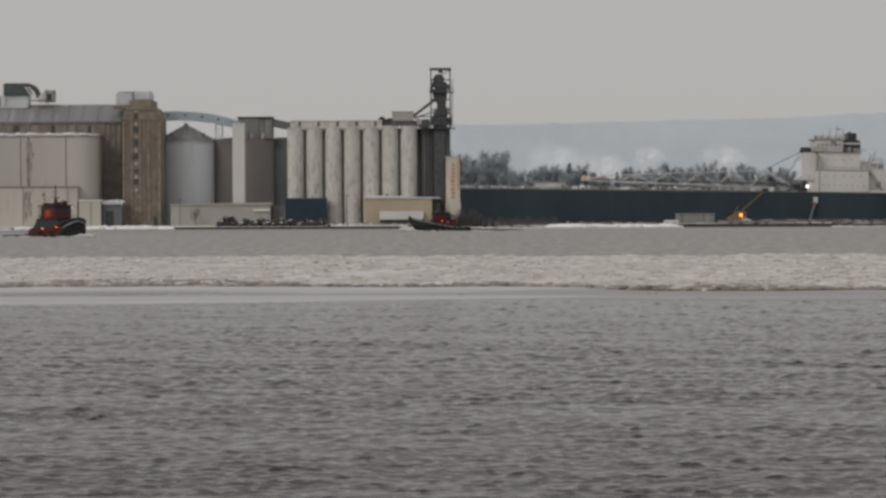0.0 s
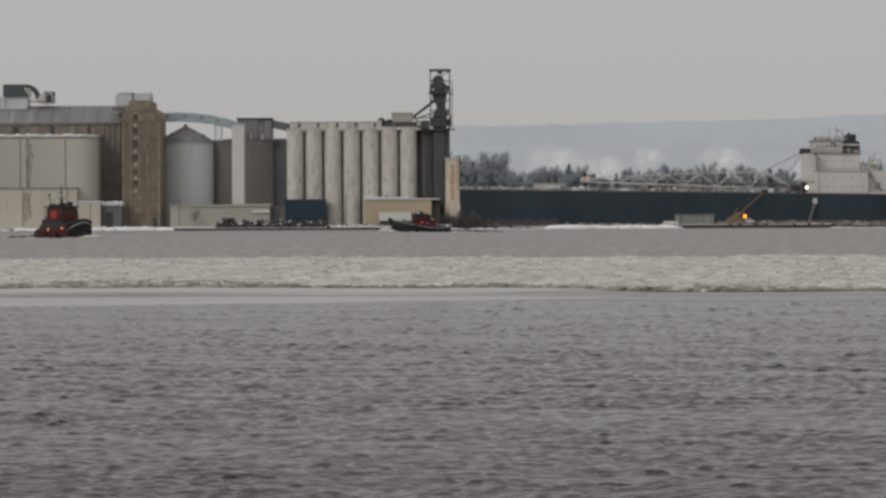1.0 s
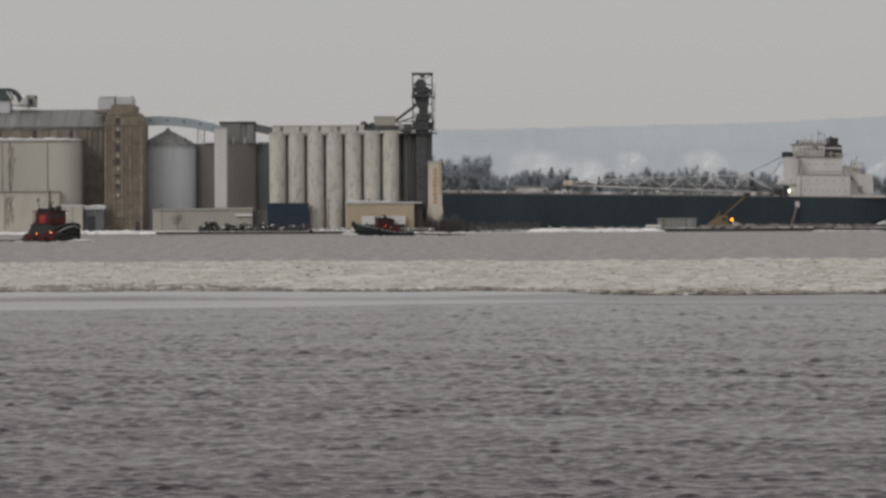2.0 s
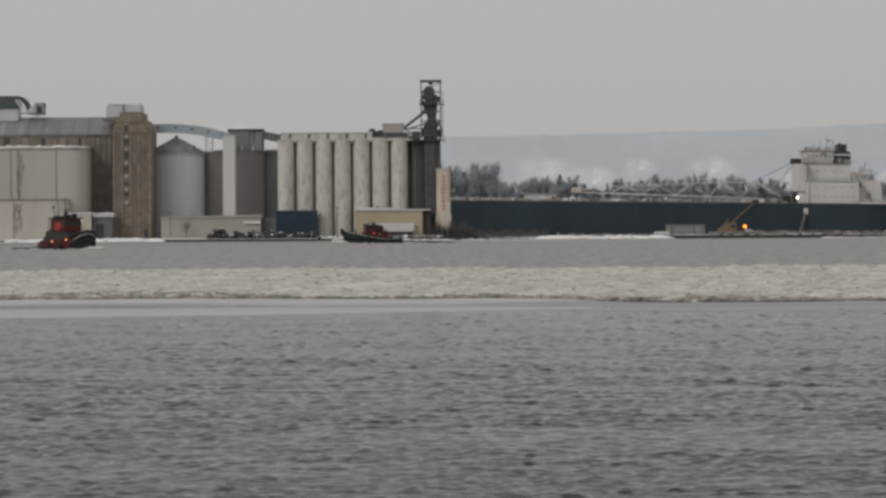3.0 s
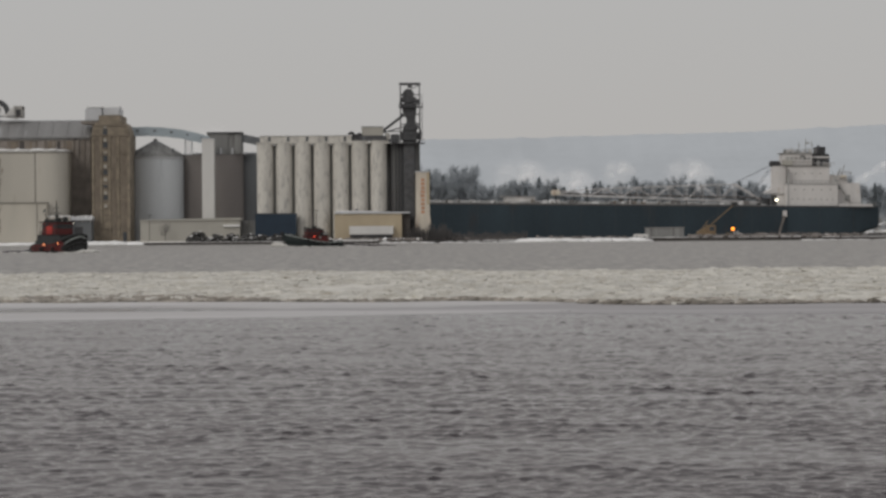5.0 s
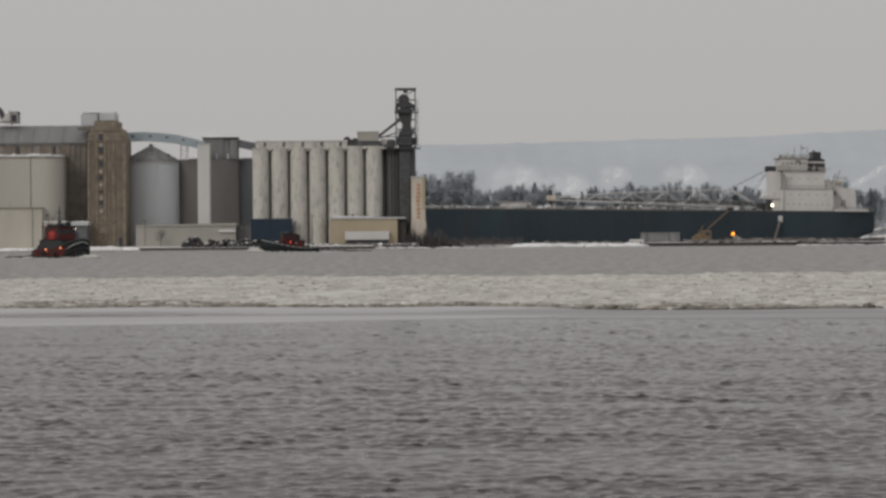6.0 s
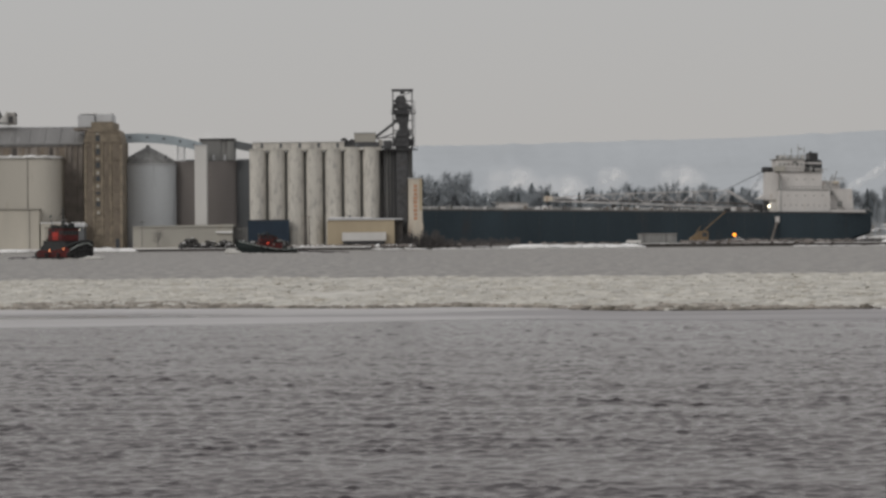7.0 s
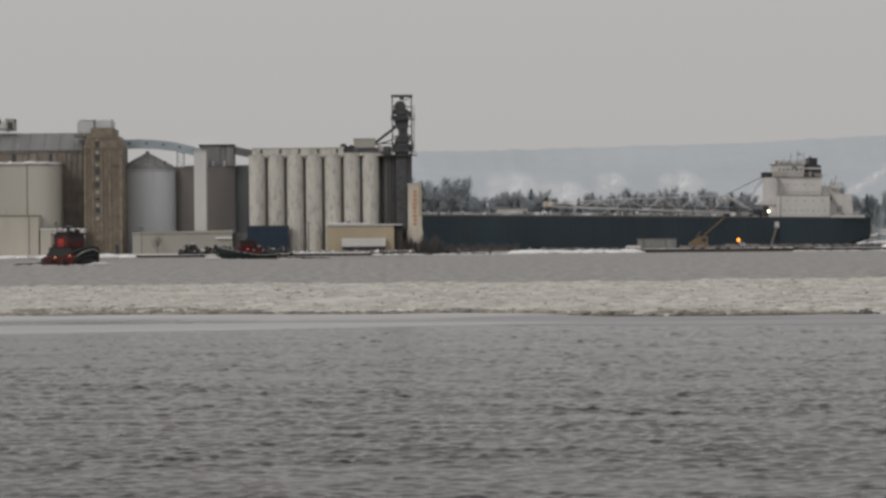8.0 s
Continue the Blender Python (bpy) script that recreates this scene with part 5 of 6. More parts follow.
    for ax, top_z, rr in ((147.00, 41.09, 0.16), (144.33, 39.75, 0.13), (149.44, 40.02, 0.13), (141.67, 37.74, 0.12), (148.11, 37.81, 0.1)):
        m = part("mast", rod((ax, 12, 35.14), (ax, 12, top_z), rr, seg=6), SHIP_GREY, s, "thin grey mast")
        part("mast_lamp", bevelled(ax - 0.25, ax + 0.3, 11.8, 12.2, top_z - 1.6, top_z - 1.1, 0.05, 1), SHIP_GREY, m)

    # after part
    a = part("after_house", prism([(H1, deck), (167.63, deck), (166.74, 23.85), (162.09, 23.80), (161.65, 26.85), (H1 - 5, 26.80), (H1 - 5, 23.31), (H1, 23.32)], 5, 27), SHIP_WHITE, s, "white after house")
    bm = bmesh.new()
    for k in range(8):
        rod((155.68 + k * 1.1, 4.2, 27.22 - k * 1.7), (155.68 + k * 1.1 + 1.1, 4.2, 27.22 - (k + 1) * 1.7), 0.22, seg=5, bm=bm)
        rod((155.68 + k * 1.1, 4.2, 27.22 - k * 1.7 + 1.1), (155.68 + k * 1.1 + 1.1, 4.2, 27.22 - (k + 1) * 1.7 + 1.1), 0.1, seg=5, bm=bm)
    part("stairs", bm, SHIP_GREY, a, "grey outside stairs")

    part("lifeboat", bevelled(158.77, 161.42, 2.6, 4.9, 25.49, 26.80, 0.5, 3), CREAM, s, "pale lifeboat")
    part("davit", rod((158.99, 3.8, 25.05), (160.32, 3.0, 30.72), 0.2, seg=6), SHIP_GREY, s)
    part("davit", rod((157.67, 3.8, 25.92), (158.77, 3.0, 29.41), 0.2, seg=6), SHIP_GREY, s)

    for ua2, ub2, z, yy, n in ((139.17, 156.34, 20.99, 2, 5), (138.73, 156.78, 17.29, 2, 8), (140.05, 152.82, 27.28, 4, 4)):
        for k in range(n):
            u = ua2 + (ub2 - ua2) * (k + 0.5) / n
            part("porthole", rod((u, yy - 0.06, z), (u, yy + 0.05, z), 0.26, seg=10), GRIME_AND_SHADE, up if yy == 4 else h)
    part("stern_rail", rod((H1, 0.6, deck + 1.2), (L1 - 1, 1.8, deck + 1.2), 0.1, seg=4), SHIP_GREY, s)
    for k in range(12):
        uu = H1 + (L1 - 1 - H1) * k / 11
        part("rail_post", rod((uu, 0.6 + 1.2 * k / 11, deck), (uu, 0.6 + 1.2 * k / 11, deck + 1.2), 0.08, seg=4), SHIP_GREY, s)
    part("stern_bulwark", box(H1, L1 - 3, 0.5, 0.9, deck, deck + 0.8), SHIP_WHITE, s)

    for z, ya, xa, xb in ((23.44, 2.3, 140.00, H1), (30.40, 3.9, 140.00, 156.67), (35.48, 5.6, 138.44, 149.77), (27.00, 4.6, 158.00, 163.57)):
        part("guard_rail", rod((xa, ya, z + 1.1), (xb, ya, z + 1.1), 0.07, seg=4), SHIP_GREY, s)
        part("guard_rail", rod((xa, ya, z + 0.6), (xb, ya, z + 0.6), 0.05, seg=4), SHIP_GREY, s)
        for k in range(12):
            x = xa + (xb - xa) * k / 11
            part("rail_post", rod((x, ya, z), (x, ya, z + 1.1), 0.06, seg=4), SHIP_GREY, s)
    for ax, w2, h2 in ((153.78, 1.6, 1.4), (155.11, 1.2, 1.2), (151.11, 0.9, 2.0), (143.11, 1.0, 1.0)):
        part("roof_vent", bevelled(ax - w2 / 2, ax + w2 / 2, 7, 9, 30.40, 30.40 + h2, 0.15), SHIP_GREY, s)
    part("radar", box(147.2, 148.5, 11.8, 12.2, 38.9, 39.6), SHIP_GREY, s)
    # dark panels on the after house paint the shade inside its openings
    part("dark_opening", box(157.33, 159.12, 4.8, 5.0, 21.25, 23.01), GRIME_AND_SHADE, s)
    part("dark_opening", box(161.12, 162.90, 4.8, 5.0, 16.89, 19.09), GRIME_AND_SHADE, s)
    rgd = random.Random(55)
    for k in range(120):
        u = L0 + 36 + rgd.uniform(0, 1) * (129.79 - L0 - 36)
        w2, h2, yd = rgd.uniform(0.4, 2.4), rgd.uniform(0.4, 1.9), rgd.uniform(1.0, 2.4)
        part("deck_box", bevelled(u, u + w2, yd, yd + 1.2, deck, deck + h2, 0.08, 1), rgd.choice((SHIP_WHITE, SNOW, TIMBER, SHIP_GREY, BRICK, BELT)), s)
    # stays and floodlight
    for y in (y0, y1):
        part("stay_cable", rod((um - 1, y, z_up_b), (134.00, y, 30.65), 0.06, seg=4), STEEL, s)
        part("stay_cable", rod((126.46, y, 18.72), (133.56, y, 29.11), 0.08, seg=4), STEEL, s)

    part("flood_lamp", rod((134.14, 4.3, 16.53), (134.14, 4.3, 17.29), 0.36, seg=12), LAMP_WHITE, s, "lit white floodlight")

    part("gangway_top", box(135.69, 137.22, -0.8, -0.05, 10.43, 12.82), SHIP_WHITE, s, "white gangway platform")
    part("gangway", rod((136.35, -0.6, 10.86), (133.05, -3.5, 1.6), 0.5, seg=6), ROCK_PALE, s, "dull brown boarding ramp")
    s.matrix_world = SHIP_POSE
    return s


build_ship()


# ------------------------------------------------------------------ machines and huts on the dock
def build_dock_things():
    c = thing("dock_crane", "yellow mobile crane with lowered boom on the dock", "crane", (103.61, 1004, 1.2))
    part("track", bevelled(100.80, 108.02, 1002, 1005, 1.2, 2.1, 0.3), BLACK, c)
    part("cab", bevelled(104.21, 107.62, 1002.4, 1005, 2.1, 5.54, 0.2), YELLOW, c)
    part("counterweight", prism([(101.00, 2.4), (104.21, 2.1), (104.21, 4.95), (102.01, 3.75), (100.80, 2.96)], 1002.4, 1005), YELLOW, c)
    part("cab_window", box(105.42, 107.02, 1002.32, 1002.38, 3.54, 4.94), GLASS, c)
    part("gantry", rod((102.81, 1003, 4.15), (104.81, 1003, 7.15), 0.18, seg=6), YELLOW, c)
    part("pendant_line", rod((104.81, 1003, 7.15), (114.04, 1003, 12.73), 0.05, seg=4), BLACK, c)
    bm = bmesh.new()
    a, b = Vector((105.82, 1003, 5.54)), Vector((114.44, 1003, 12.93))
    off = Vector((0.35, 0, 0.4))
    rod(a + off, b + off * 0.6, 0.16, seg=6, bm=bm)
    rod(a - off, b - off * 0.6, 0.16, seg=6, bm=bm)
    for k in range(10):
        p, q = a.lerp(b, k / 10), a.lerp(b, (k + 1) / 10)
        rod(p + off, q - off, 0.1, seg=4, bm=bm)
        rod(p - off, q + off, 0.1, seg=4, bm=bm)
    part("boom", bm, YELLOW, c, "yellow-brown lattice boom")
    part("boom_head", bevelled(b.x - 1.2, b.x + 1.2, 1002.4, 1003.6, b.z - 0.4, b.z + 0.6, 0.2), BLACK, c)
    part("hook_line", rod(b, (b.x + 0.2, 1003, b.z - 5), 0.04, seg=4), BLACK, c)
    h = thing("dock_hut", "low grey site hut on the dock", "hut", (89.30, 1000.3, 1.2))
    x0, x1, zt = 82.50, 96.10, 4.61
    part("wall", bevelled(x0, x1, 1000.3, 1003, 1.2, zt, 0.08), GRIME_AND_SHADE, h)
    part("roof", box(x0 - 0.2, x1 + 0.2, 1000, 1003.2, zt, zt + 0.2), GALV_DULL, h)
    for k in range(5):
        x = x0 + 1.4 + k * 2.5
        part("window", box(x, x + 1.2, 1000.2, 1000.29, 2.4, 3.1), GRIME_AND_SHADE, h)
    v = thing("parked_van", "small pale van parked on the dock", "van", (79.70, 996, 1.0))
    part("body", bevelled(77.79, 82.97, 995, 997, 1.3, 2.5, 0.25), WHITE, v)
    for ax in (78.78, 81.77):
        part("wheel", rod((ax, 994.9, 1.35), (ax, 995.3, 1.35), 0.35, seg=12), RUBBER, v)
    rg = random.Random(31)
    for x, h2, mt, nm in ((114.27, 1.2, SNOW, "snow_mound"), (123.92, 1.0, ROCK, "rubble_pile"), (135.98, 1.5, ROCK, "rubble_pile"), (147.03, 1.0, SNOW, "snow_mound"), (141.60, 1.4, ROCK, "rubble_pile"), (164.12, 0.9, ROCK, "rubble_pile"), (174.17, 1.6, SNOW, "snow_mound")):
        reach = 2.4 * max(1, h2 * 0.9)
        bm = bmesh.new()
        rings = []
        for q in range(6):
            f = q / 5
            rings.append([bm.verts.new((x + reach * (1 - f) * math.cos(c * math.tau / 16) * 1.5, 1003.5 + reach * (1 - f) * math.sin(c * math.tau / 16) * 0.6,
                                        1.15 + h2 * math.sin(f * math.pi / 2) * (1 + (0.25 * rg.uniform(-1, 1) if 0 < q else 0)))) for c in range(16)])
        for lo, hi in zip(rings, rings[1:]):
            for c in range(16):
                bm.faces.new((lo[c], lo[(c + 1) % 16], hi[(c + 1) % 16], hi[c]))
        solid(nm, bm, mt, "white mound of ploughed snow on the dock" if mt is SNOW else "low dark pile of rubble on the dock", "mound", smooth=mt is SNOW)


build_dock_things()


def build_truck():
    """The service truck, nose towards +x, standing at its origin."""
    t = thing("service_truck", "pale service truck with a lit amber beacon", "truck")
    part("bed", bevelled(-2.6, -0.1, -1.0, 1.0, 0.75, 1.5, 0.1), YELLOW, t, "dull yellow truck bed")
    part("cab", prism([(0.0, 0.6), (0.0, 2.1), (0.25, 2.2), (1.4, 2.15), (2.0, 1.5), (3.1, 1.35), (3.2, 0.6)], -1.0, 1.0), WHITE, t, "pale cab and bonnet")
    for y in (-1.03, 1.01):
        part("side_window", box(0.35, 1.35, y, y + 0.02, 1.5, 2.0), GLASS, t)
    part("chassis", box(-2.5, 3.0, -0.8, 0.8, 0.4, 0.75), BLACK, t)
    for x in (-1.6, 2.3):
        for y in (-0.9, 0.9):
            part("wheel", rod((x, y - 0.13, 0.4), (x, y + 0.13, 0.4), 0.4, seg=14), RUBBER, t)
    part("beacon_post", rod((-0.3, -0.4, 1.4), (-0.3, -0.4, 2.45), 0.08), BLACK, t)
    part("beacon", lathe(-0.3, -0.4, [(0.3, 2.4), (0.55, 2.6), (0.55, 3.2), (0.3, 3.5)], 14), LAMP_AMBER, t, "lit amber beacon")
    return t


truck = build_truck()


# ------------------------------------------------------------------ tugs
def build_tug(name, label, L, B, hull_mat, free, bow, house_top, wheel_top, mast_top, lamps, house, wide):
    """A harbour tug, bow towards +x, floating at z 0."""
    t = thing(name, label, "tugboat", group="harbour tugs")
    n = 26
    bm = bmesh.new()
    secs = []
    for k in range(n + 1):
        f = k / n
        x = -L / 2 + L * f
        hb = B / 2 * min(1, (1 - max(0, (f - 0.55) / 0.45) ** 2.3)) * (0.72 + 0.28 * min(1, f / 0.18)) + 0.05
        top = free + (bow - free) * max(0, (f - 0.25) / 0.75) ** 1.9 + 0.25 * max(0, (0.2 - f) / 0.2)
        rake = 2.1 * max(0, (f - 0.6) / 0.4) ** 1.5
        secs.append((x, hb, top, [bm.verts.new((x + rake * g, s * hb * w, z)) for s, w, z, g in
                                  ((-1, 1.0, top, 1.0), (-1, 0.96, top * 0.5, 0.85), (-1, 0.82, 0.0, 0), (-1, 0.3, -1.4, -0.8), (1, 0.3, -1.4, -0.8), (1, 0.82, 0.0, 0), (1, 0.96, top * 0.5, 0.85), (1, 1.0, top, 1.0))], x + rake))
    for a, b in zip(secs, secs[1:]):
        for k in range(7):
            bm.faces.new((a[3][k], b[3][k], b[3][k + 1], a[3][k + 1]))
    bm.faces.new(secs[0][3])
    bm.faces.new(secs[-1][3][::-1])
    bmesh.ops.recalc_face_normals(bm, faces=bm.faces[:])
    part("hull", bm, hull_mat, t)
    bm = bmesh.new()
    for a, b in zip(secs, secs[1:]):
        face_set(bm, [(a[0], -a[1] * 0.97, a[2] - 0.55), (b[0], -b[1] * 0.97, b[2] - 0.55), (b[0], b[1] * 0.97, b[2] - 0.55), (a[0], a[1] * 0.97, a[2] - 0.55)], [(0, 1, 2, 3)])
    part("deck", bm, TUG_DECK, t, "grey deck")
    for s in (-1, 1):
        bm = bmesh.new()
        for a, b in zip(secs[:-2], secs[1:-1]):
            rod((a[4], s * (a[1] + 0.03), a[2] - 0.25), (b[4], s * (b[1] + 0.03), b[2] - 0.25), 0.13, seg=6, bm=bm)
        part("rub_rail", bm, TUG_STRIPE, t, "pale worn rub rail")
    # tyres along the sides
    for k in range(3, 22, 3):
        for s in (-1, 1):
            x, hb, top = secs[k][:3]
            bm = bmesh.new()
            pts = [(x + 0.42 * math.cos(j * math.tau / 12), s * (hb + 0.16), top - 0.75 + 0.42 * math.sin(j * math.tau / 12)) for j in range(12)]
            for j in range(12):
                rod(pts[j], pts[(j + 1) % 12], 0.15, seg=6, bm=bm)
            part("tyre_fender", bm, RUBBER, t)
    part("bow_pudding", lathe(L / 2 + 2.0, 0, [(0.12, bow - 1.5), (0.42, bow - 1.2), (0.48, bow - 0.5), (0.4, bow + 0.15), (0.15, bow + 0.3)], 14), RUBBER, t, "black bow pudding fender")
    d0 = free - 0.55
    # deckhouse and wheelhouse
    hb = B * house
    dh = part("deckhouse", bevelled(-L * 0.22, L * 0.22, -hb, hb, d0, house_top, 0.18), TUG_RED, t, "red deckhouse")
    part("roof", bevelled(-L * 0.23, L * 0.23, -hb - 0.2, hb + 0.2, house_top, house_top + 0.18, 0.06), TUG_BLACK, dh)
    for k in range(4):
        for s in (-1, 1):
            x = -L * 0.17 + k * L * 0.105
            part("porthole", rod((x, s * (hb - 0.03), d0 + (house_top - d0) * 0.62), (x, s * (hb + 0.03), d0 + (house_top - d0) * 0.62), 0.22, seg=10), TUG_GLASS, dh)
    part("door", box(-L * 0.225, -L * 0.219, -0.5, 0.4, d0 + 0.1, house_top - 0.3), LIT_RED, dh, "red door painted bright as if lit")
    wh = part("wheelhouse", bevelled(L * 0.19 - L * wide, L * 0.19, -hb * 0.9, hb * 0.9, house_top + 0.18, wheel_top, 0.2), TUG_RED, t, "red wheelhouse")
    z0, z1 = house_top + 0.18 + (wheel_top - house_top) * 0.45, wheel_top - 0.22
    for s in (-1, 1):
        for k in range(3):
            x = L * 0.19 - L * wide * (0.93 - k * 0.31)
            part("window", box(x, x + L * wide * 0.24, min(s * hb * 0.88, s * hb * 0.92), max(s * hb * 0.88, s * hb * 0.92), z0, z1), TUG_GLASS, wh)
    for k in range(4):
        y = -hb * 0.74 + k * hb * 0.38
        part("window", box(L * 0.185, L * 0.194, y, y + hb * 0.32, z0, z1), TUG_GLASS, wh)
        part("window", box(L * 0.187 - L * wide, L * 0.192 - L * wide, y, y + hb * 0.32, z0, z1), TUG_GLASS, wh)
    part("roof", bevelled(L * 0.175 - L * wide, L * 0.205, -hb, hb, wheel_top, wheel_top + 0.22, 0.08), TUG_BLACK, wh, "black roof")
    part("funnel", rod((-L * 0.10, 0, house_top), (-L * 0.11, 0, wheel_top - 0.1), 0.85, 0.75, seg=16), TUG_BLACK, t, "black funnel")
    part("funnel_band", rod((-L * 0.104, 0, house_top + 0.9), (-L * 0.106, 0, house_top + 1.4), 0.87, 0.86, seg=16), TUG_RED, t)
    part("roof_locker", bevelled(-L * 0.03, L * 0.0, -0.9, 0.9, house_top + 0.18, house_top + 1.3, 0.1), TUG_BLACK, t)
    m = part("mast", rod((L * 0.05, 0, wheel_top), (L * 0.045, 0, mast_top), 0.2, 0.12, seg=7), TUG_BLACK, t, "thin black mast")
    span = mast_top - wheel_top
    for f, w in ((0.35, 0.8), (0.65, 0.55)):
        part("yard", rod((L * 0.047, -w, wheel_top + span * f), (L * 0.047, w, wheel_top + span * f), 0.07, seg=5), TUG_BLACK, m)
    part("radar", bevelled(L * 0.10, L * 0.115, -0.9, 0.9, wheel_top + 0.6, wheel_top + 0.85, 0.05), TUG_DECK, m)
    part("aft_mast", rod((-L * 0.17, 0.4, house_top), (-L * 0.18, 0.4, house_top + span * 1.1), 0.08, 0.05, seg=6), TUG_BLACK, t)
    part("searchlight", rod((L * 0.17, -hb * 0.5, wheel_top + 0.35), (L * 0.19, -hb * 0.5, wheel_top + 0.55), 0.25, seg=10), TUG_DECK, t)
    part("horn", rod((L * 0.13, hb * 0.3, wheel_top + 0.3), (L * 0.16, hb * 0.3, wheel_top + 0.4), 0.14, 0.22, seg=8), TUG_DECK, t)
    part("roof_box", bevelled(L * 0.0 , L * 0.04, -0.7, 0.7, wheel_top + 0.2, wheel_top + 0.75, 0.1), TUG_BLACK, t)
    part("life_raft", rod((-L * 0.20, hb * 0.5, house_top + 0.45), (-L * 0.14, hb * 0.5, house_top + 0.45), 0.34, seg=12), GALV_DULL, t, "grey life raft canister")
    part("vent", rod((-L * 0.16, -hb * 0.5, house_top), (-L * 0.16, -hb * 0.5, house_top + 1.1), 0.22, 0.3, seg=10), TUG_BLACK, t)
    part("antenna", rod((L * 0.16, hb * 0.6, wheel_top), (L * 0.16, hb * 0.6, wheel_top + span * 0.5), 0.04, seg=5), TUG_BLACK, t)
    part("towing_winch", bevelled(-L * 0.33, -L * 0.27, -0.9, 0.9, d0, d0 + 1.1, 0.2), TUG_BLACK, t)
    part("towing_bitt", rod((L * 0.36, 0, d0), (L * 0.36, 0, bow - 0.1), 0.22, seg=8), TUG_BLACK, t)
    for s in (-1, 1):
        part("life_ring", rod((-L * 0.05, s * (hb + 0.02), house_top - 0.5), (-L * 0.05, s * (hb + 0.12), house_top - 0.5), 0.26, seg=14), GALV_DULL, t, "worn grey life ring")
        bm = bmesh.new()
        for k in range(8):
            x = -L * 0.2 + k * L * 0.05
            rod((x, s * (hb + 0.1), house_top + 0.1), (x, s * (hb + 0.1), house_top + 0.95), 0.035, seg=4, bm=bm)
        rod((-L * 0.2, s * (hb + 0.1), house_top + 0.95), (L * 0.15, s * (hb + 0.1), house_top + 0.95), 0.04, seg=4, bm=bm)
        part("hand_rail", bm, TUG_BLACK, t)
    for x, y, z in lamps:
        part("deck_lamp", lathe(x, y, [(0.05, z - 0.14), (0.13, z - 0.07), (0.13, z + 0.07), (0.05, z + 0.14)], 12), LAMP_SIDE, t, "lit red side lamp")
    for ob in t.children:
        if ob.name.split(".")[0] not in ("hull", "deck", "rub_rail", "tyre_fender", "bow_pudding", "towing_bitt"):
            ob.location.x -= 0.2
    return t


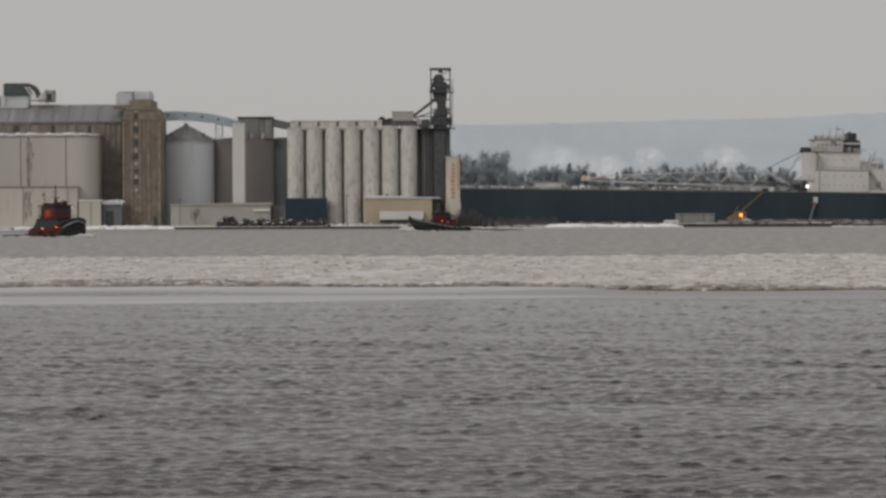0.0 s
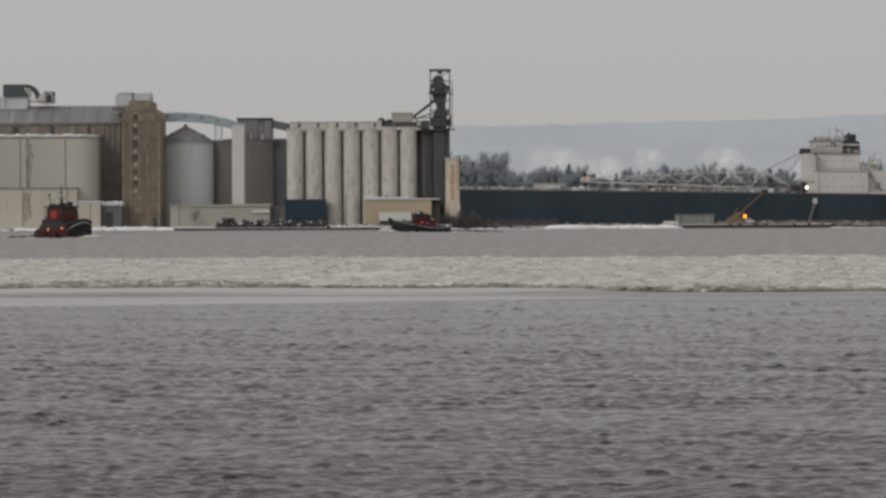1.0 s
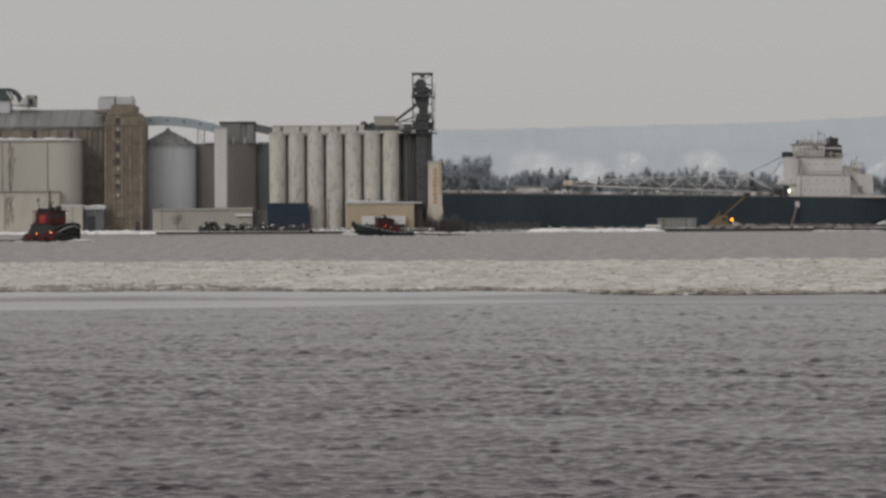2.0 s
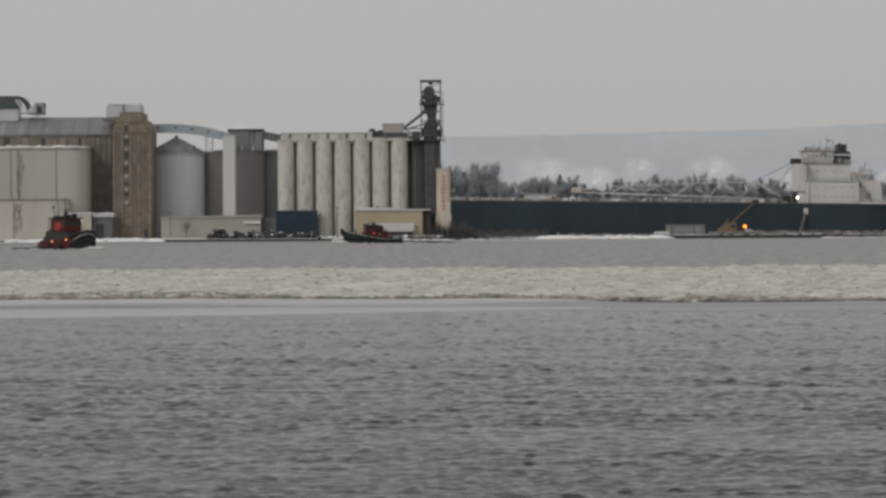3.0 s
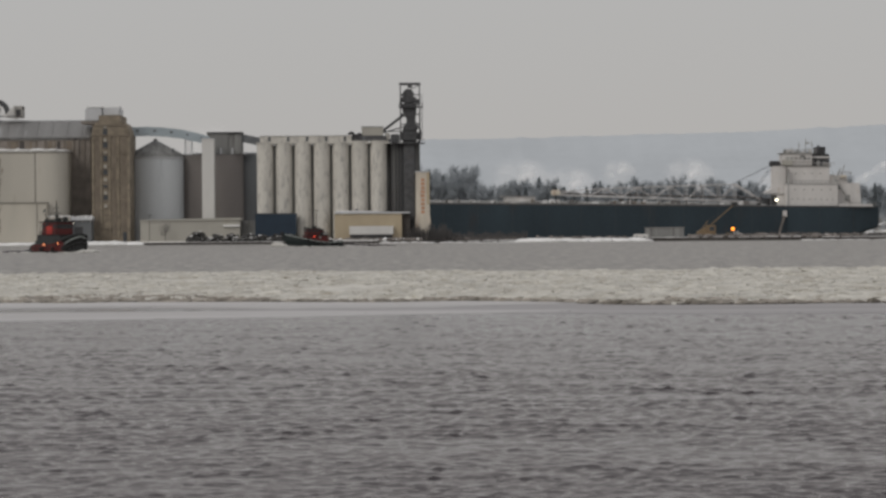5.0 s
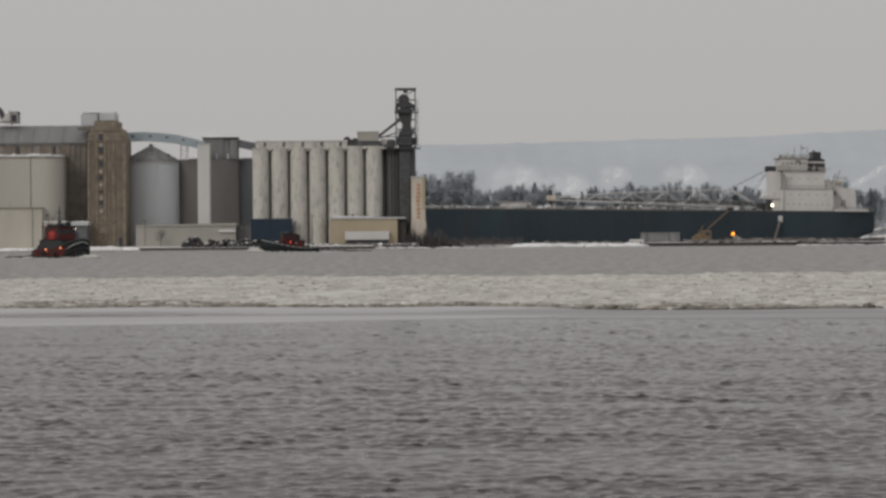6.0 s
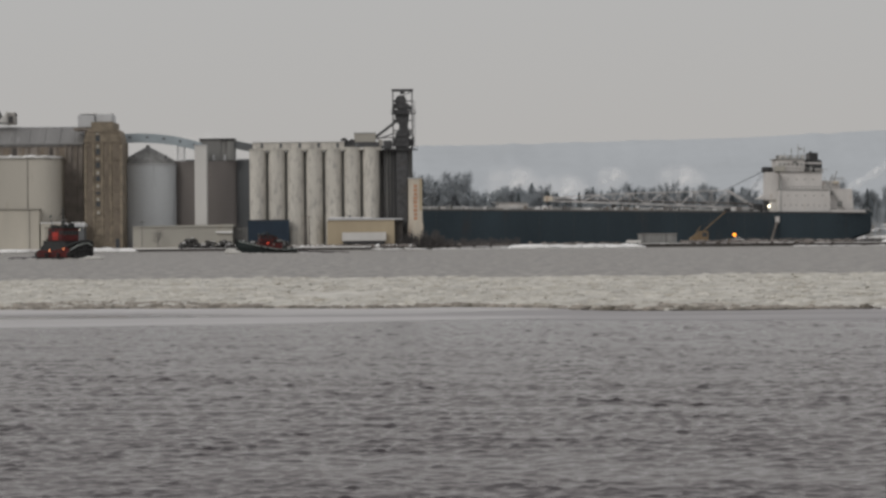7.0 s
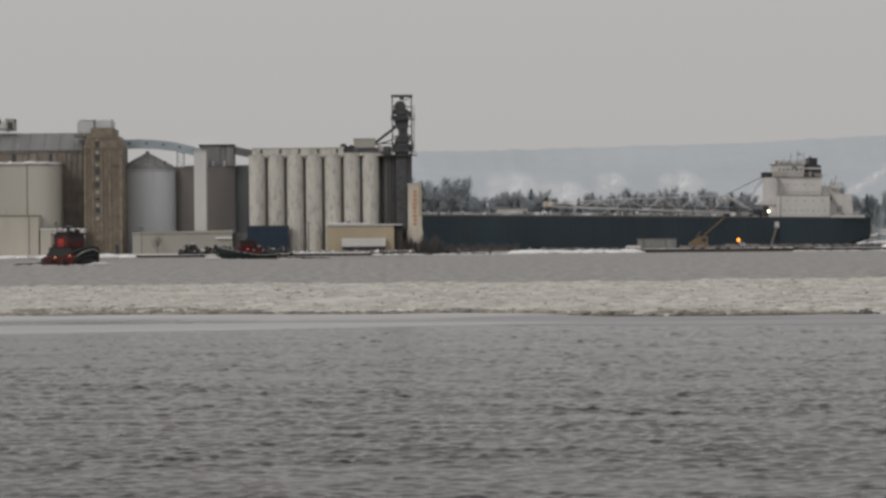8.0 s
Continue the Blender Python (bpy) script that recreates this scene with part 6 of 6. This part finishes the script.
def build_harbour_tug():
    """The bluff-bowed red and black tug, bow towards +x, floating at z 0."""
    t = thing("tugboat", "red and black harbour tug with tall mast and black bow fender", "tugboat", group="harbour tugs")
    L, B, n, fore = 16.1, 6.6, 30, 7.1
    secs = []
    bm = bmesh.new()
    for k in range(n + 1):
        f = k / n
        x = fore - L + L * f
        stern, bow = min(1, f / 0.2), max(0, (f - 0.66) / 0.34)
        hb = B / 2 * (0.62 + 0.38 * math.sin(stern * math.pi / 2)) * math.sqrt(max(0.0, 1 - bow ** 2.6)) + 0.06
        top = 0.75 + 1.25 * min(1, f / 0.22) ** 0.8 + 2.1 * max(0, (f - 0.5) / 0.5) ** 2.0
        secs.append((x, hb, top))
        secs[-1] += ([bm.verts.new((x + (0.35 if bow > 0.6 else 0) * g, s * hb * w, z)) for s, w, z, g in
                      ((-1, 1.0, top, 1.0), (-1, 0.97, top * 0.55, 0.5), (-1, 0.86, 0.0, 0), (-1, 0.4, -1.6, -0.8),
                       (1, 0.4, -1.6, -0.8), (1, 0.86, 0.0, 0), (1, 0.97, top * 0.55, 0.5), (1, 1.0, top, 1.0))],)
    for a, b in zip(secs, secs[1:]):
        for k in range(7):
            bm.faces.new((a[3][k], b[3][k], b[3][k + 1], a[3][k + 1]))
    bm.faces.new(secs[0][3])
    bm.faces.new(secs[-1][3][::-1])
    bmesh.ops.recalc_face_normals(bm, faces=bm.faces[:])
    part("hull", bm, TUG_BLACK, t, "black hull")
    bm = bmesh.new()
    for a, b in zip(secs, secs[1:]):
        face_set(bm, [(a[0], -a[1] * 0.97, a[2] - 0.6), (b[0], -b[1] * 0.97, b[2] - 0.6), (b[0], b[1] * 0.97, b[2] - 0.6), (a[0], a[1] * 0.97, a[2] - 0.6)], [(0, 1, 2, 3)])
    part("deck", bm, TUG_DECK, t, "grey deck")
    for s in (-1, 1):
        bm, rail, low = bmesh.new(), bmesh.new(), bmesh.new()
        for a, b in zip(secs[4:26], secs[5:27]):
            face_set(bm, [(a[0], s * (a[1] * 0.93 + 0.06), 0.3), (b[0], s * (b[1] * 0.93 + 0.06), 0.3), (b[0], s * (b[1] + 0.06), b[2] - 0.12), (a[0], s * (a[1] + 0.06), a[2] - 0.12),
                          (a[0], s * a[1], a[2] - 0.12), (b[0], s * b[1], b[2] - 0.12)], [(0, 1, 2, 3), (3, 2, 5, 4)])
        bmesh.ops.remove_doubles(bm, verts=bm.verts[:], dist=0.01)
        part("bulwark", bm, TUG_RED, t, "dark red bulwark")
        for a, b in zip(secs[:-3], secs[1:-2]):
            rod((a[0], s * (a[1] + 0.04), a[2]), (b[0], s * (b[1] + 0.04), b[2]), 0.12, seg=6, bm=rail)
        part("cap_rail", rail, TUG_BLACK, t, "black cap rail")
        for a, b in zip(secs[3:24], secs[4:25]):
            rod((a[0], s * (a[1] + 0.04), 0.35), (b[0], s * (b[1] + 0.04), 0.35), 0.14, seg=6, bm=low)
        part("rub_rail", low, RUBBER, t, "worn black rub rail")
        for k in (7, 10, 13, 16, 19, 22):
            x, hb, top = secs[k][:3]
            part("freeing_port", box(x - 0.35, x + 0.35, min(s * (hb + 0.03), s * (hb + 0.10)), max(s * (hb + 0.03), s * (hb + 0.10)), top - 0.95, top - 0.6), TUG_BLACK, t)
        for k in (12, 20):
            x, hb, top = secs[k][:3]
            bm = bmesh.new()
            ring = [(x + 0.4 * math.cos(j * math.tau / 12), s * (hb + 0.2), 0.8 + 0.4 * math.sin(j * math.tau / 12)) for j in range(12)]
            for j in range(12):
                rod(ring[j], ring[(j + 1) % 12], 0.17, seg=6, bm=bm)
            part("tyre_fender", bm, RUBBER, t)
    # fender round the bow: thick black rolls with a pale worn hoop that sags aft
    tips = [(a[0] + 0.35, s * (a[1] + 0.15), a[2], a[0]) for s, ss in ((-1, secs[25:]), (1, secs[:23:-1])) for a in ss]
    for name, lab, radius, fall, drop, mt in (("bow_fender", "thick black bow fender", 0.36, 0.05, 0.05, RUBBER), ("bow_fender", "black rubber bow roll", 0.32, 0.35, 0.95, RUBBER),
                                              ("bow_hoop", "pale worn hoop on the bow fender", 0.2, 0.5, 0.5, TUG_STRIPE), ("bow_fender", "low black bow roll", 0.3, 0.1, 2.0, RUBBER)):
        bm = bmesh.new()
        pts = [(x + 0.12, y * 1.03, max(0.15, z - drop - fall * (fore - x0))) for x, y, z, x0 in tips]
        for p, q in zip(pts, pts[1:]):
            rod(p, q, radius, seg=8, bm=bm)
        part(name, bm, mt, t, lab)
    for k in range(9):
        a = -1.0 + k * 0.25
        x, y = fore - 0.1 - 1.7 * abs(a) ** 2, 2.8 * a
        part("fender_chain", rod((x + 0.5, y, 3.4 - 0.7 * abs(a)), (x + 0.35, y * 1.05, 0.5), 0.1, seg=5), STEEL, t)
    # black deckhouse, its sloping after end, and the red wheelhouse
    d0, d1, w0, w1 = 1.5, 3.9, 3.9, 6.9
    dh = part("deckhouse", prism([(-6.5, d0), (-6.3, 2.6), (-5.6, 3.0), (-5.3, d1), (2.9, d1), (3.2, d0)], -2.5, 2.5), TUG_BLACK, t, "black deckhouse")
    part("roof", bevelled(-5.4, 3.1, -2.65, 2.65, d1, d1 + 0.14, 0.05), TUG_BLACK, dh)
    part("vent_cowl", rod((-5.9, -1.7, 2.8), (-5.9, -1.7, 4.1), 0.22, 0.34, seg=10), TUG_BLACK, t)
    for k in range(5):
        for s in (-1, 1):
            x = -4.1 + k * 1.55
            part("porthole", rod((x, s * 2.47, 3.0), (x, s * 2.54, 3.0), 0.22, seg=10), TUG_GLASS, dh)
    wh = part("wheelhouse", bevelled(-4.0, 1.75, -2.3, 2.3, w0 + 0.14, w1, 0.18), TUG_RED, t, "dark red wheelhouse")
    part("side_door", bevelled(-2.0, 0.1, -2.36, -2.28, w0 + 0.35, w1 - 0.9, 0.02, 1), LIT_RED, wh, "red side door painted bright as if lit")
    part("window", box(-3.7, -2.7, -2.34, -2.29, 5.5, 6.4), TUG_GLASS, wh)
    part("window", box(-2.4, -1.2, -2.34, -2.29, 6.1, 6.65), TUG_GLASS, wh)
    part("window", box(0.5, 1.5, -2.34, -2.29, 5.5, 6.4), TUG_GLASS, wh)
    for k in range(5):
        y = -2.1 + k * 0.86
        part("window", box(1.73, 1.79, y, y + 0.68, 5.45, 6.4), TUG_GLASS, wh)
        part("window_frame", box(1.74, 1.82, y - 0.15, y - 0.05, 5.35, 6.5), TUG_DECK, wh, "grey window post")
    part("roof", bevelled(-4.6, 2.15, -2.6, 2.6, w1, w1 + 0.24, 0.08), TUG_BLACK, wh, "black roof with wide eaves")
    for y in (-2.3, 2.3):
        part("eave_post", rod((-4.5, y, d1), (-4.5, y, w1), 0.07, seg=6), TUG_BLACK, wh)
    r0 = w1 + 0.24
    for x0, x1, y0, y1, h in ((-3.6, -2.3, -1.9, -0.5, 0.5), (-1.9, -0.4, -2.0, -0.9, 0.4), (0.1, 1.2, -1.7, -0.5, 0.75), (0.5, 1.6, 0.2, 1.2, 1.0), (-0.8, 0.3, 1.0, 2.2, 0.55), (-3.0, -1.8, 0.6, 1.9, 0.7)):
        part("roof_gear", bevelled(x0, x1, y0, y1, r0, r0 + h, 0.12), TUG_BLACK, wh)
    part("searchlight", rod((1.2, 2.3, r0 + 0.25), (1.6, 2.3, r0 + 0.35), 0.28, seg=12), GALV, t, "pale searchlight")
    part("searchlight_post", rod((1.35, 2.3, r0), (1.35, 2.3, r0 + 0.3), 0.07, seg=6), TUG_BLACK, t)
    part("masthead_lamp", lathe(1.9, 2.2, [(0.02, 6.5), (0.06, 6.53), (0.06, 6.59), (0.02, 6.62)], 8), LAMP_WHITE, wh, "lit white lamp")
    m = part("mast", rod((-1.2, 0, w1), (-1.25, 0, 11.8), 0.2, 0.1, seg=8), TUG_BLACK, t, "tall black mast")
    for z, w in ((9.0, 0.9), (10.2, 0.55)):
        part("yard", rod((-1.2, -w, z), (-1.2, w, z), 0.07, seg=5), TUG_BLACK, m)
    part("radar_bar", bevelled(-0.95, -0.75, -0.9, 0.9, 8.7, 8.95, 0.05), GALV_DULL, m)
    part("mast_box", bevelled(-1.5, -0.9, -0.35, 0.35, 8.0, 8.6, 0.1), TUG_BLACK, m)
    for y in (-1.2, 1.2):
        part("mast_stay", rod((-3.4, y, r0), (-1.25, 0, 11.2), 0.035, seg=4), TUG_BLACK, m)
    am = part("after_mast", rod((-5.6, 0.2, d1 - 0.6), (-5.8, 0.2, 10.1), 0.12, 0.06, seg=6), TUG_BLACK, t, "thin after mast")
    part("flag", prism([(-6.75, 9.1), (-5.85, 9.45), (-5.85, 10.0), (-6.65, 9.8)], 0.16, 0.2), TUG_DECK, am, "small dark flag")
    part("gaff", rod((-5.7, 0.2, 8.2), (-6.6, 0.2, 8.9), 0.05, seg=5), TUG_BLACK, am)
    fu = part("funnel", rod((-4.5, 0.6, d1), (-4.65, 0.6, 6.2), 0.75, 0.66, seg=16), TUG_BLACK, t, "black funnel")
    part("band", rod((-4.55, 0.6, 4.9), (-4.58, 0.6, 5.4), 0.75, 0.73, seg=16), TUG_RED, fu)
    part("life_raft", rod((-4.9, -1.6, d1 + 0.45), (-3.8, -1.6, d1 + 0.45), 0.34, seg=12), TUG_DECK, t, "grey life raft canister")
    part("towing_winch", bevelled(-8.0, -7.2, -1.0, 1.0, 0.9, 2.1, 0.2), TUG_BLACK, t)
    part("towing_bitt", rod((6.0, 0, 2.2), (6.0, 0, 3.9), 0.24, seg=8), TUG_BLACK, t)
    for s in (-1, 1):
        bm = bmesh.new()
        for k in range(9):
            x = -4.4 + k * 0.9
            rod((x, s * 2.6, d1 + 0.1), (x, s * 2.6, d1 + 1.0), 0.035, seg=4, bm=bm)
        rod((-4.4, s * 2.6, d1 + 1.0), (2.8, s * 2.6, d1 + 1.0), 0.04, seg=4, bm=bm)
        part("hand_rail", bm, TUG_BLACK, t)
    for x, y, z in ((-1.6, -3.42, 1.9), (3.5, -3.2, 2.2), (5.3, -2.55, 3.2)):
        part("deck_lamp", lathe(x, y, [(0.05, z - 0.17), (0.16, z - 0.09), (0.16, z + 0.09), (0.05, z + 0.17)], 12), LAMP_RED, t, "lit orange deck lamp")
    return t


tug_near = build_harbour_tug()
tug_far = build_tug("tugboat", "dark-hulled harbour tug with red deckhouse under way", 15.8, 6.0, TUG_GREEN, 1.35, 4.0, 3.1, 5.1, 6.4, [(1.0, 1.95, 2.9)], 0.30, 0.25)


def build_wash(name, label, reach, wide, seed, count, bow):
    """Foam round a moving hull, which goes along +x."""
    rng = np.random.default_rng(seed)
    w = thing(name, label, "wake", group="tug wakes")
    for nm, side in (("foam_streak", -1), ("foam_streak", 1), ("stern_foam", 0)):
        spec = []
        for k in range(count):
            f = rng.random() ** 2.4
            if side:
                x, y = reach * 0.5 - f * reach * 0.9, side * (wide * 0.5 * (0.3 + f) + rng.normal() * (0.4 + 1.6 * f))
            else:
                x, y = -reach * 0.45 - f * reach * 0.6, rng.normal() * wide * 0.22
            s = rng.uniform(0.15, 0.5) * (1 - 0.6 * f)
            spec.append((x, y, 0.0, s * 1.8, s * 1.2, s * 0.55))
        vs, fs = lumps(spec, rng, 0.3)
        ob = tagged(new(nm, raw_mesh(nm, vs, fs, FOAM)), kind="stuff")
        ob.parent = w
    spec = []
    for k in range(count):
        f = rng.random()
        side = rng.choice((-1, 1))
        rise = bow * math.sin(math.pi * min(1, 0.25 + f)) * rng.uniform(0.4, 1.0)
        spec.append((reach * (0.62 - 0.24 * f), side * wide * 0.34 * f + rng.normal() * 0.4, 0.05 + 0.3 * rise, 1.0, 0.6, 0.12 + 0.6 * rise))
    vs, fs = lumps(spec, rng, 0.3)
    ob = tagged(new("bow_wave", raw_mesh("bow_wave", vs, fs, FOAM)), "white foam thrown up by the bow", kind="stuff")
    ob.parent = w
    spec = []
    for k in range(12):
        f = k / 11
        spec.append((-reach * (0.52 + 0.58 * f), wide * 0.12 * rng.choice((-1, 1)), -0.1, 2.6, 0.6, 0.95 * (1 - 0.5 * f)))
    vs, fs = lumps(spec, rng, 0.12)
    ob = tagged(new("wake_wave", raw_mesh("wake_wave", vs, fs, WATER, True)), "dark wake waves", kind="stuff")
    ob.parent = w
    return w


wash_near = build_wash("wake_foam", "white wash churned up beside a slow tug", 19, 8.5, 41, 90, 0.7)
wash_far = build_wash("wake_foam", "white bow wave and wash of a tug under way", 20, 7.5, 42, 90, 1.7)


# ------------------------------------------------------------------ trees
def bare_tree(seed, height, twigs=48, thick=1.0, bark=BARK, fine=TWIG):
    rg = random.Random(seed)
    t = thing("tree", "tall bare winter broadleaf tree behind the harbour", "tree", group="bare trees")
    trunk = bmesh.new()
    rod((0, 0, -0.3), (0.2, 0, height * 0.45), height * 0.016, height * 0.011, seg=6, bm=trunk)
    tips = []
    for k in range(13):
        z = height * rg.uniform(0.2, 0.5)
        a = rg.uniform(0, math.tau)
        reach = height * rg.uniform(0.12, 0.26)
        end = Vector((math.cos(a) * reach, math.sin(a) * reach, min(height * 0.97, z + height * rg.uniform(0.22, 0.5))))
        rod((0.1, 0, z), end, height * 0.007, height * 0.002, seg=4, bm=trunk, cap=False)
        tips += [Vector((0.1, 0, z)).lerp(end, f) for f in (0.45, 0.6, 0.75, 0.9, 1.0)]
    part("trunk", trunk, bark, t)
    vs, fs = [], []
    for p in tips:
        for j in range(twigs):
            d = Vector((rg.gauss(0, 1), rg.gauss(0, 1), rg.gauss(0.55, 0.8))).normalized() * height * rg.uniform(0.05, 0.13)
            side = Vector((rg.gauss(0, 1), rg.gauss(0, 1), rg.gauss(0, 0.4))).normalized() * rg.uniform(0.05, 0.11) * thick
            q = p + Vector((rg.gauss(0, 0.5), rg.gauss(0, 0.5), rg.gauss(0, 0.5)))
            i = len(vs)
            vs += [q - side, q + side, q + d]
            fs.append((i, i + 1, i + 2))
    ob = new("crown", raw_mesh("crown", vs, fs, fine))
    ob.parent = t
    return t


def conifer(seed, height):
    rg = random.Random(seed)
    t = thing("conifer", "dark narrow spruce behind the harbour", "tree", group="spruces")
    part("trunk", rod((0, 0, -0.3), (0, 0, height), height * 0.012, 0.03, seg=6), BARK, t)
    vs, fs = [], []
    n = int(height * 1.5)
    for k in range(n):
        f = k / n
        z = height * (0.1 + 0.9 * f)
        reach = height * 0.23 * (1 - f) ** 0.85 + 0.15
        for j in range(15):
            a = rg.uniform(0, math.tau)
            r = reach * rg.uniform(0.55, 1.1)
            e = Vector((math.cos(a) * r, math.sin(a) * r, z - r * rg.uniform(0.2, 0.55)))
            s = Vector((-math.sin(a), math.cos(a), 0)) * (0.12 + r * 0.22)
            i = len(vs)
            vs += [Vector((0, 0, z + 0.2)), e - s, e + s + Vector((0, 0, -0.2)), e * 1.08]
            fs += [(i, i + 1, i + 3), (i, i + 3, i + 2)]
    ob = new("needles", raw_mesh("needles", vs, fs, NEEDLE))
    ob.parent = t
    return t


def build_trees():
    rg = random.Random(77)
    kinds = [bare_tree(1, 21), bare_tree(2, 19), bare_tree(3, 17), bare_tree(4, 14), conifer(5, 17), conifer(6, 14)]
    for k in kinds:
        k.location = (330 + rg.uniform(0, 40), 1290 + rg.uniform(0, 40), 9.5)
    x = 2.0
    while x < 300:
        for row in range(3):
            y = 1230 + row * 25 + rg.uniform(0, 25)
            tall = 1.2 if x < 30 else 0.95 if x < 60 else 0.9 if x < 190 else 0.8
            if rg.random() < (0.25 if x < 30 else 0.42):
                k = rg.choice(kinds[4:])
                sc = tall * rg.uniform(0.75, 1.15)
            else:
                k = rg.choice(kinds[:4])
                sc = tall * rg.uniform(0.75, 1.12)
            m = pose(x + rg.uniform(-3, 3), y, 9.5, 0, 0, rg.uniform(0, 360))
            ob = copy_thing(k, m)
            ob.scale = (sc, sc, sc)
        x += rg.uniform(2.0, 4.2)
    small = bare_tree(9, 7.4, 9, 0.4, BRUSH, BRUSH)
    tagged(small, "small bare tree before a cream warehouse", "tree")
    small.location = (-87.15, 995, 1.2)
    # undergrowth closing the foot of the wood
    vs, fs = [], []
    for k in range(16000):
        x = rg.uniform(0, 330)
        y = rg.uniform(1203, 1300)
        h = rg.uniform(3, 14) * min(1, 0.4 + (y - 1200) / 50)
        g = min(9.2, 1.0 + (y - 1198) * 0.25)
        w = rg.uniform(0.06, 0.16)
        i = len(vs)
        vs += [(x - w, y, g), (x + w, y, g), (x + rg.uniform(-4, 4), y, g + h * 0.8)]
        fs.append((i, i + 1, i + 2))
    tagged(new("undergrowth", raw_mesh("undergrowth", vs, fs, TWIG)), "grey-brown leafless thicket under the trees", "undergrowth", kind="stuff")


build_trees()


# ------------------------------------------------------------------ what moves
def motions():
    walk(water, [(0.0, pose(0, 0, 0)), (8.0, pose(-5.6, -9.6, 0))])
    rows_n, rows_nw, rows_f, rows_fw, rows_t = [], [], [], [], []
    for t in (0.0, 1.0, 2.0, 3.0, 4.0, 5.0, 6.0, 7.0, 8.0):
        x = -87.2 + 11.7 * t / 8
        bob = 0.05 * math.sin(t * 2.1)
        rows_n.append((t, pose(x + 0.2, 640, bob, 0.5 * math.sin(t * 1.7), 0.4 * math.sin(t * 2.1), -47)))
        rows_nw.append((t, pose(x + 0.2, 640, 0, 0, 0, -44)))
        x = -0.2 - 44.9 * t / 8
        bob = 0.06 * math.sin(t * 2.6)
        rows_f.append((t, pose(x, 815, bob, 0.5 * math.sin(t * 1.9), 0.5 * math.sin(t * 2.6), 200)))
        rows_fw.append((t, pose(x, 815, 0, 0, 0, 195)))
        rows_t.append((t, pose(105.8 + 12.7 * t / 8, 1000.8, 1.2)))
    walk(tug_near, rows_n)
    walk(wash_near, rows_nw)
    walk(tug_far, rows_f)
    walk(wash_far, rows_fw)
    walk(truck, rows_t)
    for k, p in enumerate(plumes):
        x, y, z = ORIGIN[p]
        walk(p, [(0.0, pose(x, y, z)), (8.0, pose(x - 5 + 3 * (k % 3), y, z))])


motions()
